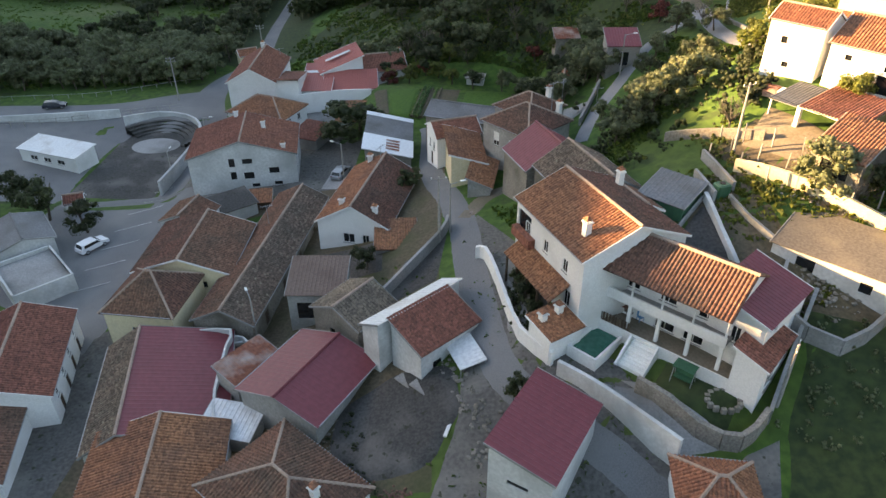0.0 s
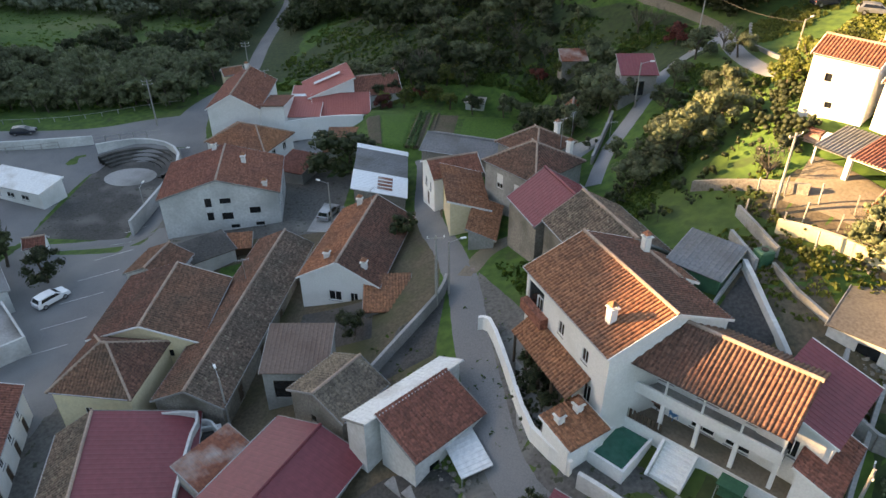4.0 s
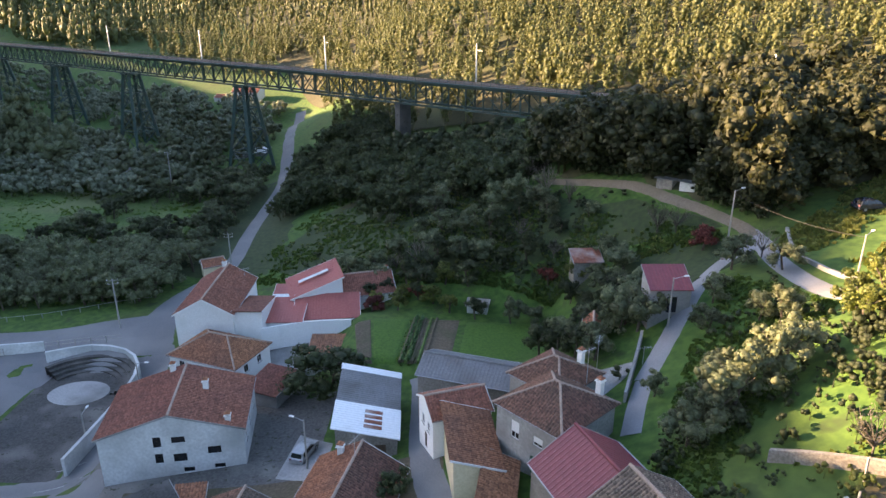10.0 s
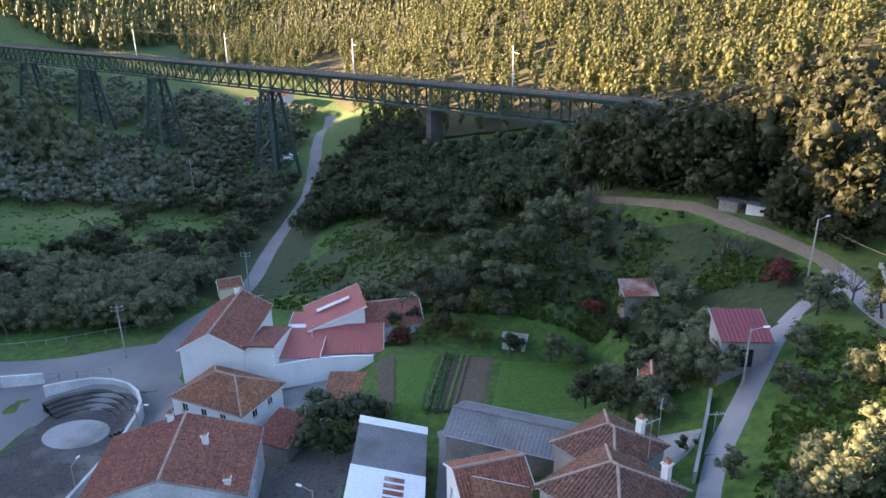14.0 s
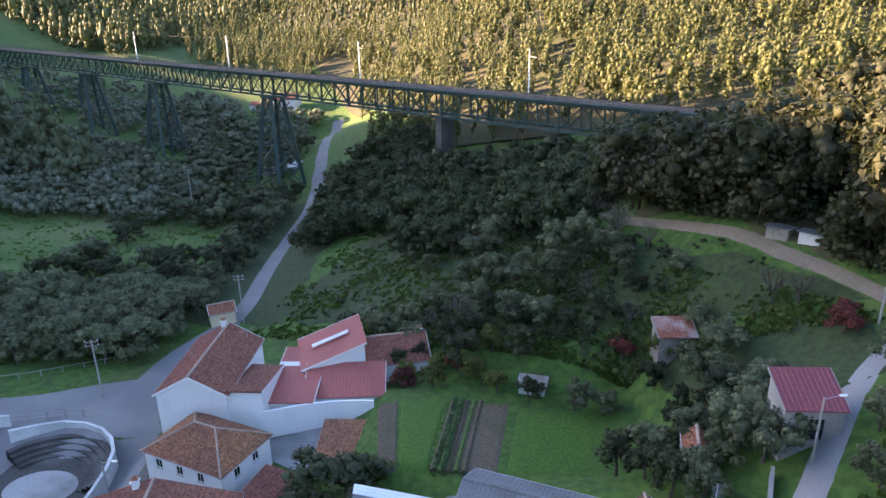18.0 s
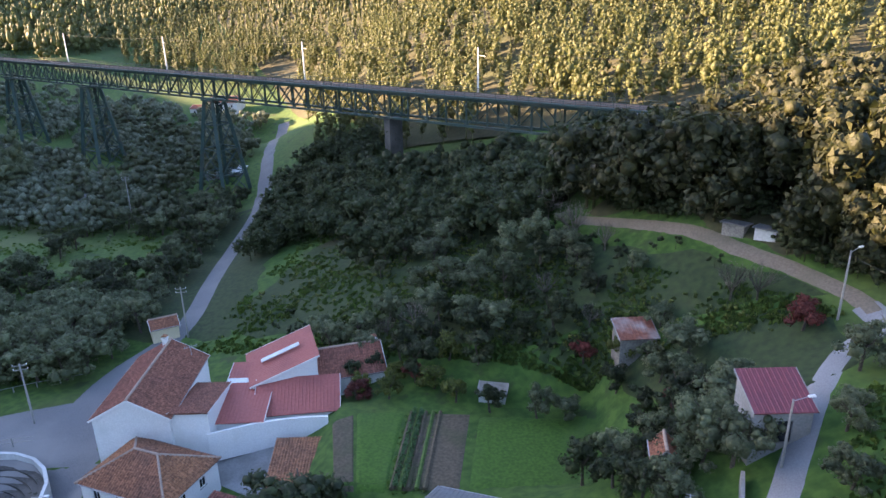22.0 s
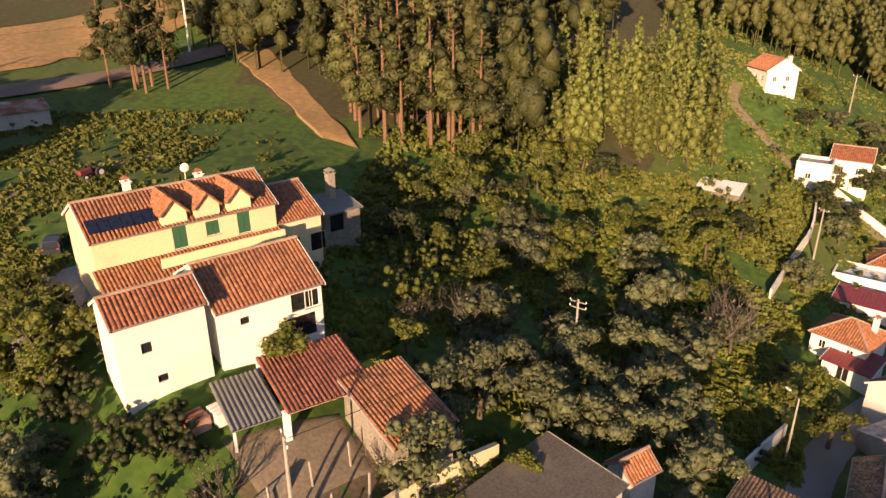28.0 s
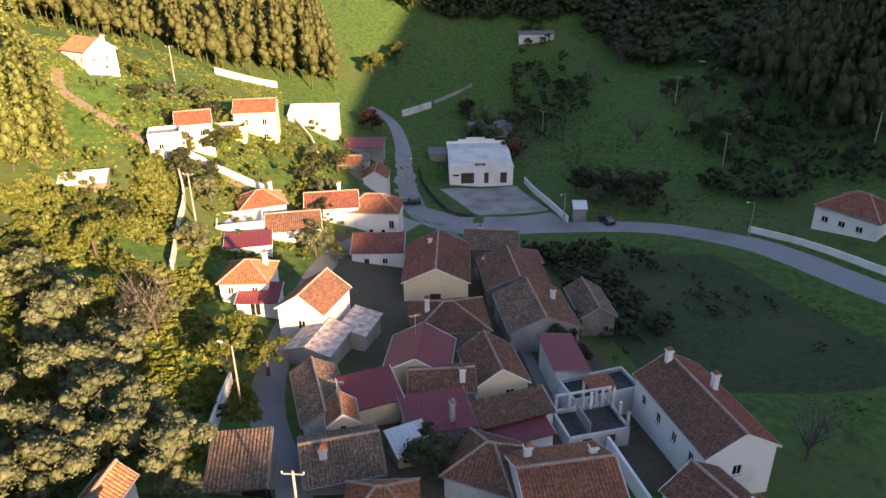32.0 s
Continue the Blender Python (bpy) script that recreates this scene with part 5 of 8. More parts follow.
house("white house with an orange tile roof and skylights", 23.6, 4.8, -126, 8.2, 8.2, 8.4, 13.4, 15.4, "gable", "tile_orange", "white", wins=[(1, 2.5, 2.8, 0.9, 1.2, "win"), (0, 2.2, 2.6, 0.8, 1.2, "win")], chims=[(2.8, 1.2, 0.2), (-2.6, 2.4, 0.0)])
house("low row with a dark tile roof and white wall", 35.4, -2.0, -116, 9.2, 2.8, 8.0, 10.4, 11.2, "shed", "tile_brown", "white")
house("low shed with a dark red sheet roof behind the white wall", 33.6, -0.2, -116, 8.6, 2.4, 8.2, 9.6, 10.0, "shed", "sheet_red", "white", "sheet")
house("long white house with a brown tile roof above the meadow", 20.6, -14.4, 148, 13.4, 7.2, 6.6, 12.0, 14.0, tiles="tile_brown", tiles2="tile_red", wall="white", wins=row(0, 4, 2.0, 3.0, 2.8, 0.8, 1.2) + [(1, 3.4, 2.6, 1.0, 1.2, "win")], chims=[(-5.8, -0.6, 1.0), (-1.0, 1.8, 0.8)])
house("house with a reddish-brown tile roof", 13.8, -3.4, 160, 6.4, 6.0, 7.0, 11.8, 13.6, tiles="tile_brown", wall="white", chims=[(2.6, 1.2, 0.4)])
house("narrow house with green walls and a dark red flat sheet roof", 37.4, -14.6, -39, 7.6, 3.6, 6.4, 10.6, 10.9, "shed", "sheet_red", "white_old", "sheet", wins=row(0, 3, 1.6, 2.2, 2.2, 0.8, 1.2))
house("flat-roofed white wing with a dark mossy terrace", 31.6, -13.2, -118, 8.0, 4.0, 6.6, 9.6, 10.0, "flat", "dark_concrete", "white_old")
house("flat-roofed courtyard wing with an old mossy terrace", 29.2, -8.0, -122, 6.6, 4.6, 7.0, 9.0, 9.4, "flat", "dark_concrete", "white_old", wins=[(0, 2, 0.2, 1.0, 1.8, "wood"), (0, 4.6, 0.2, 1.0, 1.8, "wood")])
PG = thing("pergola", pose(30.6, -11.6, 9.6, 0, 0, -118), "small orange tile roof on white posts over the courtyard", "pergola")
slope(PG, (-1.5, -1.0, 1.7), (1.5, -1.0, 1.7), (-1.5, 1.0, 2.1), (1.5, 1.0, 2.1), "tile_orange", "tile")
for px in (-1.35, 0.0, 1.35):
    for py in (-0.85, 0.85):
        part("post", boxed(px - 0.12, py - 0.12, -1.6, px + 0.12, py + 0.12, 1.68 if py < 0 else 2.0), "white", PG)
house("old tiled open shed beside the street", 44.2, 23.1, -129, 4.8, 5.4, 11.6, 14.2, 15.4, "shed", "tile_old", "stone", wins=[(0, 4.0, 0.2, 2.4, 2.0, "hole")])
house("low outbuilding with a dark weathered slab roof", 36.6, 41.4, -40, 12.0, 6.6, 18.2, 21.3, 21.9, "shed", "slab", "white_old", "flat", wins=[(0, 3, 0.9, 1.6, 1.6, "hole"), (0, 8, 1.2, 1.0, 1.0, "hole"), (3, 2.4, 0.8, 1.2, 1.7, "wood")])
house("small hut with an orange tile roof beside the slab roof", 43.2, 33.6, -52, 2.8, 2.4, 16.4, 19.6, 20.6, "gable", "tile_orange", "white_old")
COL = thing("colonnade", pose(29.2, -8.0, 9.4, 0, 0, -122), "white posts and beams of an unfinished courtyard terrace", "colonnade")
for px in (-3.0, -1.5, 0.0, 1.5, 3.0):
    part("post", boxed(px - 0.14, 1.95, 0.0, px + 0.14, 2.2, 1.9), "white_old", COL)
part("beam", boxed(-3.2, 1.98, 1.9, 3.2, 2.17, 2.12), "white_old", COL)
for py in (-2.1, -0.4, 1.2):
    part("post", boxed(2.95, py - 0.14, 0.0, 3.2, py + 0.14, 1.9), "white_old", COL)
part("partition", boxed(-1.1, -2.1, 0.0, -0.9, 1.2, 1.3), "concrete", COL)
bm = bmesh.new()
YARD = thing("courtyard_wall", pose(22.6, -4.6, 7.0, 0, 0, 148), "white rendered courtyard wall", "wall", kind="structure")
part("wall", boxed(-4.5, -0.15, -1.5, 4.5, 0.15, 2.4), "white", YARD)
part("wall", boxed(4.35, 0.16, -1.5, 4.65, 6.5, 2.4), "white", YARD)
# beyond the viaduct
house("white house with a red tile roof beyond the viaduct", -101, 350, -8, 13, 8, 6.0, 11.0, 13.2, tiles="tile_red", wall="white", wins=row(0, 4, 2, 2.8, 3.0) + row(0, 3, 2, 3.4, 0.4))
house("low white annex beyond the viaduct", -112, 349, -8, 8, 6, 5.6, 8.4, 9.6, tiles="tile_red", wall="white", wins=row(0, 2, 2, 3, 0.8))
house("long low pale farm shed under the viaduct", -73, 256, -6, 12, 5, 1.0, 3.2, 4.0, "shed", "sheet_white", "concrete", "sheet", wins=row(0, 2, 3, 4, 0.2, 1.4, 1.6, "wood"))
house("small stone hut on the valley meadow", -106, 231, 10, 5, 4, -0.6, 1.8, 2.4, "shed", "sheet_grey", "stone", "sheet")
house("low white shed on the far shaded meadow", 152, -158, -135, 12, 4, 19.2, 21.8, 22.4, "shed", "sheet_grey", "white_old", "sheet")
# farther along the road
house("white house with an orange hipped roof on the corner", 93.6, -33.6, -140, 9.8, 7.0, 4.2, 8.8, 11.0, "hip", "tile_orange", "white", wins=row(0, 3, 2.6, 2.2, 0.6, 0.7, 0.6, "hole") + [(0, 8.6, 1.4, 1.0, 1.6, "win")])
house("house with a brown tile roof and white chimney", 99.0, -28.0, -127, 9.6, 7.2, 6.4, 9.8, 11.6, tiles="tile_red", wall="white", chims=[(1.5, 0.4, 1.4)])
house("low white house with a red tile roof", 80.6, -23.4, -135, 8.4, 4.6, 5.2, 7.8, 9.0, "shed", "tile_red", "white", wins=row(0, 2, 2.4, 3.0, 0.5, 0.9, 1.0))
house("white house with an old brown tile roof", 93.0, -15.6, -124, 8.8, 6.6, 8.0, 11.0, 12.8, tiles="tile_brown", wall="white", wins=[(0, 5, 0.4, 1.0, 1.8, "wood")])
house("white house with an orange hipped roof", 101.0, -14.6, -114, 7.6, 6.4, 10.6, 13.2, 15.0, "hip", "tile_orange", "white", chims=[(2.0, 1.6, 0.6)])
house("row of white flat sheds in the sun", 97.6, -8.4, -121, 7.4, 5.6, 10.6, 12.4, 12.8, "flat", "sheet_white", "white")
house("low shed with a dark red sheet roof by the lane", 91.0, -5.8, -124, 7.0, 4.0, 9.6, 11.4, 12.0, "shed", "sheet_red", "white", "sheet")
house("white gabled house with an orange roof by the bend", 116.5, -53.6, -47, 7.0, 5.2, 0.6, 4.8, 6.4, tiles="tile_orange", wall="white")
house("shed with a bright red sheet roof", 128.6, -60.6, -138, 9.0, 5.6, 5.2, 7.8, 8.6, "shed", "sheet_red", "concrete", "sheet")
house("three-storey cream house on the sunny slope", 131.0, -33.4, -127, 8.6, 8.0, 14.0, 21.2, 23.0, tiles="tile_orange", wall="cream", wins=row(0, 2, 2.4, 3.8, 4.4, 1.0, 1.4) + row(0, 2, 2.4, 3.8, 1.2, 1.0, 1.4))
house("white house with an orange tile roof on the slope", 121.6, -14.6, -117, 6.2, 6.4, 19.0, 23.8, 25.4, tiles="tile_orange", wall="white", wins=row(0, 2, 1.8, 2.6, 2.4, 0.8, 1.2) + row(0, 2, 1.8, 2.6, 0.3, 0.9, 1.8, "wood"))
house("white flat-roofed house on the slope", 118.8, -7.6, -117, 5.4, 5.0, 20.2, 23.4, 23.8, "flat", "concrete", "white", wins=[(0, 2, 0.8, 0.9, 1.0, "win")])
house("low cream annex on the slope", 127.0, -24.0, -125, 7.4, 4.6, 16.6, 19.6, 20.0, "flat", "concrete", "cream", wins=row(0, 2, 2, 3, 1.0, 0.8, 1.0, "hole"))
house("long open shed with a grey sheet roof", 138.0, -53.0, -134, 11.5, 6.0, 12.0, 15.6, 16.8, "shed", "sheet_white", "white_old", "sheet")
house("white cottage with an orange roof alone on the hillside", 144.0, -6.6, -168, 7.8, 6.2, 32.4, 35.4, 37.4, tiles="tile_orange", wall="white", wins=row(0, 3, 1.6, 2.2, 0.9, 0.8, 1.0) + row(1, 2, 1.6, 2.6, 0.9, 0.8, 1.0), chims=[(2.4, 1.8, 0.2)])
house("low stone wall ruin with a white sheet roof on the meadow", 112, 10.5, -120, 9, 3.2, 19.2, 20.6, 21.4, "shed", "sheet_white", "stone", "sheet")
WRH = house("white warehouse with a stepped parapet and a shallow grey roof", 113.6, -85.2, -134, 15.5, 21, -1.4, 2.6, 4.0, "gable", "sheet_white", "white", "sheet", over=0.05, wins=[(0, 4.4, 0.05, 3.2, 2.7, "wood"), (0, 9.0, 0.05, 1.1, 2.7, "wood"), (0, 13.2, 0.05, 1.6, 2.7, "wood"), (0, 1.6, 1.9, 1.6, 0.5, "hole")], rf=0.5)
for a, b, h in ((-7.85, -4.6, 3.9), (-4.6, -2.6, 4.4), (-2.6, 2.6, 4.9), (2.6, 5.2, 4.4), (5.2, 7.85, 3.9)):
    part("parapet", boxed(a, -10.62, -0.2 + 4.0, b, -10.35, h + 0.8), "white", WRH)
    part("parapet", boxed(a, 10.35, 3.8, b, 10.62, h + 0.8), "white", WRH)
part("sign_board", boxed(-1.6, -10.68, 4.6, 1.0, -10.63, 5.2), "rust", WRH, "small faded red sign panel")
patch("pavement", [(112.8, -68.2), (100.2, -85), (81.4, -74.2), (91, -60.5)], "concrete", "pale concrete yard in front of the warehouse", "yard", 0.1)
house("white house with a red-brown hipped roof and porch", 27.0, -89.0, 169, 11, 9, 6.4, 10.0, 12.8, "hip", "tile_red", "white", wins=row(0, 3, 2, 3, 0.9, 1.2, 1.1))
house("small kiosk with a sheet roof by the road", 74.0, -72.6, -140, 2.6, 2.6, -0.4, 2.6, 3.2, "shed", "sheet_white", "concrete", "sheet")

# streets of the eastern village
ribbon("road", [(36, 25), (39.7, 20.9), (50.6, 16.4), (58.1, 12.0), (66, 5.2), (74, -3.5), (82, -13), (88, -24), (92, -36)], 5.4, "asphalt", "grey village street between old houses", "road", 0.08)
ribbon("road", [(27, -4), (34.5, -9.2), (45.5, -18), (57.2, -26.3), (68.2, -34.6), (80, -44), (88, -48)], 2.6, "asphalt", "narrow shaded lane between the house rows", "road", 0.06)
ribbon("road", [(152.4, -82.3, 5), (148, -84, 5), (142, -82.5, 5.5), (131, -75, 6), (120.5, -66, 6.5), (106, -55.5, 7.5), (96, -48.5, 9), (89, -50, 9), (83, -58.5, 9), (76.2, -66, 8), (64.6, -73.4, 7.5), (54.4, -77.2, 7.5), (42.2, -77.2, 7.5), (32.4, -74.4, 7.2), (16.2, -67.9, 7.2), (0, -61, 7)], 6.5, "pale_asphalt", "pale asphalt road curving past the warehouse", "road", 0.1)
patch("pavement", [(112, -58), (90.5, -60), (84, -50), (96, -44)], "pale_asphalt", "pale asphalt where road and yard meet", "road", 0.12, 12)
patch("pavement", [(91, -60.4), (81.4, -74), (74, -71), (84, -52)], "pale_asphalt", "pale asphalt verge before the yard", "road", 0.115, 12)
ribbon("road", [(92, -36), (95, -44)], 7, "pale_asphalt", "pale asphalt junction", "road", 0.09)
ribbon("road", [(107.6, -16.2), (113, -12.6), (121.4, -5.3), (126.7, -2.2), (135.2, 2.3), (141.5, 0.4)], 3.0, "dirt", "earth track up to the hillside cottage", "road", 0.08)


def low_wall(name, pts, h, material, label, thick=0.3, sink=0.8, z=None):
    """A garden or retaining wall along a line, stepping with the ground."""
    e = thing(name, Matrix.Identity(4), label, "wall", kind="structure")
    line = smooth_line([(*q, 0) for q in pts], 2.4) if len(pts) > 2 else [np.array((*q, 0), float) for q in pts]
    for a, b in zip(line, line[1:]):
        za, zb = (ground_z(*a[:2]), ground_z(*b[:2])) if z is None else (z - h, z - h)
        d = Vector((b[0] - a[0], b[1] - a[1], 0))
        n = Vector((-d.y, d.x, 0)).normalized() * thick / 2
        bm = bmesh.new()
        va = [Vector((a[0], a[1], 0)) + s * n for s in (1, -1)]
        vb = [Vector((b[0], b[1], 0)) + s * n for s in (1, -1)]
        lo = min(za, zb) - sink
        q = [bm.verts.new((p.x, p.y, zz)) for p, zz in ((va[0], lo), (va[1], lo), (vb[1], lo), (vb[0], lo), (va[0], za + h), (va[1], za + h), (vb[1], zb + h), (vb[0], zb + h))]
        for f in ((0, 1, 2, 3), (4, 7, 6, 5), (0, 4, 5, 1), (1, 5, 6, 2), (2, 6, 7, 3), (3, 7, 4, 0)):
            bm.faces.new([q[k] for k in f])
        bmesh.ops.recalc_face_normals(bm, faces=bm.faces)
        part("wall_section", bm, material, e)
    return e


low_wall("garden_wall", [(75, -70), (90, -80), (99, -86)], 1.5, "white", "white wall beside the warehouse yard")
low_wall("garden_wall", [(121.3, -71.6), (115, -67.4), (110, -64.4), (103.5, -61), (97.5, -59), (92, -59.6)], 0.9, "dark_concrete", "dark low wall beside the stream")
low_wall("garden_wall", [(42.6, -81.8), (30, -78.2), (16, -72.6), (2, -65.6)], 1.2, "white", "white wall along the curving road")
low_wall("garden_wall", [(88, 8), (97, 2.5), (105, -3), (112, -6)], 1.6, "white_old", "pale retaining wall along the sunny track")
low_wall("garden_wall", [(51.5, 22), (56.2, 18.6), (60.5, 15)], 1.8, "white_old", "white wall beneath the trees by the street")
low_wall("garden_wall", [(122, -42), (130, -46), (140, -48)], 1.4, "cream", "cream wall on the sunny slope")

low_wall("garden_wall", [(107, -19), (112, -14.6), (118, -10), (121, -7.6)], 1.3, "white", "long white wall beside the sunny track")
low_wall("garden_wall", [(147.4, -90), (149.4, -103.7)], 1.8, "white_old", "white block wall of a field terrace")
low_wall("garden_wall", [(151, -106.6), (152, -116), (152.4, -125.4)], 0.9, "concrete", "thin pale field wall in the shade")
low_wall("garden_wall", [(161.3, -41), (161.2, -50), (160.9, -57.9)], 1.6, "cream", "long cream retaining wall on the upper slope")
house("long grey shed with a sheet roof behind the warehouse", 128.5, -107, -126, 12, 4.5, 0.4, 3.4, 4.0, "shed", "sheet_grey", "grey_render", "sheet")
house("small grey hut beside the stream", 123, -80, -134, 4.4, 3.6, -0.6, 2.6, 3.2, "shed", "sheet_grey", "stone", "sheet")
house("small cottage with a tan tile roof below the slope", 120.4, -49.0, -134, 5.6, 4.4, 5.2, 8.0, 9.2, tiles="tile_orange", wall="stone", wins=[(0, 2.6, 0.4, 0.9, 1.8, "wood")])
house("low white terrace house with a grey slab roof", 124.5, -55.0, -134, 5.0, 4.0, 3.6, 6.4, 6.8, "shed", "sheet_grey", "white_old", "flat", wins=row(0, 2, 1.4, 2.0, 0.9, 0.8, 0.9, "hole"))
house("old tiled barn above the shaded meadow", 45.4, -32.6, -40, 8.6, 4.6, 4.2, 7.2, 8.6, tiles="tile_old", wall="stone")
house("low shed with a dark red roof at the lane end", 63.5, -42.0, -40, 4.6, 3.4, 2.4, 5.0, 5.6, "shed", "sheet_red", "stone", "sheet")


# ---- sports court, walls and yards of the western village ----
patch("pavement", [(-104, 80), (-60, 80), (-60, 111), (-108, 106)], "asphalt", "worn grey asphalt beside the sports court", "yard", 0.05, 12)
patch("pavement", [(-92, 107), (-46, 110), (-44, 124), (-94, 116)], "asphalt", "grey asphalt verge between court and road", "yard", 0.04, 14)
patch("soil", [(-46, 62), (-14, 64), (-14, 100), (-46, 112)], "alley", "dark trodden yard round the farmhouse", "yard", 0.02, 18)
patch("lawn", [(-29, 68), (-25.6, 68), (-26, 75), (-30, 73.4)], "grass", "small green plot between the sheds", "lawn", 0.08, 6)
low_wall("court_wall", [(-64, 112), (-58, 114.6), (-52, 113.4), (-48, 109), (-46.6, 102), (-46.6, 94), (-47, 86)], 2.6, "white_old", "curved white concrete wall round the sports court", 0.4, 1.2, 3.0)
steps = thing("terraced_seating", Matrix.Identity(4), "curved grey concrete terraced seating", "seating", kind="structure")
for k in range(4):
    bm = bmesh.new()
    ri, ro, zt = 5.2 + k * 0.75, 5.95 + k * 0.75, 0.7 + k * 0.42
    for s in range(15):
        a0, a1 = radians(-10 + s * 10.7), radians(-10 + (s + 1) * 10.7)
        q = [bm.verts.new((-55.5 + math.cos(a) * r, 105.2 + math.sin(a) * r, z)) for z in (-0.3, zt) for a, r in ((a0, ri), (a1, ri), (a1, ro), (a0, ro))]
        for f in ((4, 5, 6, 7), (0, 1, 5, 4), (3, 7, 6, 2)):
            bm.faces.new([q[j] for j in f])
    part("step", bm, "dark_concrete", steps)
patch("pavement", [(-63.5, 84), (-47.2, 84), (-47.2, 110), (-63.5, 112)], "dark_concrete", "dark worn surface of the sports court", "court", 0.09, 10)
bm = bmesh.new()
bmesh.ops.create_circle(bm, cap_ends=True, segments=24, radius=4.4, matrix=Matrix.Translation((-55.2, 104.6, 0.44)) @ Matrix.Diagonal((1, 0.75, 1, 1)))
tagged(obj("pavement", bm, "concrete"), "pale round patch on the sports court", "court", kind="structure")
house("low pale blue changing room with a flat roof", -69.4, 97.4, -18, 12.5, 4.6, 0.4, 3.2, 3.7, "shed", "sheet_white", "white", "flat", wins=row(0, 3, 3, 3, 1.0, 1.6, 0.9))
house("small white hut with a red roof in the yard", -57.5, 79.6, 20, 2.6, 2.0, 1.4, 3.2, 4.0, tiles="tile_red", wall="white")
house("grey-roofed white house beside the yard", -58.0, 66.4, -50, 8, 7, 2.2, 5.4, 6.4, tiles="sheet_grey", wall="white_old", prof="flat")
house("low white building with a stained flat roof", -52.0, 58.5, -45, 9, 7, 2.4, 4.6, 5.0, "flat", "concrete", "white_old")


def fence(pts, h, label, step=2.4, material="pole", rails=2, z=None, lift=0.0):
    e = thing("fence", Matrix.Identity(4), label, "fence")
    line = smooth_line([(*q, 0) for q in pts], step)
    for a, b in zip(line, line[1:]):
        za, zb = [ground_z(*q[:2]) + lift for q in (a, b)]
        part("post", boxed(a[0] - 0.06, a[1] - 0.06, za - 0.4, a[0] + 0.06, a[1] + 0.06, za + h), material, e)
        for r in range(rails):
            f = h * (0.95 - 0.45 * r)
            part("rail", beam(bmesh.new(), (a[0], a[1], za + f), (b[0], b[1], zb + f), 0.06), material, e)
    return e


fence([(-98, 107), (-84.6, 109), (-67, 115.2), (-54, 116.8)], 1.3, "concrete post fence above the sports court", 2.6)
fence([(-130, 116), (-92, 122.5), (-73, 126.5), (-56, 133)], 0.9, "steel crash barrier along the wide road", 3.0, "metal", 1)
low_wall("garden_wall", [(-29.4, 110.9), (-24.5, 113.0), (-20, 114.1), (-16.2, 114.4)], 2.2, "white", "long white garden wall beside the vegetable plot", 0.3, 1.6, 8.1)
low_wall("garden_wall", [(3.4, 50.6), (4.4, 50), (5.4, 46), (6.2, 42), (7.4, 37.4), (10.0, 34.2)], 1.5, "white", "white retaining wall curving along the lane", 0.35)
low_wall("garden_wall", [(10.4, 33.4), (12.3, 31.9), (14.1, 30.2), (16.2, 27.9), (18.7, 25.1)], 1.9, "white_old", "stained white retaining wall along the street", 0.35, 1.2, 14.9)
low_wall("garden_wall", [(16.6, 31.3), (20.7, 27.6), (23.8, 26.6), (26.2, 28.5)], 1.7, "stone", "curved rubble stone wall round the lawn", 0.45)
low_wall("garden_wall", [(26.4, 28.5), (28.8, 32.5), (32.2, 37.8)], 1.4, "concrete", "concrete wall beside the steps")
low_wall("garden_wall", [(25.7, 50.0), (26.0, 45.0), (26.6, 40.8)], 0.9, "white_old", "white stepped garden wall", 0.4)
low_wall("garden_wall", [(21.6, 45.4), (23.4, 47.6), (25.5, 50.0)], 0.5, "concrete", "low concrete edge of the paved yard", 0.25)
patch("pavement", [(21.8, 45.2), (25.5, 49.6), (26.4, 42.4), (24.4, 41.4)], "dark_concrete", "stained concrete yard behind the gallery house", "yard", 0.2)
low_wall("garden_wall", [(25.6, 53.8), (26.4, 49.4)], 1.2, "concrete", "pale garden wall on the slope")
low_wall("garden_wall", [(24.8, 63.5), (28.5, 60.4), (33, 57)], 1.1, "stone", "rough stone terrace wall in the sun", 0.4)
low_wall("garden_wall", [(30.4, 40.4), (29.2, 36.8), (33, 33.2), (37.4, 35.6)], 1.6, "concrete", "grey block wall of a ruined yard", 0.3)
low_wall("garden_wall", [(-8.4, 45.6), (-4.6, 50.6), (-0.6, 56.0), (0.2, 59)], 1.6, "concrete", "curved concrete wall along the lane", 0.3)
low_wall("garden_wall", [(17.6, 79.5), (20.2, 86.2), (21.6, 90)], 1.2, "concrete", "low pale wall beside the lane")
def disc(name, cx, cy, rx, ry, ang, material, label, category, lift, wob=0.06):
    """A rounded slab that follows the terrain, with a shallow worn edge."""
    vs, fs, n, m = [(cx, cy, ground_z(cx, cy) + lift)], [], 40, 6
    for k in range(1, m + 1):
        for j in range(n):
            a = 6.2832 * j / n
            r = k / m * (1 + wob * math.sin(3 * a + 1) + wob * 0.6 * math.sin(7 * a))
            u, v = rx * r * math.cos(a), ry * r * math.sin(a)
            x = cx + u * math.cos(radians(ang)) - v * math.sin(radians(ang))
            y = cy + u * math.sin(radians(ang)) + v * math.cos(radians(ang))
            vs.append((x, y, ground_z(x, y) + (lift if k < m else -0.4)))
    fs += [(0, 1 + j, 1 + (j + 1) % n) for j in range(n)]
    for k in range(m - 1):
        fs += [(1 + k * n + j, 1 + (k + 1) * n + j, 1 + (k + 1) * n + (j + 1) % n, 1 + k * n + (j + 1) % n) for j in range(n)]
    return tagged(sheet(name, vs, fs, material), label, category, kind="structure")


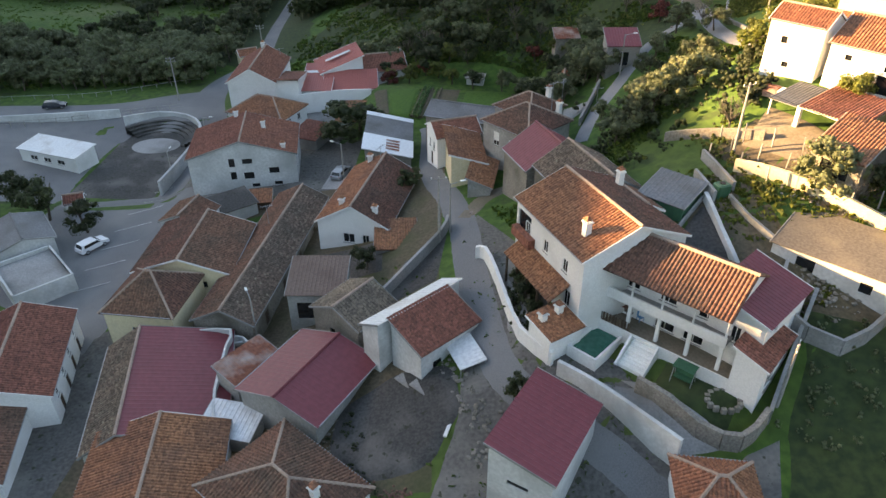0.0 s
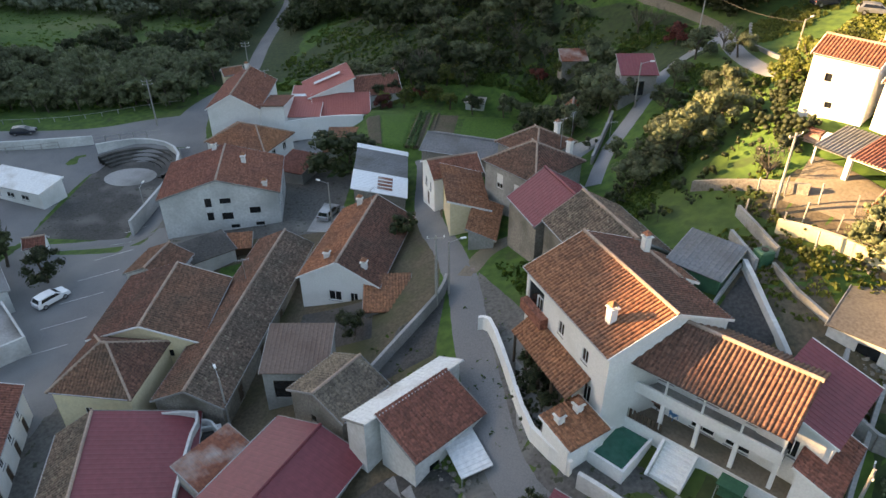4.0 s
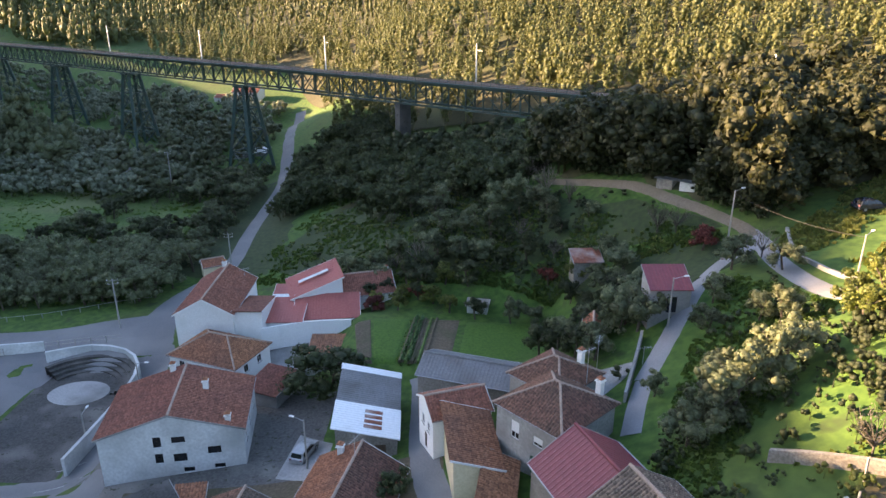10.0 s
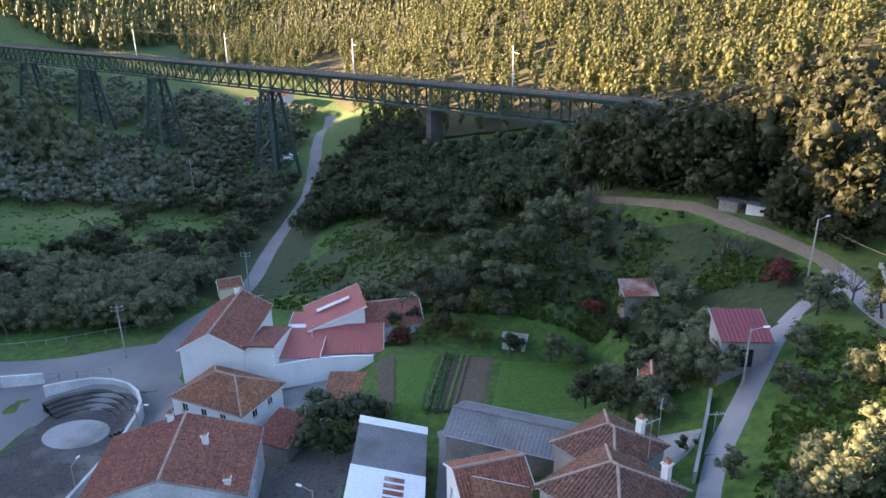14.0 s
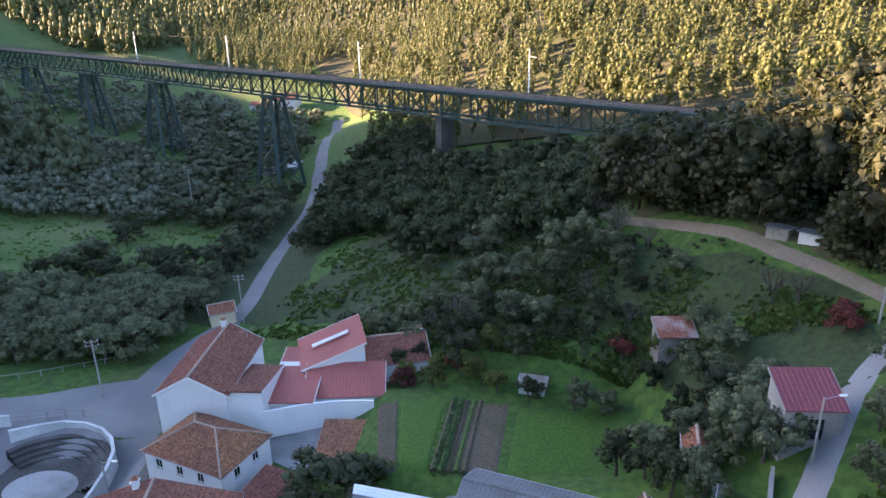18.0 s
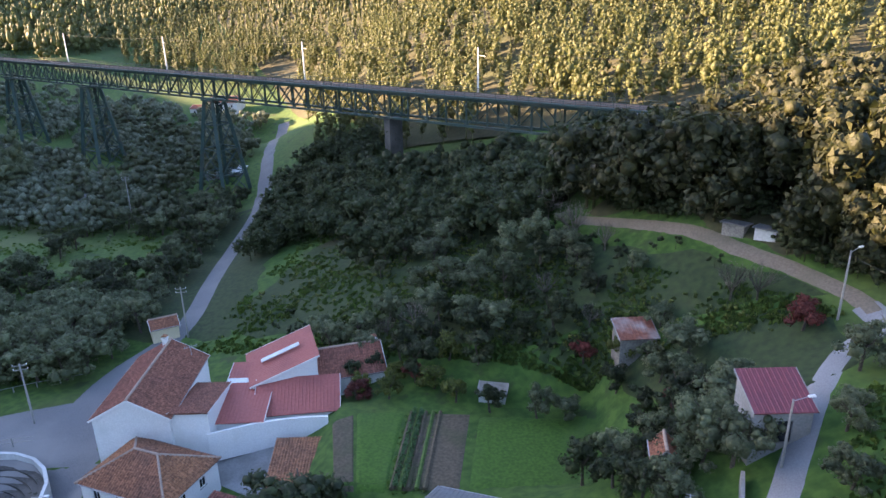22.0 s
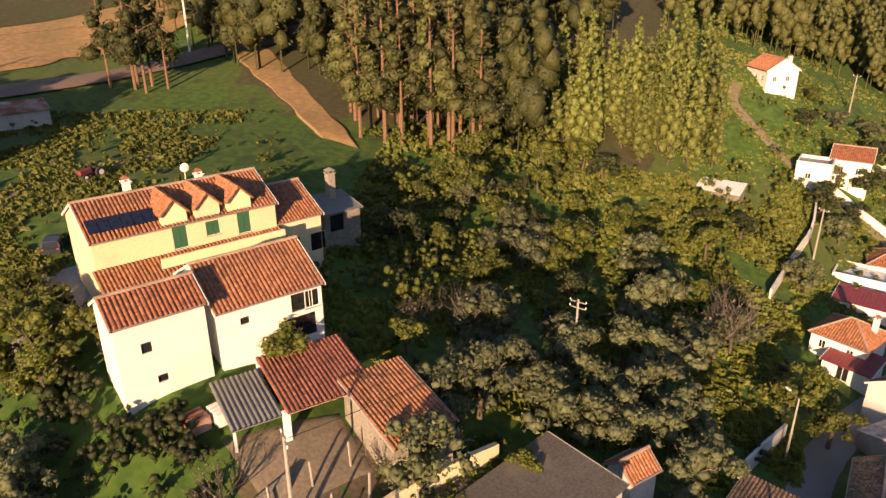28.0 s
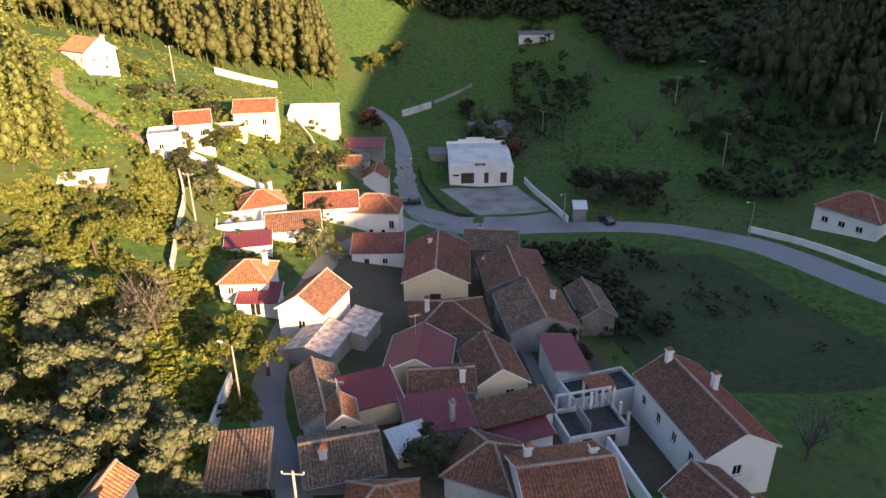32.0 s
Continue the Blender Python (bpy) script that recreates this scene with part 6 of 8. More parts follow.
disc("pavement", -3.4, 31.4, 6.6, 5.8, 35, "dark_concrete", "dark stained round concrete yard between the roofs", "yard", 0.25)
patch("soil", [(-41, 20), (-32.5, 20), (-33.6, 50), (-40, 50)], "alley", "trodden dark cement in the narrow street", "yard", 0.07, 14)
patch("pavement", [(-100, 99), (-46, 108), (-46.5, 119), (-96, 115)], "asphalt", "worn grey asphalt below the road wall", "yard", 0.07, 14)
low_wall("court_wall", [(-96, 109.5), (-80, 112.2), (-66, 115.0)], 2.0, "white_old", "stained white retaining wall below the road", 0.35, 1.2, 3.2)
patch("pavement", [(-7.4, 46.2), (-0.4, 48.4), (0.4, 57.6), (-4.6, 54.6)], "dark_concrete", "dark cracked concrete yard beside the lane", "yard", 0.1)
patch("pavement", [(-17, 54.4), (-6.6, 53.6), (-7.4, 61.2), (-16.4, 61.6)], "dark_concrete", "dark paved forecourt of the orange-roofed house", "yard", 0.1)
patch("pavement", [(-20, 80), (-13.8, 78), (-14, 87), (-19, 90)], "concrete", "pale parking strip beside the barn", "yard", 0.08)
patch("pavement", [(-30, 108.6), (-21, 103), (-17.5, 114), (-31, 115)], "concrete", "grey concrete yard behind the white wall", "yard", 0.1)
patch("pavement", [(6.4, 46.4), (11.4, 36), (9.8, 34.8), (6.2, 38.6)], "concrete", "pale paved terrace of the white house", "terrace", 0.16)
patch("pavement", [(12.4, 33.0), (17.2, 31.6), (23.4, 26.4), (18.8, 25.6)], "concrete", "worn concrete forecourt between the walls", "yard", 0.1)
patch("lawn", [(19.4, 34.2), (24.8, 30), (23.2, 27.4), (17.4, 31)], "shade_toned_grass", "dark green lawn inside the stone wall", "lawn", 0.16)
patch("lawn", [(-11.2, 101), (-8.1, 101), (-6.9, 115.8), (-13.2, 115.8)], "lawn", "bright green lawn in the kitchen garden", "lawn", 0.1)
patch("lawn", [(-0.4, 101), (11.6, 101.6), (15.0, 114.2), (1.1, 114.8)], "lawn", "bright green lawn beside the vegetable rows", "lawn", 0.1)
patch("soil", [(-8.1, 101), (-0.4, 101), (1.1, 115.4), (-6.9, 115.8)], "soil", "brown tilled soil of the vegetable plot", "plot", 0.07)
patch("soil", [(-13.4, 101), (-11.2, 101), (-13.2, 115.6), (-15.8, 114)], "soil", "brown tilled strip beside the lawn", "plot", 0.07)
patch("field", [(88, 138), (146, 106), (235, 175), (112, 222)], "field", "dry orange-brown field on the hill", "field", 0.5, 40, wob=1.5)
patch("field", [(139, 104), (97, 71), (96.3, 65.3), (135, 91)], "field", "bare dry earth strip beside the pines", "field", 0.3, 26, wob=0.5)
ribbon("track", [(7.7, 191.7), (12.1, 187), (17, 172), (18.3, 166.5), (23.5, 158.4)], 3.0, "dirt", "pale earth track under the viaduct", "road", 0.3)
patch("field", [(-150, 186), (-78, 180), (-80, 214), (-160, 222)], "meadow", "pale green meadow in the valley", "field", 0.2)
patch("field", [(-145, 130), (-100, 128), (-96, 176), (-150, 180)], "meadow", "green meadow beside the olive trees", "field", 0.2)
# the valley's shade is put into this meadow's colour
patch("field", [(76, -53), (28, -20), (2, -50), (44, -72)], "shade_toned_grass", "meadow below the village coloured dark for shade", "field", 0.12)
for k in range(5):
    x = -7.6 + k * 0.85
    bm = bmesh.new()
    cyl(bm, (x, 101.6, 8.05), (x + 1.3, 115.2, 8.05), 0.24, seg=6)
    tagged(obj("planting_ridge", bm, ("soil", "meadow")[k % 2]), "raised brown ridge of tilled soil", "plot", "vegetable rows")
# pool, steps and little tiled roof
pool = thing("pool", pose(14.0, 36.2, 14.5, 0, 0, 49), "small pool of green water with a pale rim", "pool")
part("basin", boxed(-2.2, -1.25, -2.2, 2.2, 1.25, 0.0), "concrete", pool)
part("water", boxed(-2.2, -1.25, 0.004, 2.2, 1.25, 0.05), "water", pool)
for a in ((-2.4, -1.45, 2.4, -1.25), (-2.4, 1.25, 2.4, 1.45), (-2.4, -1.25, -2.2, 1.25), (2.2, -1.25, 2.4, 1.25)):
    part("rim", boxed(a[0], a[1], -1.5, a[2], a[3], 0.45), "white", pool)
stair = thing("stairs", pose(21.42, 38.7, 15.6, 0, 0, -38.8), "wide white stone steps up to the terrace", "stairs", kind="structure")
for k in range(9):
    part("step", boxed(-1.7, -7.05 + k * 0.26, -3.2, 0.5, -4.7, -1.6 + k * 0.175), "white", stair)
for x in (-1.95, 0.52):
    bm = bmesh.new()
    beam(bm, (x + 0.1, -7.1, -2.0), (x + 0.1, -4.7, -0.35), 0.2, 1.2)
    part("side_wall", bm, "white", stair)
house("little tiled roof with two chimneys over the white wall", 10.3, 36.4, 35, 3.6, 2.8, 14.0, 16.4, 16.9, "shed", "tile_orange", "white", chims=[(-1.0, 0.6, 0.6), (0.9, 0.7, 0.6)])
slope(WH, (-4.4, -7.3, 3.0), (4.2, -7.3, 3.0), (-4.4, -5.2, 4.3), (4.2, -5.2, 4.3), "tile_orange", "tile", "porch_roof")
for k in range(5):
    part("porch_post", boxed(-4.2 + k * 2.0, -7.1, -1, -4.02 + k * 2.0, -6.92, 3.0), "wood", WH)
part("balcony", boxed(-5.6, -5.9, 4.2, -2.2, -5.2, 5.2), "tile_red", WH, "dark red balcony front")
part("gallery_parapet", boxed(-5.6, -4.4, 2.45, 5.6, -4.22, 3.45), "white", GAL)
part("gallery_floor", boxed(-5.6, -4.22, 2.4, 5.6, -2.56, 2.6), "concrete", GAL)
for k in range(5):
    part("gallery_column", boxed(-5.55 + k * 2.7, -4.36, -0.1, -5.25 + k * 2.7, -4.06, 2.4), "white", GAL)
    part("gallery_post", boxed(-5.5 + k * 2.72, -4.36, 3.45, -5.36 + k * 2.72, -4.22, 5.45), "white", GAL)
patio = thing("terrace", pose(21.42, 38.7, 15.6, 0, 0, -38.8), "pale beige tiled terrace below the gallery", "terrace", kind="structure")
part("slab", boxed(-6.6, -4.7, -3.6, 7.6, -2.62, -0.02), "dirt", patio)
part("edge", boxed(-6.6, -4.8, -3.6, 7.6, -4.705, 0.03), "white", patio)
for k in range(10):
    part("fence_slat", boxed(-5.2 + k * 0.3, -4.68, 0.0, -5.02 + k * 0.3, -4.62, 0.9), "wood", patio)
def garden_chair(x, y, ang, material, label):
    e = thing("garden_chair", pose(x, y, 15.6, 0, 0, ang), label, "chair", "terrace chairs")
    part("seat", boxed(-0.25, -0.25, 0.4, 0.25, 0.25, 0.45), material, e)
    part("backrest", boxed(-0.25, 0.22, 0.45, 0.25, 0.27, 0.9), material, e)
    for sx in (-0.22, 0.22):
        for sy in (-0.22, 0.22):
            part("leg", boxed(sx - 0.025, sy - 0.025, 0, sx + 0.025, sy + 0.025, 0.4), material, e)
garden_chair(18.0, 38.1, 20, "blue", "blue plastic garden chair on the terrace")
garden_chair(17.2, 38.7, -60, "wood", "dark garden chair on the terrace")
tbl = thing("garden_table", pose(16.8, 39.4, 15.6, 0, 0, -38), "reddish brown table on the shaded terrace", "table")
part("tabletop", boxed(-0.8, -0.45, 0.7, 0.8, 0.45, 0.75), "rust", tbl)
for sx in (-0.7, 0.7):
    for sy in (-0.35, 0.35):
        part("leg", boxed(sx - 0.03, sy - 0.03, 0, sx + 0.03, sy + 0.03, 0.7), "wood", tbl)
swing = thing("swing_seat", pose(20.4, 31.8, ground_z(20.4, 31.8), 0, 0, -38), "dark green garden swing seat with a canopy", "swing seat")
part("canopy", boxed(-0.9, -0.6, 1.7, 0.9, 0.6, 1.78), "green", swing)
part("seat", boxed(-0.75, -0.3, 0.45, 0.75, 0.3, 0.55), "green", swing)
part("backrest", boxed(-0.75, 0.28, 0.55, 0.75, 0.34, 1.1), "green", swing)
for sx in (-0.85, 0.85):
    part("post", beam(bmesh.new(), (sx, -0.55, 0), (sx, 0, 1.72), 0.06), "metal", swing)
    part("post", beam(bmesh.new(), (sx, 0.55, 0), (sx, 0, 1.72), 0.06), "metal", swing)
canopy = thing("canopy", pose(2.4, 37.0, 10.4, 0, 0, -66), "white sheet canopy on thin posts", "canopy")
slope(canopy, (-2.2, -1.3, 2.1), (2.2, -1.3, 2.1), (-2.2, 1.3, 2.5), (2.2, 1.3, 2.5), "sheet_white", "sheet")
for x in (-2.1, 2.1):
    for y in (-1.2, 1.2):
        part("post", boxed(x - 0.05, y - 0.05, -1.5, x + 0.05, y + 0.05, 2.1 + (y > 0) * 0.35), "metal", canopy)
house("small stone shed with a dark red roof beside the lane", 24.8, 93.4, 2, 4.7, 3.6, 19.8, 23.7, 25.0, "shed", "sheet_red", "concrete", "sheet", wins=[(0, 2.6, 0.9, 1.2, 2.0, "hole")])
house("tiny brick tool shed with an orange tile roof", 17.0, 94.9, 80, 2.6, 2.0, 14.8, 17.6, 18.4, tiles="tile_orange", wall="stone")
house("small garden shelter of pale blocks", 3.4, 117.6, -11, 3.2, 1.6, 8.4, 9.5, 9.8, "shed", "stone", "white_old", "flat", wins=[(0, 1.6, 0.1, 1.3, 0.8, "hole")])
house("low white container shed beside the earth road", 35.6, 122.0, 138, 2.4, 1.9, 26.9, 28.2, 28.4, "shed", "sheet_grey", "white_old", "sheet")
house("small stone hut beside the earth road", 32.8, 124.4, 138, 2.6, 1.9, 26.9, 28.1, 28.3, "shed", "sheet_grey", "stone", "sheet")
house("rust-roofed hut among the trees", 19.6, 116.5, 5, 4.2, 3.0, 15.6, 17.8, 18.6, "shed", "rust", "stone", "sheet")
house("small orange-roofed hut by the meadow road", -49.6, 147.5, 30, 4.2, 3.2, 1.8, 4.0, 5.0, tiles="tile_orange", wall="cream")
house("open lean-to with patched rusty sheets", -18.4, 38.6, 55, 5.4, 3.0, 6.4, 8.8, 9.4, "shed", "rust", "grey_render", "sheet")
house("low lean-to with a white sheet roof", -18.6, 32.6, -10, 5.0, 3.2, 5.0, 7.2, 7.6, "shed", "sheet_white", "grey_render", "sheet")
house("small house with an orange tile roof above the street", 20.6, 21.6, -5, 5.4, 5.4, 10.4, 13.6, 15.2, "hip", "tile_orange", "white")
house("grey shed with a corrugated roof behind the white house", 22.6, 50.6, -40, 4.6, 4.2, 19.0, 21.8, 22.6, "shed", "sheet_grey", "green", "sheet")
house("little tiled henhouse in the yard", -27.6, 76.6, 10, 3.0, 2.2, 4.4, 5.6, 6.2, "shed", "tile_orange", "wood")
house("dark flat-roofed shed in the yard", -31.0, 74.2, 40, 5.6, 4.0, 3.8, 6.2, 6.8, "shed", "dark_concrete", "white_old", "flat")

# roof terrace parapets, terrace walls and small clutter of the western village
low_wall("parapet", [(-25.8, 44.6), (-22.3, 44.9), (-22.0, 42.4)], 1.0, "white_old", "white roof-terrace parapet beside the purple roof", 0.25, 1.2, 7.7)
low_wall("parapet", [(-22.0, 42.4), (-21.2, 36.1), (-20.1, 32.3)], 1.0, "white_old", "white roof-edge parapet beside the purple roof", 0.25, 1.6, 7.7)
low_wall("parapet", [(-22.0, 44.7), (-21.0, 44.6), (-19.2, 42.6)], 1.0, "white_old", "low white stepped parapet of a roof terrace", 0.2, 1.6, 6.9)
house("old roof terrace block with grey mossy slab", -20.6, 41.6, -76, 6.0, 2.2, 4.4, 5.9, 6.3, "flat", "dark_concrete", "white_old")
patch("soil", [(-3, 19), (24, 16), (15, 31), (3.4, 38)], "alley", "trodden grey earth beside the lane", "yard", 0.03, 16)
patch("pavement", [(15, 33), (20.4, 27.6), (24, 26.2), (18.6, 32.4)], "concrete", "grey concrete drive below the steps", "drive", 0.1, 10)
patch("pavement", [(10, 22), (16, 24.4), (21, 18), (14, 14)], "asphalt", "blue-grey asphalt yard below the wall", "yard", 0.11, 8)
patch("soil", [(25.5, 22), (40, 14), (47, 33), (31, 38.5)], "shade_toned_grass", "dark overgrown vegetable plot", "plot", 0.05, 16, wob=0.5)
patch("soil", [(19, 22), (26, 20), (27.5, 28), (24.5, 26.4)], "alley", "grey trodden earth below the stone wall", "yard", 0.05, 10)
patch("pavement", [(14.9, 81.3), (18.6, 83.8), (20.0, 86.2), (16, 87.6)], "concrete", "pale paved terrace behind the grey house", "terrace", 0.3, 8)
low_wall("garden_wall", [(27.1, 57.0), (28, 52.1), (28.4, 50.4)], 1.1, "concrete", "pale sunlit wall beside the water tank")
low_wall("garden_wall", [(29.3, 53.6), (33.4, 50.4), (37, 47.6), (41.6, 44)], 1.3, "cream", "pale rubble terrace wall in the sun", 0.4)
low_wall("garden_wall", [(27.8, 49.4), (28.8, 46.4), (30.6, 43.4)], 0.6, "grey_render", "grey curved terrace wall on the slope")
patch("soil", [(22, 53), (24, 42), (33, 37), (31, 56)], "soil", "dark bare earth of the terraced garden", "garden", 0.02, 14)
low_wall("garden_wall", [(42.9, 104.4), (40.9, 97.5), (41.2, 93.1), (42.0, 88.6), (43.4, 86.3)], 0.45, "concrete", "pale stone kerb wall along the earth road", 0.4)
for k in range(16):
    x, y = [(27.4, 56.2), (29.6, 53.2), (31.4, 50.4), (33.6, 48.8), (36.9, 47.8), (40.6, 46.9), (29.6, 56.4), (31.6, 54.0), (33.6, 52.0), (36.0, 50.6), (38.6, 49.4), (31.2, 57.6), (33.4, 55.6), (35.6, 53.6), (29.2, 58.6), (37.8, 52.0)][k]
    e = thing("vine_post", pose(x, y, ground_z(x, y), 0, 0, k * 37), "leaning grey wooden vine post on the terrace", "post", "vine posts")
    part("post", beam(bmesh.new(), (0, 0, -0.3), (0.1, 0.06, 2.1), 0.12), "pole", e)
def rubble(label, pts, wide, count, seed, low, high, material="stone"):
    """Loose stones and broken bits strewn along a line."""
    rng = random.Random(seed)
    line = smooth_line([(*q, 0) for q in pts], 0.5)
    V, F = [], []
    for _ in range(count):
        q = rng.choice(line)
        x, y, r = q[0] + rng.gauss(0, wide), q[1] + rng.gauss(0, wide), rng.uniform(low, high)
        add_cores(rng, V, F, [((x, y, ground_z(x, y) + r * 0.4), r, 0.6)], 1.0)
    me = bpy.data.meshes.new("rubble")
    me.from_pydata(V, [], F)
    me.materials.append(M[material])
    return tagged(new("rubble", me), label, "rubble", kind="stuff")


def antenna(x, y, z, ang):
    e = thing("tv_antenna", pose(x, y, z, 0, 0, ang), "thin metal television antenna on the roof", "antenna", "antennas")
    part("mast", cyl(bmesh.new(), (0, 0, -1.5), (0, 0, 2.4), 0.035, seg=6), "metal", e)
    b = part("boom", cyl(bmesh.new(), (-0.8, 0, 2.1), (0.8, 0, 2.3), 0.03, seg=5), "metal", e)
    for k in range(6):
        part("element", cyl(bmesh.new(), (-0.7 + k * 0.28, -0.35, 2.12 + k * 0.035), (-0.7 + k * 0.28, 0.35, 2.12 + k * 0.035), 0.015, seg=4), "metal", b)
for q in ((13.6, 79.6, 20.0, 30), (15.6, 84.6, 18.6, 70), (-22.8, 64.0, 9.4, 10), (-9.4, 74.0, 13.0, 60), (45.6, 11.6, 14.0, 40), (20.6, 85.0, 17.4, 0), (-35.0, 123, 10.6, 20), (50.4, -3.4, 13.0, 75)):
    antenna(*q)
def plank(x, y, ang, L, w, material, label):
    e = tagged(obj("slab", boxed(-L / 2, -w / 2, 0, L / 2, w / 2, 0.14, bevel=0.02), material), label, "slab", "loose slabs")
    e.matrix_world = pose(x, y, ground_z(x, y) + 0.1, 0, 0, ang)
rubble("broken stones and earth between the yard and the lane", [(-2.4, 38), (0.6, 35.2), (3.2, 31.6), (4.4, 27)], 0.7, 150, 81, 0.06, 0.28)
rubble("loose stones along the edge of the round yard", [(-9.4, 33.4), (-9.6, 30), (-7.6, 26.6)], 0.5, 70, 82, 0.05, 0.2)
rubble("heap of broken roof tiles", [(-3.4, 24.4), (-2.0, 24.0)], 0.5, 60, 83, 0.08, 0.2, "tile_brown")
rubble("rubble in the ruined yard", [(32, 39), (34.6, 38.4), (36.6, 41)], 1.4, 160, 84, 0.06, 0.3)
rubble("cut branches and stones on the dry terrace", [(33, 50), (37, 47.4), (41, 45.8)], 1.0, 120, 85, 0.06, 0.22)
plank(-2.2, 36.6, -42, 4.6, 0.4, "white", "long white board lying on the yard")
plank(-2.8, 35.4, -42, 2.2, 1.0, "concrete", "pale concrete slab lying on the yard")
plank(-1.4, 34.4, -42, 2.0, 1.1, "concrete", "pale concrete slab lying on the yard")
plank(1.2, 29.7, 75, 1.9, 0.3, "frame", "white board lying on the dark yard")
BW = thing("block_ruin", pose(37.2, 39.6, ground_z(37.2, 39.6), 0, 0, 5), "unfinished grey block pens in the ruined yard", "ruin")
part("rear_wall", boxed(-2.6, 1.0, -0.5, 2.6, 1.2, 2.1), "concrete", BW)
for k in range(5):
    part("divider", boxed(-2.5 + k * 1.2, -0.4, -0.5, -2.3 + k * 1.2, 0.996, 1.7), "concrete", BW)
part("top_slab", boxed(-2.7, -0.5, 1.704, 2.7, 0.9, 1.86), "concrete", BW)
tr = thing("tractor", pose(72.2, 91.7, ground_z(72.2, 91.7) + 0.05, 0, 0, 160), "small red farm tractor on the hillside", "tractor")
part("bonnet", boxed(0.1, -0.35, 0.7, 1.7, 0.35, 1.25, bevel=0.08), "sheet_red", tr)
part("chassis", boxed(-1.1, -0.25, 0.5, 1.6, 0.25, 0.7), "rubber", tr)
part("seat", boxed(-0.8, -0.28, 0.95, -0.35, 0.28, 1.35, bevel=0.05), "rubber", tr)
part("steering_wheel", cyl(bmesh.new(), (-0.1, 0, 1.45), (-0.14, 0, 1.5), 0.2, seg=12), "rubber", tr)
for x, r, w in ((-0.7, 0.65, 0.3), (1.3, 0.42, 0.2)):
    for s in (-1, 1):
        wl = part("wheel", cyl(bmesh.new(), (x, s * 0.5, r), (x, s * (0.5 + w), r), r, seg=16), "rubber", tr)
        part("rim", cyl(bmesh.new(), (x, s * (0.5 + w), r), (x, s * (0.52 + w), r), r * 0.5, seg=12), "frame", wl)


# ---- the railway viaduct ----
B0, B1 = Vector((36.0, 172.2, 34.5)), Vector((-292.7, 389, 34.5))
bx = (B1 - B0).normalized()
blen = (B1 - B0).length
viaduct = thing("viaduct", Matrix.Translation(B0) @ bx.to_track_quat("X", "Z").to_matrix().to_4x4(), "dark green steel lattice railway viaduct on tall trestle piers", "bridge", kind="structure")
for s in (-2.2, 2.2):
    bm = bmesh.new()
    box(bm, 0, s - 0.3, -1.5, blen, s + 0.3, -0.95)
    part("top_chord", bm, "bridge", viaduct)
    bm = bmesh.new()
    box(bm, 4, s - 0.3, -7.0, blen - 4, s + 0.3, -6.5)
    part("bottom_chord", bm, "bridge", viaduct)
n_bay = int(blen / 5.2)
post_me = diag_me = dia2_me = None
for k in range(n_bay + 1):
    x = 4 + k * (blen - 8) / n_bay
    w = (blen - 8) / n_bay
    for s in (-2.2, 2.2):
        if post_me is None:
            bm = bmesh.new()
            beam(bm, (0, 0, -6.6), (0, 0, -1.4), 0.34)
            post_me = bpy.data.meshes.new("post")
            bm.to_mesh(post_me)
            bm = bmesh.new()
            beam(bm, (0, 0, -6.7), (w, 0, -1.4), 0.2)
            diag_me = bpy.data.meshes.new("brace")
            bm.to_mesh(diag_me)
            bm = bmesh.new()
            beam(bm, (0, 0, -1.4), (w, 0, -6.7), 0.2)
            dia2_me = bpy.data.meshes.new("brace")
            bm.to_mesh(dia2_me)
            for me in (post_me, diag_me, dia2_me):
                me.materials.append(M["bridge"])
        for nm, me, on in (("post", post_me, True), ("brace", diag_me, k < n_bay and (k % 2 or x > 62)), ("brace", dia2_me, k < n_bay and (k % 2 == 0 or x > 62))):
            if on:
                ob = new(nm, me)
                ob.parent = viaduct
                ob.location = (x, s, 0)
part("deck", boxed(-8, -3.0, -0.95, blen, 3.0, -0.55), "bridge", viaduct)
part("ballast", boxed(-8, -1.9, -0.546, blen, 1.9, -0.3), "ballast", viaduct)
for s in (-0.75, 0.75):
    part("rail", boxed(-8, s - 0.05, -0.3, blen, s + 0.05, -0.12), "rail", viaduct)
for s in (-2.9, 2.9):
    bm = bmesh.new()
    box(bm, 0, s - 0.04, 0.45, blen, s + 0.04, 0.55)
    box(bm, 0, s - 0.04, 0.0, blen, s + 0.04, 0.06)
    for k in range(int(blen / 2.5)):
        box(bm, k * 2.5, s - 0.04, -0.55, k * 2.5 + 0.08, s + 0.04, 0.5)
    part("railing", bm, "bridge", viaduct)
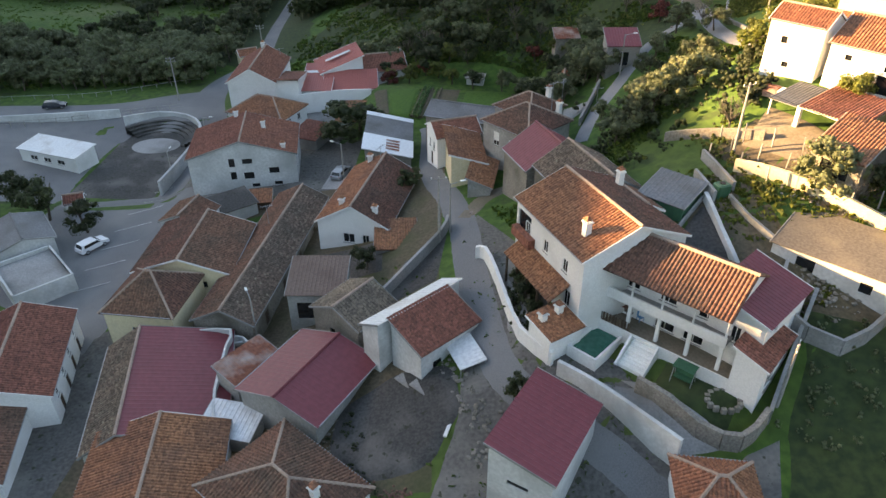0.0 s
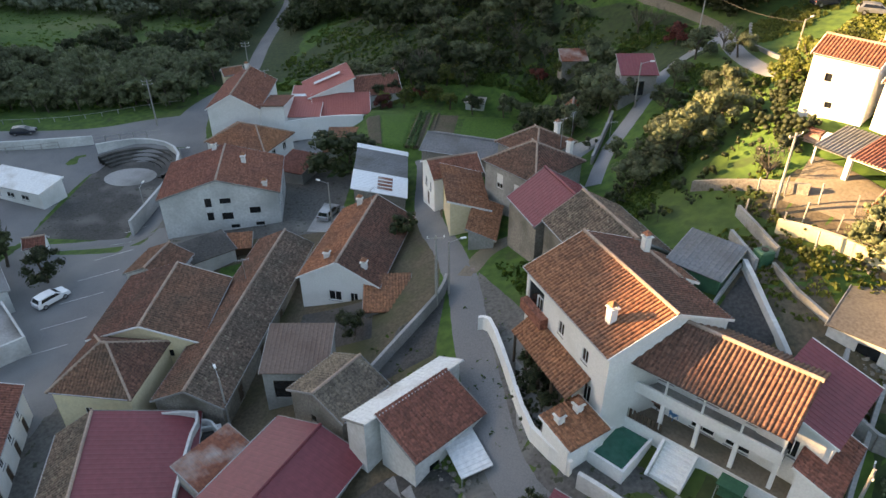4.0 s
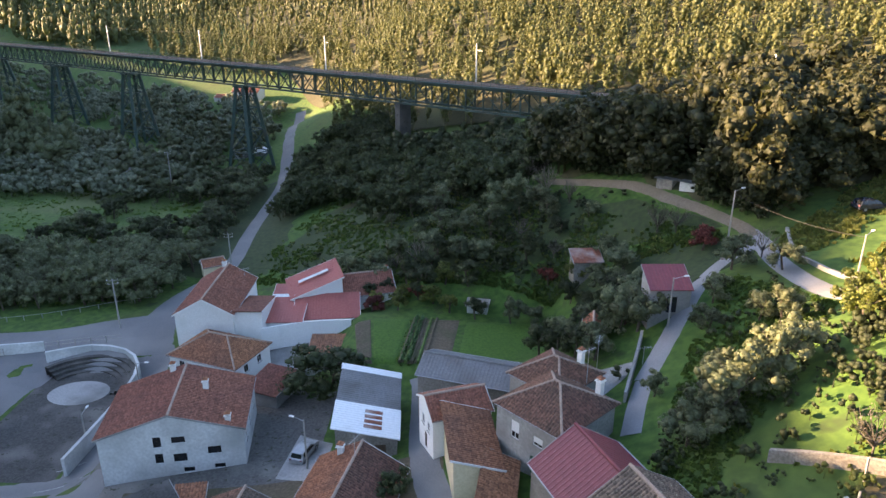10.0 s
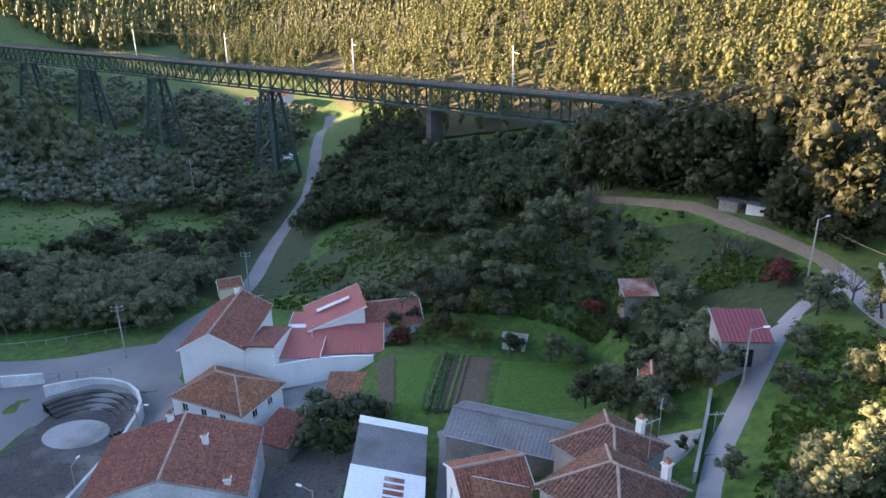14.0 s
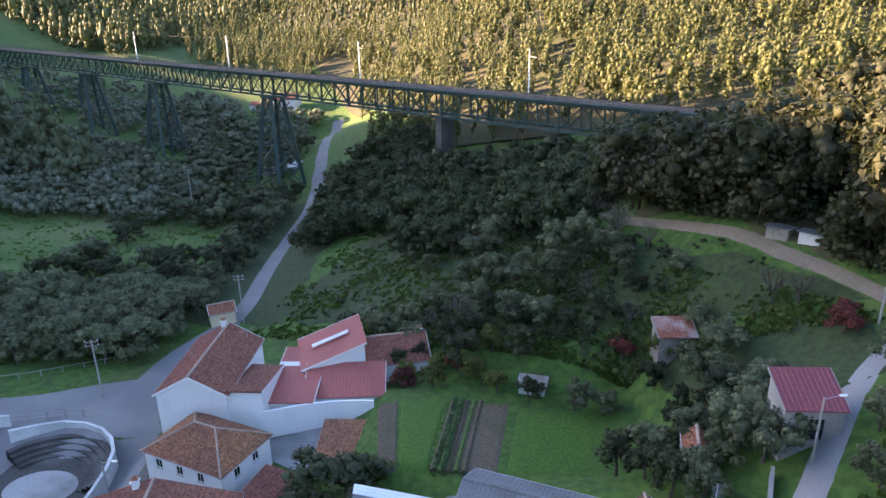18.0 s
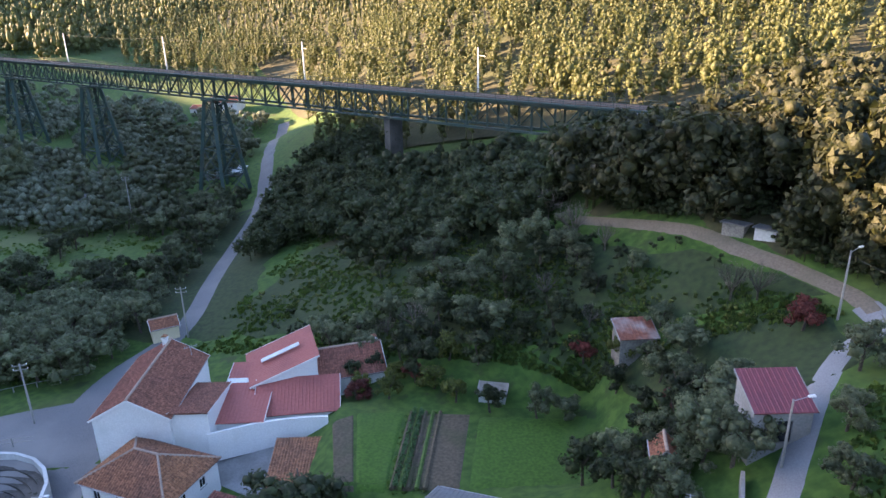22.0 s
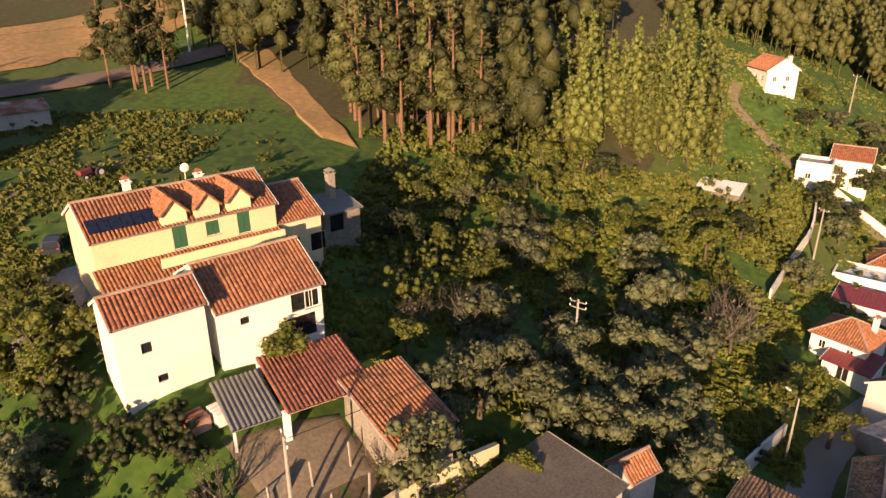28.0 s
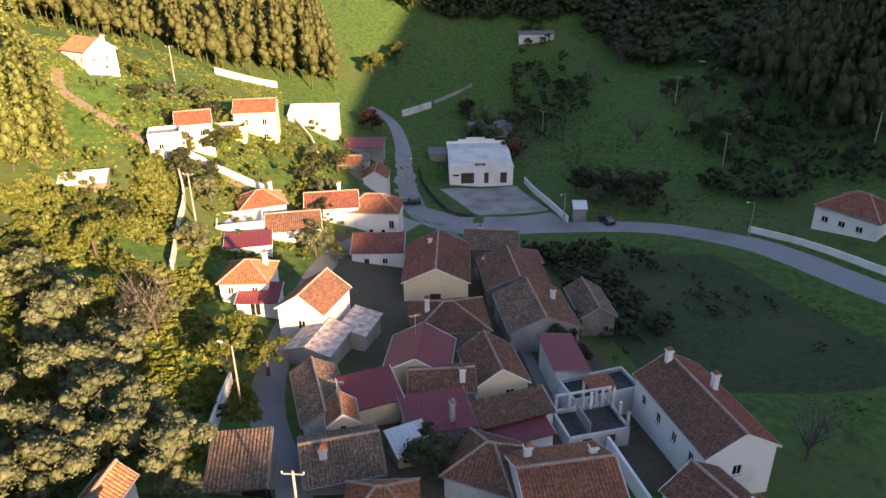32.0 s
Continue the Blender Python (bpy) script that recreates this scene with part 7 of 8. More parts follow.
for px, base in ((125.5, -1), (188, -1), (238, 4), (290, 12)):
    z1 = -7.0
    zb = ground_z(*(B0 + bx * px)[:2]) - 34.5 - 0.5
    for sy in (-1, 1):
        for sx in (-1, 1):
            bm = bmesh.new()
            beam(bm, (px + sx * 1.6, sy * 2.0, z1), (px + sx * 5.4, sy * 5.0, zb), 0.95)
            part("pier_leg", bm, "bridge", viaduct)
    bm = bmesh.new()

    def leg(sx, sy, f):
        return Vector((px + sx * (1.6 + 3.8 * f), sy * (2 + 3 * f), z1 + (zb - z1) * f))
    corners = ((-1, -1), (1, -1), (1, 1), (-1, 1))
    for k in range(4):
        f0, f1 = k / 4, (k + 1) / 4
        for (ax, ay), (cx, cy) in zip(corners, corners[1:] + corners[:1]):
            if k < 3:
                beam(bm, leg(ax, ay, f1), leg(cx, cy, f1), 0.3)
            beam(bm, leg(ax, ay, f0), leg(cx, cy, f1), 0.22)
            beam(bm, leg(cx, cy, f0), leg(ax, ay, f1), 0.22)
    part("pier_bracing", bm, "bridge", viaduct)
    part("pier_head", boxed(px - 2.4, -2.8, -7.5, px + 2.4, 2.8, -7.0), "bridge", viaduct)
    for sx, sy in corners:
        part("pier_foot", boxed(px + sx * 5.4 - 1.3, sy * 5 - 1.3, zb - 1.5, px + sx * 5.4 + 1.3, sy * 5 + 1.3, zb + 0.6), "stone", viaduct)
part("abutment", boxed(-12, -3.4, -12, 3, 3.4, -0.96), "concrete", viaduct)
part("masonry_pier", boxed(60.8, -2.4, -26, 62.4, 2.4, -7.0), "dark_concrete", viaduct)


# ---- trees ----
def foliage(rng, blobs, count, size, flat=0.35, loose=0.5, least=3):
    """Leaf clumps as small bent quads over and inside lumpy shells; blobs are (centre, radius, squash)."""
    tot = sum(b[1] ** 2 for b in blobs)
    vs, fs = [], []
    for c, r, sq in blobs:
        for _ in range(max(least, int(count * r * r / tot))):
            d = Vector((rng.gauss(0, 1), rng.gauss(0, 1), rng.gauss(0, 1))).normalized()
            if d.z < -0.55 and rng.random() < 0.6:
                d.z = -d.z
            rad = r * (0.72 + 0.33 * rng.random() ** 0.5)
            p = Vector(c) + Vector((d.x * rad, d.y * rad, d.z * rad * sq))
            nrm = (d + Vector((rng.gauss(0, loose), rng.gauss(0, loose), rng.gauss(0, loose) + flat))).normalized()
            t = nrm.cross(Vector((rng.gauss(0, 1), rng.gauss(0, 1), rng.gauss(0, 1)))).normalized()
            b = nrm.cross(t)
            s = size * rng.uniform(0.6, 1.35)
            k = len(vs)
            vs += [p + t * s * 0.6, p - t * s * 0.4 + b * s * 0.42 + nrm * s * 0.1, p - t * s * 0.4 - b * s * 0.42]
            fs += [(k, k + 1, k + 2)]
    return vs, fs


def shell(rng, blobs, count):
    """Small clumps that stand out from the lumps of a crown."""
    out = []
    for c, r, sq in blobs:
        for _ in range(count):
            d = Vector((rng.gauss(0, 1), rng.gauss(0, 1), rng.gauss(0.25, 0.9))).normalized()
            out.append((Vector(c) + Vector((d.x, d.y, d.z * sq)) * r * rng.uniform(0.65, 0.95), r * rng.uniform(0.22, 0.46), 0.8))
    return out


def to_mesh(name, vs, fs, material):
    me = bpy.data.meshes.new(name)
    me.from_pydata(vs, [], fs)
    me.polygons.foreach_set("use_smooth", [True] * len(fs))
    me.materials.append(M[material])
    return me


def limb_mesh(rng, h, r, spread_, n, bark):
    bm = bmesh.new()
    q = Vector((rng.uniform(-0.1, 0.1) * h, rng.uniform(-0.1, 0.1) * h, h * 0.45))
    cyl(bm, (0, 0, -0.4), q, r, r * 0.7, 7)
    for k in range(n):
        a = 6.283 * k / n + rng.uniform(-0.4, 0.4)
        e = Vector((math.cos(a) * spread_ * 0.6, math.sin(a) * spread_ * 0.6, h * rng.uniform(0.65, 0.85)))
        cyl(bm, q, e, r * 0.5, r * 0.16, 5)
    me = bpy.data.meshes.new("trunk")
    bm.to_mesh(me)
    bm.free()
    me.materials.append(M[bark])
    return me


def tree_kind(seed, kind):
    """The meshes of one tree about 5 m high: trunk with limbs, crown."""
    rng = random.Random(seed)
    if kind == "bare":
        bm = bmesh.new()
        cyl(bm, (0, 0, -0.3), (0, 0, 1.4), 0.14, 0.1, 6)
        for k in range(16):
            a, e = rng.uniform(0, 6.28), rng.uniform(0.5, 1.3)
            p = Vector((0, 0, rng.uniform(0.8, 1.4)))
            q = p + Vector((math.cos(a) * math.cos(e), math.sin(a) * math.cos(e), math.sin(e))) * rng.uniform(1.6, 3.2)
            cyl(bm, p, q, 0.06, 0.02, 4)
            for _ in range(4):
                w = q + Vector((rng.gauss(0, 0.5), rng.gauss(0, 0.5), rng.uniform(0.2, 1.0)))
                cyl(bm, p.lerp(q, rng.uniform(0.5, 1)), w, 0.025, 0.01, 3)
        me = bpy.data.meshes.new("trunk")
        bm.to_mesh(me)
        me.materials.append(M["bare"])
        vs, fs = foliage(rng, [((0, 0, 3.0), 1.6, 0.9)], 60, 0.2)
        return me, to_mesh("crown", vs, fs, "bare")
    if kind == "young":
        blobs = []
        for k in range(26):
            z = 0.9 + k * 0.36
            rr = 0.25 + (10.4 - z) * 0.13 * min(1.0, z / 2.2)
            a = k * 2.4 + rng.uniform(-0.4, 0.4)
            blobs.append(((math.cos(a) * rr * 0.6, math.sin(a) * rr * 0.6, z), max(0.28, rr * 0.62), 1.25))
        vs, fs = foliage(rng, blobs, 1000, 0.24, 0.2, 0.5)
        add_cores(rng, vs, fs, blobs, 0.72)
        return limb_mesh(rng, 3.0, 0.14, 0.6, 3, "bark"), to_mesh("crown", vs, fs, "young_euca")
    if kind in ("pine", "euca"):
        bm = bmesh.new()
        cyl(bm, (0, 0, -0.5), (0, 0, 12.5), 0.22, 0.06, 6)
        for k in range(14):
            a, z = rng.uniform(0, 6.28), rng.uniform(5, 12)
            rr = (13.4 - z) * 0.26
            cyl(bm, (0, 0, z), (math.cos(a) * rr, math.sin(a) * rr, z + rr * 0.5), 0.06, 0.02, 4)
        me = bpy.data.meshes.new("trunk")
        bm.to_mesh(me)
        me.materials.append(M["pine_bark"])
        blobs = []
        for k in range(17):
            z = 4.2 + k * 0.55
            rr = (13.8 - z) * (0.2 if kind == "pine" else 0.17)
            a = rng.uniform(0, 6.28)
            blobs.append(((math.cos(a) * rr, math.sin(a) * rr, z), max(0.5, rr * 0.85), 0.8))
        vs, fs = foliage(rng, blobs, 900, 0.3, 0.2, 0.5)
        add_cores(rng, vs, fs, blobs, 0.8)
        return me, to_mesh("crown", vs, fs, kind)
    h, w = {"olive": (4.6, 2.2), "oak": (5.0, 2.1), "citrus": (3.6, 1.7), "red_leaf": (3.2, 1.6)}[kind]
    blobs = []
    for k in range(15):
        a, rad = rng.uniform(0, 6.28), w * rng.uniform(0.15, 0.95)
        blobs.append(((math.cos(a) * rad, math.sin(a) * rad, h * rng.uniform(0.36, 0.86) - rad * 0.16), w * rng.uniform(0.22, 0.42), 0.85))
    blobs.append(((0, 0, h * 0.66), w * 0.5, 0.95))
    vs, fs = foliage(rng, blobs, 1300, 0.19, 0.25, 0.6)
    add_cores(rng, vs, fs, blobs, 0.72)
    add_cores(rng, vs, fs, shell(rng, blobs, 3), 1.0)
    return limb_mesh(rng, h, 0.17, w, 6, "bark"), to_mesh("crown", vs, fs, kind)


KINDS = {}
TREE_LABEL = {"young": ("slender pointed young tree with pale yellow-green leaves", "young_tree"), "olive": ("silvery grey-green olive tree on the grass", "olive_tree"), "oak": ("dark green broadleaf tree", "oak_tree"), "citrus": ("yellow-green orange tree in the sun", "citrus_tree"), "pine": ("tall pine with a bare reddish trunk", "pine_tree"),
              "euca": ("tall slender eucalyptus with pale leaves", "eucalyptus_tree"), "red_leaf": ("small tree with dark red autumn leaves", "ornamental_tree"), "bare": ("bare grey fruit tree without leaves", "fruit_tree")}
TREES = []


def tree(kind, x, y, s=1.0, group="", sz=None, z=None):
    if kind not in KINDS:
        KINDS[kind] = [tree_kind(k * 7 + 3, kind) for k in range(4)]
    rng = random.Random(int(x * 31 + y * 17))
    tr, cr = rng.choice(KINDS[kind])
    label, name = TREE_LABEL[kind]
    e = thing(name, pose(x, y, ground_z(x, y) if z is None else z, 0, 0, rng.uniform(0, 360)) @ Matrix.Diagonal((s, s, sz or s * rng.uniform(0.9, 1.12), 1)), label, "tree", group)
    for n, me in (("trunk", tr), ("crown", cr)):
        ob = new(n, me)
        ob.parent = e
    TREES.append((x, y))
    return e


def scatter(kinds, count, region, smin, smax, seed, gap=2.6, group="", keep=None):
    """Trees at random in a four-sided region, kept apart."""
    rng = random.Random(seed)
    a, b, c, d = [np.array(q, float) for q in region]
    made, tries = 0, 0
    while made < count and tries < count * 12:
        tries += 1
        u, v = rng.random(), rng.random()
        q = (1 - u) * (1 - v) * a + u * (1 - v) * b + u * v * c + (1 - u) * v * d
        if any((q[0] - x) ** 2 + (q[1] - y) ** 2 < gap * gap for x, y in TREES) or (keep and not keep(*q)):
            continue
        tree(rng.choice(kinds), q[0], q[1], rng.uniform(smin, smax), group)
        made += 1


def forest(name, label, region, count, seed, kinds, smin, smax, leaves=70, size=1.1, keep=None, core=0.85, fine=1):
    """Far woods as one mass of separate trees with trunk and layered crown."""
    rng = random.Random(seed)
    a, b, c, d = [np.array(q, float) for q in region]
    protos = []
    for k in range(7):
        blobs = []
        tall = rng.random() < kinds
        if tall:
            slim = rng.uniform(0.75, 1.1)
            for j in range(9 if fine else 4):
                z = 3.4 + j * (1.12 if fine else 2.75)
                rr = slim * 1.45 * min(1.0, (z - 1.6) / 2.6) * min(1.0, (14.6 - z) / 8.5)
                t = rng.uniform(0, 6.28)
                blobs.append(((math.cos(t) * rr * 0.55, math.sin(t) * rr * 0.55, z + rng.uniform(-0.3, 0.3)), max(0.4, rr), 1.25 if fine else 2.1))
        else:
            for j in range((5, 9, 13, 14)[fine + 1]):
                t, rad = rng.uniform(0, 6.28), 2.2 * rng.random() ** 0.5
                blobs.append(((math.cos(t) * rad, math.sin(t) * rad, 1.7 + rng.uniform(0, 1.0) * (3.6 - rad * 0.8)), rng.uniform(0.65, 1.15), 0.9))
        v, f = foliage(rng, blobs, leaves, size, 0.2, 0.55, 2)
        add_cores(rng, v, f, blobs, core * (0.85 if fine == 2 else 1.0))
        if fine == 2:
            add_cores(rng, v, f, shell(rng, blobs, 2), 1.0)
        k = len(v)
        ht = 11.0 if tall else 4.5
        v += [Vector((0.16, 0, -1)), Vector((-0.1, 0.14, -1)), Vector((-0.1, -0.14, -1)), Vector((0, 0, ht))]
        f += [(k, k + 1, k + 3), (k + 1, k + 2, k + 3), (k + 2, k, k + 3)]
        protos.append((np.array([tuple(q) for q in v]), np.array(f)))
    V, F, n = [], [], 0
    for _ in range(count):
        u, w = rng.random(), rng.random()
        q = (1 - u) * (1 - w) * a + u * (1 - w) * b + u * w * c + (1 - u) * w * d
        if keep and not keep(*q):
            continue
        v, f = protos[rng.randrange(7)]
        s, t = rng.uniform(smin, smax), rng.uniform(0, 6.28)
        r = np.array([[math.cos(t), -math.sin(t), 0], [math.sin(t), math.cos(t), 0], [0, 0, rng.uniform(0.85, 1.2)]]) * s
        V.append(v @ r.T + (q[0], q[1], ground_z(*q)))
        F.append(f + n)
        n += len(v)
    V, F = np.concatenate(V), np.concatenate(F)
    me = bpy.data.meshes.new(name)
    me.from_pydata(V.tolist(), [], F.tolist())
    me.polygons.foreach_set("use_smooth", [True] * len(F))
    return V, F, me, label


def woods(name, label, material, *a, **k):
    V, F, me, label = forest(name, label, *a, **k)
    me.materials.append(M[material])
    return tagged(new(name, me), label, "forest", kind="stuff")


def north_of_bridge(x, y):
    t = (x - B0.x) * bx.y - (y - B0.y) * bx.x
    return t


def clear_of_roads(x, y):
    """Keeps trees off the hill road and the lanes."""
    for pts, w in (([(50, 81), (40.4, 84), (38.5, 95.6), (39, 109), (31.6, 122.6), (17, 143.5)], 2.0), ([(17, 74), (22.2, 85.2), (30, 96.3), (38.4, 103)], 3.2), ([(-46, 108), (-50, 125), (-47.5, 152), (-51, 188), (-57, 240)], 4.6), ([(-50, 124), (-85, 117), (-120, 112)], 7.0), ([(152, -82), (131, -75), (106, -55.5), (90, -50), (84, -60.5), (75, -69), (53.6, -75.8), (31.4, -72.2), (0, -61)], 6.0), ([(116, -64), (97, -86), (82, -70)], 8.0)):
        for (x0, y0), (x1, y1) in zip(pts, pts[1:]):
            t = max(0.0, min(1.0, ((x - x0) * (x1 - x0) + (y - y0) * (y1 - y0)) / ((x1 - x0) ** 2 + (y1 - y0) ** 2)))
            if math.hypot(x - x0 - t * (x1 - x0), y - y0 - t * (y1 - y0)) < w:
                return False
    return True


def near_pier(x, y):
    """Open ground round the feet of the two tall piers and before them."""
    for d in (125.5, 188):
        q = B0 + bx * d
        t = max(0.0, min(1.0, (q.y - y) / 26)) if y < q.y else 0.0
        if y < q.y + 9 and y > q.y - 26 and abs(x - q.x * (1 - 0.13 * t)) < 9:
            return False
    return True


def valley_bush(x, y):
    """Hedges and rough ground between the mown valley meadows."""
    mown = (-150 < x < -96 and 166 < y < 208) or (-90 < x < -68 and 184 < y < 202)
    return not mown


def wooded_hill(x, y):
    return north_of_bridge(x, y) > 9 and not (x < -60 and north_of_bridge(x, y) < 90) and (math.degrees(math.atan2(x, y - 44)) < 42 or math.hypot(x, y - 44) > 330) and not (abs(x + 66 - (300 - y) * 0.25) < 10 and y < 400)


def open_slope(x, y):
    """Trees stand in drifts on the dark slope and leave the grassy clearings free."""
    for cx, cy, rx, ry in ((-25, 158, 9, 20), (-30, 145, 9, 8), (29, 113, 7, 7), (33, 104, 5, 6), (9, 119, 10, 4), (-14, 142, 7, 6), (24, 121, 6, 4), (4, 145, 6, 4)):
        if ((x - cx) / rx) ** 2 + ((y - cy) / ry) ** 2 < 1:
            return False
    return clear_of_roads(x, y)


def near_wood(x, y):
    return wooded_hill(x, y) and north_of_bridge(x, y) < 150


def far_wood(x, y):
    return wooded_hill(x, y) and north_of_bridge(x, y) >= 150


woods("far_woods", "sunlit eucalyptus and pine forest across the railway", "euca", [(-150, 295), (250, 70), (370, 330), (-200, 500)], 4600, 5, 0.9, 0.75, 1.3, 120, 0.5, keep=near_wood, core=0.58)
woods("far_woods", "sunlit eucalyptus and pine forest on the far hillside", "euca", [(-330, 420), (250, 70), (520, 660), (-420, 800)], 11000, 55, 0.95, 0.75, 1.25, 20, 0.85, keep=far_wood, fine=0, core=0.7)
woods("far_woods", "dark oak woods below the viaduct", "oak", [(-32, 160), (22, 142), (50, 158), (-30, 222)], 230, 6, 0.0, 0.9, 1.6, 560, 0.36, fine=2, core=0.72, keep=lambda x, y: abs(north_of_bridge(x, y)) > 4.5 and clear_of_roads(x, y) and math.hypot(x + 24, y - 165) > 9)
# golden sun on these crowns is partly in the leaf colour
woods("far_woods", "tall oaks with sunlit tops above the earth road", "sunlit_tone_oak", [(15, 145), (41.5, 109), (72, 114), (62, 152)], 200, 16, 0.0, 1.6, 2.6, 900, 0.34, fine=2, core=0.72, keep=lambda x, y: abs(north_of_bridge(x, y)) > 4.5 and clear_of_roads(x, y) and math.hypot(x - 35, y - 122.5) > 4.6)
woods("undergrowth", "dark thicket under the tall oaks", "oak", [(18, 148), (40, 110), (70, 114), (60, 150)], 260, 71, 0.0, 0.35, 0.75, 60, 0.3, keep=lambda x, y: abs(north_of_bridge(x, y)) > 4.5 and clear_of_roads(x, y) and math.hypot(x - 34, y - 123) > 3.6, fine=0)
woods("undergrowth", "dark bushes along the upper side of the earth road", "oak", [(20, 143), (41.5, 108), (45, 110), (26, 148)], 150, 82, 0.0, 0.3, 0.6, 110, 0.26, keep=lambda x, y: clear_of_roads(x, y) and math.hypot(x - 34, y - 123) > 2.6, fine=0)
woods("far_woods", "sunlit wood on the western hillside beyond the valley", "euca", [(-430, 400), (-215, 385), (-170, 640), (-460, 700)], 2600, 83, 0.8, 0.9, 1.6, 10, 0.6, keep=lambda x, y: north_of_bridge(x, y) > 60, fine=0)
woods("far_woods", "pine and eucalyptus wood on the eastern hill", "pine", [(104, 82), (110, 14), (330, -40), (230, 190)], 760, 8, 0.95, 1.15, 1.9, 260, 0.34, keep=lambda x, y: y > 12 + (x - 110) * 0.25 and not (x < 122 and y > 62) and not (108 < x < 146 and y < 38) and not (140 < x < 160 and y < 22))
woods("undergrowth", "brown-green brush at the foot of the pines", "citrus", [(100, 66), (104, 62), (124, 38), (112, 36)], 90, 81, 0.0, 0.25, 0.6, 60, 0.34, fine=-1)
woods("far_woods", "eucalyptus wood behind the sunny slope", "euca", [(160, -78), (172, 10), (330, -20), (240, -120)], 800, 18, 0.9, 0.9, 1.5, 130, 0.4)
# pale leaf colour stands in for the haze over this slope
woods("far_woods", "scrub and olives paled in colour for haze on the western valley slope", "scrub", [(-215, 190), (-92, 205), (-80, 335), (-300, 400)], 1500, 9, 0.0, 0.6, 1.4, 45, 0.55, keep=lambda x, y: abs(north_of_bridge(x, y)) > 6 and clear_of_roads(x, y) and near_pier(x, y) and valley_bush(x, y), fine=0)
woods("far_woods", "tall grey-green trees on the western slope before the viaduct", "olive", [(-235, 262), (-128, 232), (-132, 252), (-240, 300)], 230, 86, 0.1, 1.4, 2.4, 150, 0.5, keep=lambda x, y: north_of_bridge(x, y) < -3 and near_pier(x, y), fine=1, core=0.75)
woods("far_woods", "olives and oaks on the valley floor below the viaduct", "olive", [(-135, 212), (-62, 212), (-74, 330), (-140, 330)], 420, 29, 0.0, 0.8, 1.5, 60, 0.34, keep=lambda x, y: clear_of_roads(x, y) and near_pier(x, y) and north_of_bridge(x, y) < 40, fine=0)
woods("far_woods", "dark woods on the southern valley slope", "oak", [(60, -128), (150, -175), (230, -260), (10, -260)], 700, 10, 0.1, 0.8, 1.7, 67, 0.39, keep=lambda x, y: y < -150 + (x - 80) * 0.0 or x < 60, fine=0)
woods("far_woods", "dark pines by the southern road", "pine", [(40, -120), (78, -150), (70, -210), (10, -190)], 260, 30, 0.8, 0.9, 1.4, 97, 0.36, fine=0)
woods("far_woods", "dark scrub on the shaded western meadow edge", "oak", [(44, -92), (60, -97), (68, -140), (10, -128)], 150, 31, 0.0, 0.35, 0.85, 97, 0.30, keep=lambda x, y: math.hypot(x - 27, y + 89) > 13 and clear_of_roads(x, y), fine=0)
woods("far_woods", "dark gully trees between the road and the old houses", "oak", [(66, -62), (70, -46), (56, -40), (46, -60)], 34, 37, 0.0, 0.35, 0.75, 120, 0.30, keep=lambda x, y: (x - 58) * 0.6 - (y + 52) * 0.8 > -3 and clear_of_roads(x, y), fine=0)
woods("far_woods", "dark thicket between the old houses and the meadow", "oak", [(66, -62), (70, -52), (40, -29), (35, -38)], 70, 72, 0.0, 0.35, 0.7, 90, 0.25, keep=clear_of_roads)
woods("far_woods", "dark hedge trees between the shaded terraces", "oak", [(166, -172), (146, -136), (112, -108), (108, -134)], 80, 38, 0.0, 0.25, 0.8, 82, 0.30, keep=clear_of_roads, fine=0)
woods("far_woods", "dark woods closing the southern valley", "oak", [(200, -130), (215, -150), (150, -200), (150, -172)], 200, 39, 0.2, 0.7, 1.2, 60, 0.39, fine=0)
woods("undergrowth", "rough bushes on the dark meadow below the road", "oak", [(62, -48), (40, -64), (14, -52), (36, -24)], 130, 42, 0.0, 0.12, 0.4, 48, 0.34, keep=lambda x, y: math.sin(x / 5) + math.cos(y / 6 + x / 11) > 0.3 and clear_of_roads(x, y), fine=-1)
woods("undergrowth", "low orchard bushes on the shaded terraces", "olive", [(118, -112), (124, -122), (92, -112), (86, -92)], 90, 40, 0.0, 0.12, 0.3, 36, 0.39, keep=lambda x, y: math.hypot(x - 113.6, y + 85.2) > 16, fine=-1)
woods("far_woods", "oaks along the road under the viaduct", "oak", [(-45, 176), (-20, 182), (-22, 232), (-50, 240)], 200, 36, 0.0, 0.9, 1.5, 420, 0.36, fine=2, core=0.72, keep=lambda x, y: abs(north_of_bridge(x, y)) > 4.5 and clear_of_roads(x, y) and math.hypot(x + 64, y - 236) > 22)
woods("undergrowth", "low green and brown bushes on the eastern slope", "citrus", [(52, 66), (70, 30), (114, -6), (106, 60)], 300, 11, 0.0, 0.16, 0.55, 54, 0.34, fine=-1)
woods("undergrowth", "dark bushes among the olives on the eastern slope", "oak", [(44, 58), (46, 20), (84, 6), (84, 50)], 40, 41, 0.0, 0.16, 0.5, 36, 0.43, fine=-1)
woods("undergrowth", "sunlit green brambles on the slope below the pines", "citrus", [(90.8, 63.7), (95.0, 48.8), (67.0, 49.3), (63.6, 60.2)], 130, 87, 0.0, 0.2, 0.5, 80, 0.3, fine=0)
woods("undergrowth", "low green bushes on the hill behind the cream house", "citrus", [(48, 92), (74, 66), (104, 82), (84, 128)], 130, 12, 0.0, 0.1, 0.36, 75, 0.30, keep=lambda x, y: clear_of_roads(x, y) and not (abs(x - 60) < 6 and abs(y - 70) < 10), fine=-1)
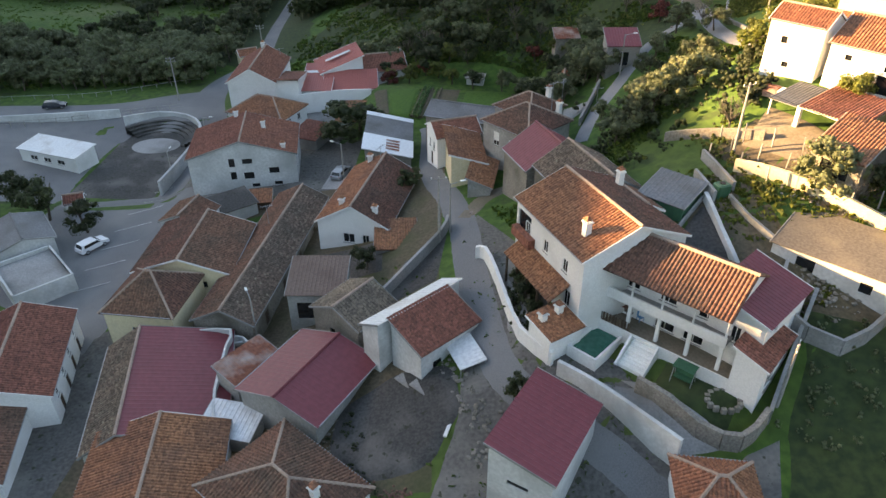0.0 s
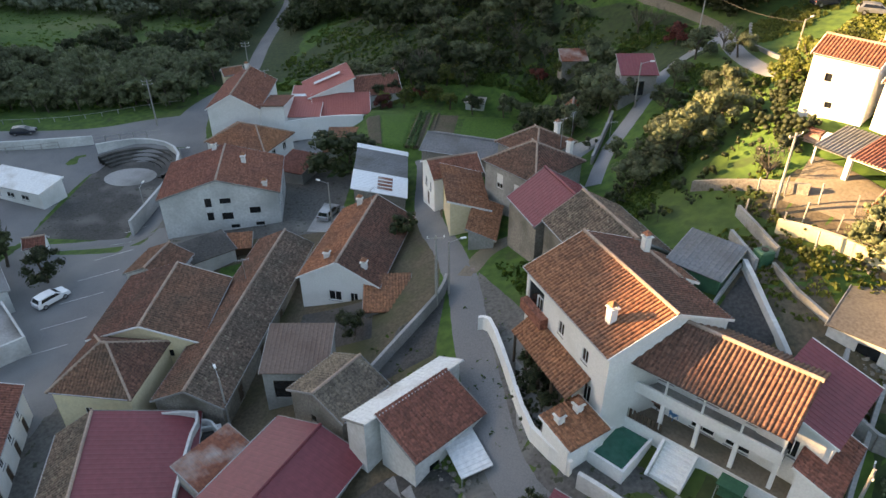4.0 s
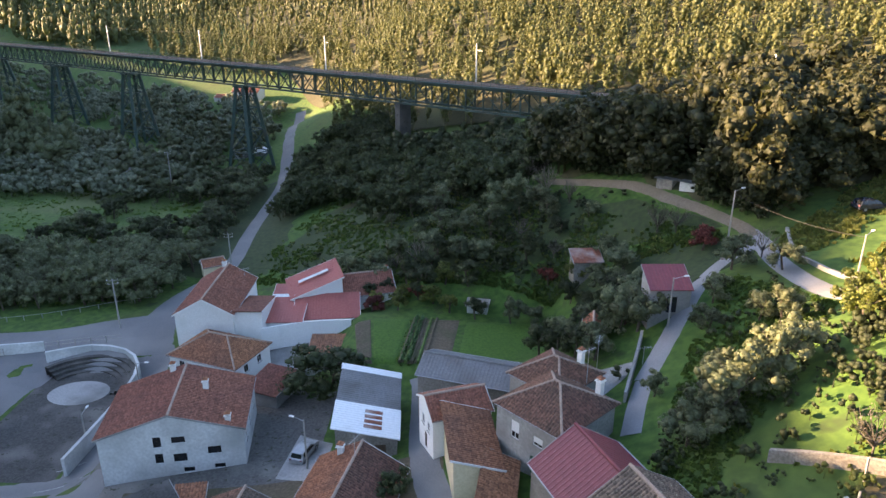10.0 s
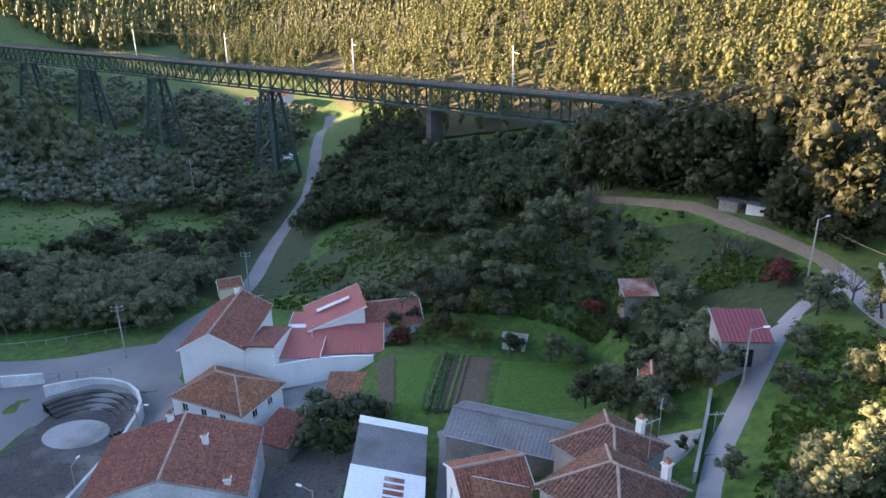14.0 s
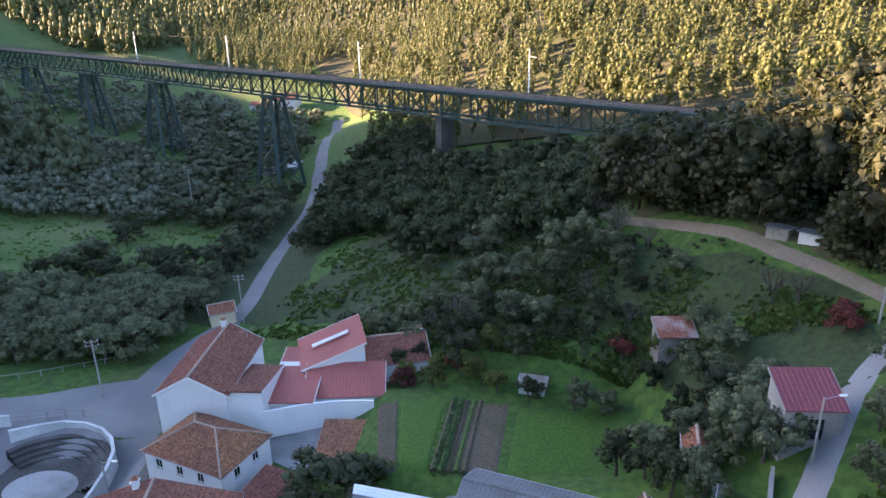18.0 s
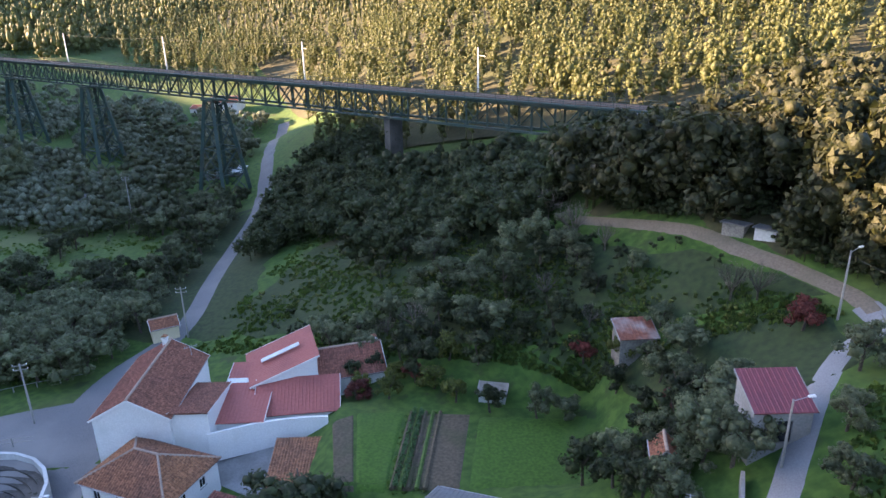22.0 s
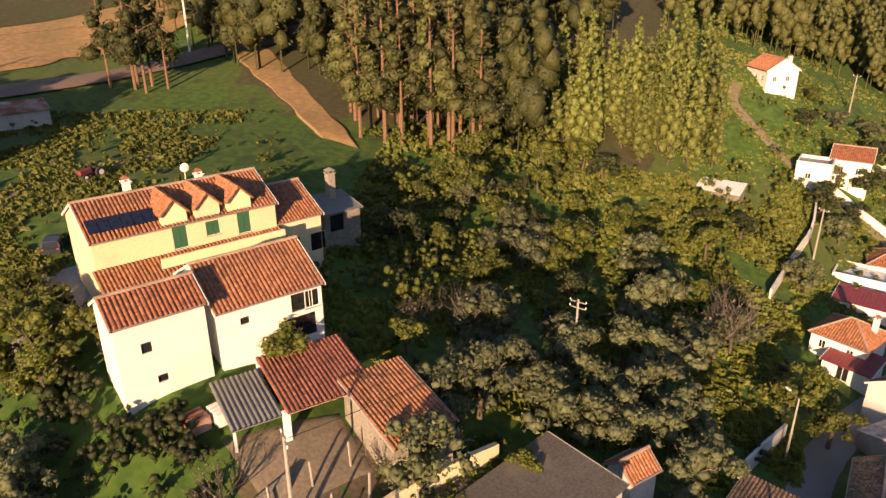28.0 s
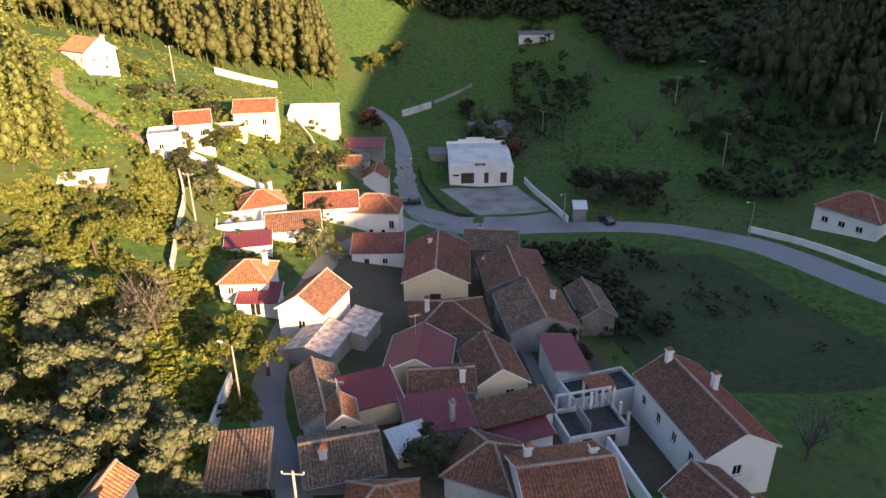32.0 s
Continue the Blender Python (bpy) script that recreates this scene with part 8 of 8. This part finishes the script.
woods("undergrowth", "brambles and bushes below the lane", "oak", [(14, 84), (19, 60), (40, 52), (37, 98)], 150, 13, 0.0, 0.15, 0.45, 48, 0.43, keep=lambda x, y: clear_of_roads(x, y) and math.hypot(x - 41, y - 60) > 9, fine=-1)
woods("undergrowth", "shrubs and dry plants below the sunlit houses", "oak", [(31, 71), (33, 62), (39, 66.5), (42, 80)], 60, 84, 0.0, 0.2, 0.45, 70, 0.26, keep=lambda x, y: math.hypot(x - 39.2, y - 67.9) > 4.2, fine=0)
woods("undergrowth", "green weeds and low bushes on the shaded slope", "citrus", [(-40, 150), (16, 119), (36, 104), (-18, 184)], 420, 85, 0.0, 0.1, 0.26, 40, 0.34, keep=clear_of_roads, fine=-1)
woods("undergrowth", "rough bushes on the dark slope", "oak", [(-34, 140), (16, 119), (34, 112), (0, 176)], 300, 14, 0.0, 0.15, 0.45, 42, 0.43, keep=lambda x, y: clear_of_roads(x, y) and math.sin(x / 6 + 1) + math.cos(y / 7) > -0.5, fine=-1)
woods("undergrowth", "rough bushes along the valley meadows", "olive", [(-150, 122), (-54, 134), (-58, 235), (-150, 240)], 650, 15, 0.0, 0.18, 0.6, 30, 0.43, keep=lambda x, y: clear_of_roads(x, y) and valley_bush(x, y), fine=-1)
woods("undergrowth", "garden bushes on the sunny slope", "citrus", [(96, 14), (80, -16), (140, -64), (156, -10)], 240, 19, 0.0, 0.2, 0.6, 60, 0.34, fine=-1)
woods("undergrowth", "dark bushes on the shaded meadows", "oak", [(120, -92), (60, -82), (60, -140), (190, -150)], 420, 33, 0.0, 0.15, 0.5, 36, 0.43, keep=lambda x, y: math.sin(x / 9) + math.cos(y / 8 + x / 20) > 0.5 and clear_of_roads(x, y), fine=-1)
scatter(["oak", "olive", "olive", "olive", "bare"], 62, [(-32, 140), (16, 121), (22, 142), (-22, 186)], 0.7, 1.25, 1, 3.3, "trees on the dark slope", open_slope)
scatter(["olive", "olive", "oak", "olive", "citrus"], 50, [(-22, 136), (-14, 120), (30, 106), (22, 128)], 0.65, 1.1, 2, 3.3, "trees on the dark slope", open_slope)
scatter(["olive", "oak"], 18, [(10, 104), (15, 88), (26, 98), (24, 112)], 0.7, 1.2, 22, 2.4, "trees by the lane", lambda x, y: clear_of_roads(x, y) and not (x < 15 and 101 < y < 118))
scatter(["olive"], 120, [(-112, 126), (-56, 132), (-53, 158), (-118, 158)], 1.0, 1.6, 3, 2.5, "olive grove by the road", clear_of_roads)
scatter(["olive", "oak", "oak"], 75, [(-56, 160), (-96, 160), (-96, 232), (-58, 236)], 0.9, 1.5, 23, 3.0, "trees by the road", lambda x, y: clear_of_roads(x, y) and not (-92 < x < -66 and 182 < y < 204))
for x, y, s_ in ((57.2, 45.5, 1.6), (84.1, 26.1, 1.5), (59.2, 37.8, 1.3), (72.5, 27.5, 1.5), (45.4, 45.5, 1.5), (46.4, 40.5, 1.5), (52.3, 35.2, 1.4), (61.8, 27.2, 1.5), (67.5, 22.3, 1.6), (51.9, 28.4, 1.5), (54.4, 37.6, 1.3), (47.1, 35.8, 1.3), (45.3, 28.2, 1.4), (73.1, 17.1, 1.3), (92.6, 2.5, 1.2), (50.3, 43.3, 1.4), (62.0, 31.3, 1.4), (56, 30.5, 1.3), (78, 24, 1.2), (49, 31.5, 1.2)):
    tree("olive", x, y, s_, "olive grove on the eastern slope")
for x, y, s_ in ((81.3, 35.1, 1.7), (68.7, 45.4, 1.4), (79.9, 19.5, 1.2), (97.3, 48.5, 2.1), (105.2, 38.4, 1.5), (108.6, 32.4, 1.5), (92.9, 15.8, 1.5), (40.1, 41.9, 0.8), (49.8, 51.9, 1.0)):
    tree("citrus", x, y, s_, "yellow-green trees on the eastern slope")
scatter(["citrus", "citrus", "oak", "olive", "oak"], 34, [(66, 58), (70, 28), (108, 4), (106, 54)], 0.6, 1.25, 24, 3.0, "trees on the eastern slope")
scatter(["citrus", "olive", "oak"], 26, [(100, -2), (84, -14), (120, -48), (146, -14)], 0.8, 1.3, 34, 3.5, "garden trees on the sunny slope", lambda x, y: abs((x - 100) * 0.6 + (y + 14) * 0.8) > 6)
scatter(["oak", "olive", "bare"], 40, [(120, -90), (64, -78), (60, -140), (180, -140)], 0.8, 1.5, 35, 4.0, "trees on the shaded meadows", lambda x, y: math.sin(x / 9) + math.cos(y / 8 + x / 20) > 0.6 and clear_of_roads(x, y) and math.hypot(x - 113.6, y + 85.2) > 17)
scatter(["pine", "pine", "euca"], 30, [(98, 66), (103, 48), (114, 50), (112, 72)], 1.3, 1.8, 25, 2.6, "pines along the meadow edge")
woods("undergrowth", "low bushes below the railway viaduct", "oak", [(-25, 214), (34, 174), (30, 168), (-30, 206)], 250, 61, 0.0, 0.9, 1.5, 150, 0.36, keep=lambda x, y: abs(north_of_bridge(x, y)) > 2.5, fine=0)
woods("far_woods", "distant wooded hills beyond the valley", "euca", [(-700, 560), (-200, 430), (-160, 900), (-900, 1300)], 1900, 62, 0.9, 1.0, 2.0, 10, 0.9, keep=lambda x, y: north_of_bridge(x, y) > 60, fine=0)
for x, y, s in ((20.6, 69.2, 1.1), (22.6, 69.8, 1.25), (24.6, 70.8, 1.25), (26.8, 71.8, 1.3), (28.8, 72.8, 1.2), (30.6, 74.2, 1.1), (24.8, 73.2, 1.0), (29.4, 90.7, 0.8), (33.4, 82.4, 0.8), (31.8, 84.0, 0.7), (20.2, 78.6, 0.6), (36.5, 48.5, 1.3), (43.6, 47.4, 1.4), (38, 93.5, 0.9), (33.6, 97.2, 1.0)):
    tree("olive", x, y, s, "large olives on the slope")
for x, y, s in ((37.2, 75.4, 1.3), (45.4, 82.8, 1.3), (40.2, 77.5, 1.5), (43.6, 80, 1.5), (41.6, 73.6, 1.3), (42.6, 59.6, 1.1), (38.6, 79.6, 1.2), (46.6, 84.4, 1.2), (88, 50, 1.9), (60.5, 10.5, 1.5), (66, 10.4, 1.5), (63, 14.6, 1.7), (169, -98, 2.0), (173, -112, 2.2)):
    tree("citrus", x, y, s, "fruit trees by the sunlit houses")
for x, y, s in ((7.6, 31.0, 0.7), (-5.8, 72.2, 0.8), (-9.2, 55.2, 0.7), (35.0, 9.2, 1.2), (-52, 72, 1.2), (-60, 76, 1.4), (-66, 80, 1.3), (8.0, 43.6, 0.55), (7.8, 41.6, 0.6), (8.4, 39.6, 0.55), (38, -18.5, 0.9), (41.5, -20.5, 0.9), (14.4, 92, 1.1), (44.5, -26.5, 0.8)):
    tree("oak", x, y, s, "dark garden trees")
for x, y, s in ((33.2, 106.6, 1.1), (-6.2, 121.5, 0.9), (14.5, 119.5, 0.9), (-13.5, 119.4, 1.0), (20.5, 104.5, 0.8), (112, -96, 1.6), (140, -72, 1.8)):
    tree("red_leaf", x, y, s, "red-leaved trees")
for x, y, s in ((29.4, 115.2, 1.0), (31.6, 113.6, 0.9), (56.5, 47, 1.3), (12, -22, 1.6), (37.6, 98.6, 0.8), (37.2, 50.2, 0.8), (35.6, 51.2, 0.7), (38.6, 47.6, 0.7), (72.5, 17.5, 1.8), (70, 20, 1.6), (54.0, 51.5, 0.9), (84, -112, 1.6), (30.5, 60.4, 0.9), (114.5, -153, 2.0), (118.7, -144, 1.6)):
    tree("bare", x, y, s, "bare trees")
V, F = [], []
rng = random.Random(77)
for k in range(2):
    for j in range(30):
        px, py = -7.2 + k * 0.85 + j * 0.043, 102.0 + j * 0.46
        vs, fs = foliage(rng, [((px, py, 8.38), 0.26, 0.7)], 14, 0.3)
        F += [tuple(i + len(V) for i in f) for f in fs]
        V += vs
tagged(new("vegetables", to_mesh("vegetables", V, F, "cabbage")), "rows of leafy green cabbages", "vegetables", kind="stuff")
scatter(["young"], 46, [(113, 37), (117, 9), (141, 5), (139, 36)], 1.1, 1.75, 26, 2.9, "pale young trees on the slope")
scatter(["pine"], 6, [(104, 104), (110, 100), (114, 106), (108, 110)], 1.1, 1.4, 27, 2.0, "pines by the field")

woods("undergrowth", "garden bushes along the white lane wall", "oak", [(6.6, 46), (6.4, 39), (8.6, 37), (9.2, 45)], 34, 51, 0.0, 0.12, 0.28, 54, 0.39, fine=-1)
woods("undergrowth", "weeds and bushes in the overgrown plot", "olive", [(27, 28), (33, 24), (44, 33), (33, 37)], 70, 52, 0.0, 0.08, 0.25, 36, 0.39, fine=-1)
woods("undergrowth", "sunlit vines and bushes on the dry terraces", "citrus", [(26, 60), (31, 48), (44, 45), (35, 60)], 90, 53, 0.0, 0.1, 0.34, 48, 0.39, keep=lambda x, y: math.hypot(x - 40, y - 57) > 7 and math.hypot(x - 35.2, y - 57) > 5.5 and math.hypot(x - 36.6, y - 41.4) > 7, fine=-1)
woods("undergrowth", "weeds along the edges of the dark yards", "oak", [(-10, 30), (-4, 20), (-1, 20), (-8, 34)], 50, 54, 0.0, 0.06, 0.16, 24, 0.47, fine=-1)
for x, y, s in ((21.6, 92.0, 1.2), (20.8, 95.2, 1.2), (22.6, 98.6, 1.2), (27.2, 85.4, 0.8)):
    tree("olive", x, y, s, "trees by the lane")


def tufts(label, region, count, seed, low, high, material="grass_blade", keep=None):
    """Upright crossing blades of rough grass and weeds over a stretch of ground, in drifts."""
    rng = random.Random(seed)
    a, b, c, d = [np.array(q, float) for q in region]
    V, F = [], []
    for _ in range(count):
        u, w = rng.random(), rng.random()
        x, y = (1 - u) * (1 - w) * a + u * (1 - w) * b + u * w * c + (1 - u) * w * d
        drift = math.sin(x * 0.37 + math.sin(y * 0.23) * 2) + math.cos(y * 0.41 + math.sin(x * 0.17) * 2)
        if drift + rng.uniform(-0.8, 0.8) < -0.3 or (keep and not keep(x, y)):
            continue
        z, h = ground_z(x, y), rng.uniform(low, high)
        for k in range(3):
            t = rng.uniform(0, 6.28)
            p = Vector((math.cos(t), math.sin(t), 0)) * h * rng.uniform(0.5, 0.9)
            n = Vector((-p.y, p.x, 0)) * rng.uniform(-0.4, 0.4)
            q = Vector((x + rng.uniform(-0.3, 0.3), y + rng.uniform(-0.3, 0.3), z - 0.05))
            i = len(V)
            V += [q - p, q + p, q + p * 0.7 + n + Vector((0, 0, h * rng.uniform(0.6, 1.0))), q - p * 0.6 + n + Vector((0, 0, h))]
            F += [(i, i + 1, i + 2, i + 3)]
    ob = new("grass_tufts", to_mesh("grass_tufts", V, F, material))
    return tagged(ob, label, "grass", kind="stuff")


tufts("rough green grass on the bank and slopes", [(5, 62), (9, 50), (40, 84), (30, 100)], 5200, 56, 0.15, 0.45, keep=clear_of_roads)
tufts("rough sunlit grass and weeds on the hilltop", [(40, 102), (48, 84), (104, 84), (88, 132)], 9000, 57, 0.2, 0.6, "sunlit_tone_grass", keep=clear_of_roads)
tufts("rough grass on the dark slope", [(-44, 142), (16, 117), (42, 104), (-30, 186)], 7000, 58, 0.2, 0.55, keep=clear_of_roads)
tufts("rough grass on the shaded meadows", [(110, -90), (10, -30), (10, -70), (150, -160)], 7000, 59, 0.1, 0.28, keep=clear_of_roads)
tufts("rough sunlit grass on the eastern slope", [(96, 20), (84, -12), (150, -70), (200, 0)], 11000, 60, 0.15, 0.45, "sunlit_tone_grass", keep=clear_of_roads)
tufts("rough sunlit grass between the bushes", [(46, 66), (48, 18), (116, -8), (108, 62)], 14000, 63, 0.25, 0.8, "sunlit_tone_grass")
tufts("meadow grass in the valley", [(-150, 126), (-60, 132), (-62, 235), (-150, 240)], 7000, 64, 0.25, 0.6, keep=clear_of_roads)
tufts("dry weeds on the sunny terraces", [(22, 62), (30, 36), (44, 44), (36, 62)], 1800, 65, 0.15, 0.45, "citrus", keep=lambda x, y: math.hypot(x - 35.2, y - 57) > 5.5)
tufts("weeds along the lane and yards", [(-12, 20), (24, 14), (14, 48), (-6, 60)], 500, 66, 0.1, 0.3)
tufts("young green leaves between the tilled rows", [(-8, 101.4), (-4.4, 101.4), (-3, 115), (-6.8, 115)], 700, 67, 0.08, 0.2)
tufts("short mown grass of the kitchen garden", [(-13.2, 102.4), (13.8, 102), (14.6, 116), (-12.6, 116.8)], 1500, 68, 0.04, 0.1)
tree("oak", -16.6, 98.4, 2.5, "dark garden trees", 1.9, ground_z(-16.6, 98.4) - 1.6)


# ---- poles, lamps, vehicles ----
def street_lamp(x, y, h, ang, label="grey concrete street lamp with a curved arm"):
    e = thing("street_lamp", pose(x, y, ground_z(x, y), 0, 0, ang), label, "street lamp", "street lamps")
    part("pole", cyl(bmesh.new(), (0, 0, -0.5), (0, 0, h), 0.13, 0.08, 8), "pole", e)
    a = part("arm", cyl(bmesh.new(), (0, 0, h - 0.15), (1.3, 0, h + 0.1), 0.04, 0.035, 6), "metal", e)
    part("lamp_head", boxed(1.2, -0.12, h + 0.03, 1.8, 0.12, h + 0.18, bevel=0.03), "frame", a)
    return e


def utility_pole(x, y, h, ang, arms=1, label="grey concrete utility pole with a crossarm"):
    e = thing("utility_pole", pose(x, y, ground_z(x, y), 0, 0, ang), label, "utility pole", "utility poles")
    part("pole", cyl(bmesh.new(), (0, 0, -0.5), (0, 0, h), 0.16, 0.1, 8), "pole", e)
    for k in range(arms):
        c = part("crossarm", boxed(-0.75, -0.04, h - 0.33 - 0.6 * k, 0.75, 0.04, h - 0.25 - 0.6 * k), "pole", e)
        for s in (-0.8, 0, 0.8):
            part("insulator", cyl(bmesh.new(), (s, 0, h - 0.25 - 0.6 * k), (s, 0, h - 0.05 - 0.6 * k), 0.05, seg=6), "frame", c)
    return e


def cable(p, q, sag=0.8, label="thin dark overhead cable between poles"):
    p, q = Vector(p), Vector(q)
    bm = bmesh.new()
    last = p
    for k in range(1, 13):
        t = k / 12
        c = p.lerp(q, t) - Vector((0, 0, sag * 4 * t * (1 - t)))
        cyl(bm, last, c, 0.025, seg=3)
        last = c
    return tagged(obj("cable", bm, "rubber"), label, "cable", "overhead cables", "structure")


for x, y, h, a in ((0.5, 57.4, 6.4, 20), (36.3, 106.3, 7.2, 30), (41.6, 85.2, 6.0, 40), (57.0, 16.0, 7.2, 20), (24.4, 89.8, 6.2, 10), (-16.2, 81.6, 6.5, 160), (-20.0, 46.0, 6.5, 120), (75.6, -69.4, 6.6, 90), (118, -64, 7, 200), (63, -30, 5.5, 120), (-44, 101, 6, 0), (41.6, -79.4, 7, 60), (-47.4, 92, 5, 90)):
    street_lamp(x, y, h, a)
for x, y, h, a, n in ((29.7, 55.7, 8.0, 30, 1), (-56.3, 121, 9, 20, 2), (-45.6, 147, 9, 10, 2), (-86, 217, 13, 30, 2), (-0.7, 55.8, 8.5, 10, 1), (34, 24, 8, 40, 1), (58, 37, 8, 60, 2), (100, -2, 8, 30, 1), (147, -24, 8, 30, 1), (112, -110, 8, 20, 1), (84, -130, 8, 20, 1), (34, -120, 9, 0, 1), (27.5, 29.8, 6.5, 60, 1), (60, -108, 8, 0, 1)):
    utility_pole(x, y, h, a, n)
cable((29.7, 55.7, ground_z(29.7, 55.7) + 7.8), (58, 37, ground_z(58, 37) + 7.8))
cable((-56.3, 121, 11.5), (-45.6, 147, 10.8))
cable((-45.6, 147, 10.8), (-86, 217, 14))
cable((41.6, 85.2, 32.4), (36.3, 106.3, 31.0))
MASTS = [B0 + bx * d + Vector((1.8, 2.9, 0)) for d in (205, 150, 92.5, 40.5)] + [Vector((60, 156, 34)), Vector((87, 132, 36.5)), Vector((128, 104, 38))]
for q in MASTS:
    h = 9.5
    e = thing("catenary_mast", pose(q.x, q.y, max(33.9, ground_z(q.x, q.y)), 0, 0, 0), "pale steel mast beside the railway line", "mast", "railway masts")
    part("pole", cyl(bmesh.new(), (0, 0, -2.5), (0, 0, h), 0.22, 0.16, 6), "frame", e)
    part("bracket", beam(bmesh.new(), (0, 0, h - 1.5), (1.5, -2.2, h - 1.7), 0.1), "metal", e)
for a, b in zip(MASTS, MASTS[1:]):
    cable(a + Vector((0, 0, 8.4)), b + Vector((0, 0, 8.4)), 0.5)


def car(x, y, ang, paint, label, long=4.2, tall=1.5):
    e = thing("car", pose(x, y, ground_z(x, y) + 0.1, 0, 0, ang), label, "car", "parked cars")
    s = long / 2
    bm = bmesh.new()
    prof = [(-s, 0.35), (-s, 0.85), (-s * 0.92, 0.95), (-s * 0.8, tall * 0.96), (-s * 0.2, tall), (s * 0.22, tall * 0.93), (s * 0.5, 0.98), (s * 0.95, 0.8), (s, 0.6), (s, 0.35)]
    L_, R_ = [], []
    for px, pz in prof:
        w = 0.86 if pz < 1.0 else 0.68
        L_.append(bm.verts.new((px, w, pz)))
        R_.append(bm.verts.new((px, -w, pz)))
    for k in range(len(prof)):
        j = (k + 1) % len(prof)
        bm.faces.new((L_[k], L_[j], R_[j], R_[k]))
    bm.faces.new(L_[::-1])
    bm.faces.new(R_)
    bmesh.ops.recalc_face_normals(bm, faces=bm.faces)
    b = part("body", bm, paint, e)
    for sy in (-1, 1):
        bm = bmesh.new()
        vs = [bm.verts.new((px, sy * (0.875 if pz < 1.02 else 0.72), pz)) for px, pz in ((-s * 0.78, 1.0), (s * 0.42, 1.0), (s * 0.18, tall * 0.9), (-s * 0.68, tall * 0.92))]
        bm.faces.new(vs)
        part("side_window", bm, "glass", b)
        for px in (-s * 0.62, s * 0.62):
            w = part("wheel", cyl(bmesh.new(), (px, sy * 0.68, 0.3), (px, sy * 0.9, 0.3), 0.31, seg=14), "rubber", e)
            part("rim", cyl(bmesh.new(), (px, sy * 0.9, 0.3), (px, sy * 0.915, 0.3), 0.19, seg=10), "metal", w)
        part("headlight", boxed(s * 0.93, sy * 0.6 - 0.16, 0.62, s * 0.99, sy * 0.6 + 0.16, 0.74), "frame", e)
        part("tail_light", boxed(-s - 0.01, sy * 0.66 - 0.12, 0.72, -s + 0.02, sy * 0.66 + 0.12, 0.9), "sheet_red", e)
    for a, z in (((s * 0.505, 0.99), (s * 0.235, tall * 0.92)), ((-s * 0.925, 0.97), (-s * 0.81, tall * 0.94))):
        bm = bmesh.new()
        o = 0.02 if a[0] > 0 else -0.02
        bm.faces.new([bm.verts.new(q) for q in ((a[0] + o, -0.68, a[1]), (a[0] + o, 0.68, a[1]), (z[0] + o, 0.6, z[1]), (z[0] + o, -0.6, z[1]))])
        part("windscreen", bm, "glass", b)
    return e


car(-49.1, 67.5, 60, "car_white", "white hatchback parked in the grey yard")
car(-81, 118.8, 15, "car_dark", "dark car on the wide road", 4.4)
car(-17.2, 84.6, 75, "car_silver", "silver-grey car parked beside the barn")
car(56.4, 86.4, 20, "car_dark", "dark car on the concrete drive", 4.2)
car(56.0, 97.2, -20, "car_silver", "grey hatchback parked beside the hillside track", 4.4, 1.5)
car(52.6, 104.0, 10, "car_dark", "dark car parked in the shaded grass", 4.2)
car(68.0, -73.6, -30, "car_dark", "dark blue car parked beside the kiosk", 4.2)
car(91.6, -159, 120, "car_white", "white car on the far hillside road", 4.3)
car(108.5, -57, 45, "car_dark", "dark car parked beside the stream", 4.2)
tank = thing("water_tank", pose(27.2, 50.2, ground_z(27.2, 50.2), 0, 0, 20), "dark green plastic water tank", "tank")
part("body", boxed(-0.7, -0.6, -0.3, 0.7, 0.6, 1.3, bevel=0.12), "green", tank)
part("lid", cyl(bmesh.new(), (0, 0, 1.3), (0, 0, 1.38), 0.3, seg=12), "rubber", tank)
for x, y, m_, lab in ((36.4, 62.4, "frame", "white wire cage crate beside the carport"), (35.4, 63.8, "rust", "stack of old red roof tiles")):
    e = thing("crate", pose(x, y, ground_z(x, y), 0, 0, -40), lab, "crate")
    for k in range(4):
        part("slat", boxed(-0.7, -0.7 + k * 0.42, 0.0, 0.7, -0.42 + k * 0.42, 1.0), m_, e)
for x, y, r in ((4.2, 36.2, 0.3), (3.0, 60.8, 0.35), (25.4, 93.4, 0.35), (34.2, 101.6, 0.4), (-45, 104, 0.4)):
    bm = bmesh.new()
    cyl(bm, (x, y, ground_z(x, y) + 0.05), (x, y, ground_z(x, y) + 0.1), r, seg=16)
    tagged(obj("manhole_cover", bm, "rail"), "dark round iron manhole cover in the lane", "manhole cover", "manhole covers")
dish = thing("stone_ring", pose(23.2, 29.8, ground_z(23.2, 29.8), 0, 0, 0), "ring of rough stones round a flower bed", "flower bed")
for k in range(14):
    a = k * 0.4488
    part("stone", boxed(math.cos(a) * 1.3 - 0.22, math.sin(a) * 1.1 - 0.18, -0.2, math.cos(a) * 1.3 + 0.22, math.sin(a) * 1.1 + 0.18, 0.35, bevel=0.06), "stone", dish)
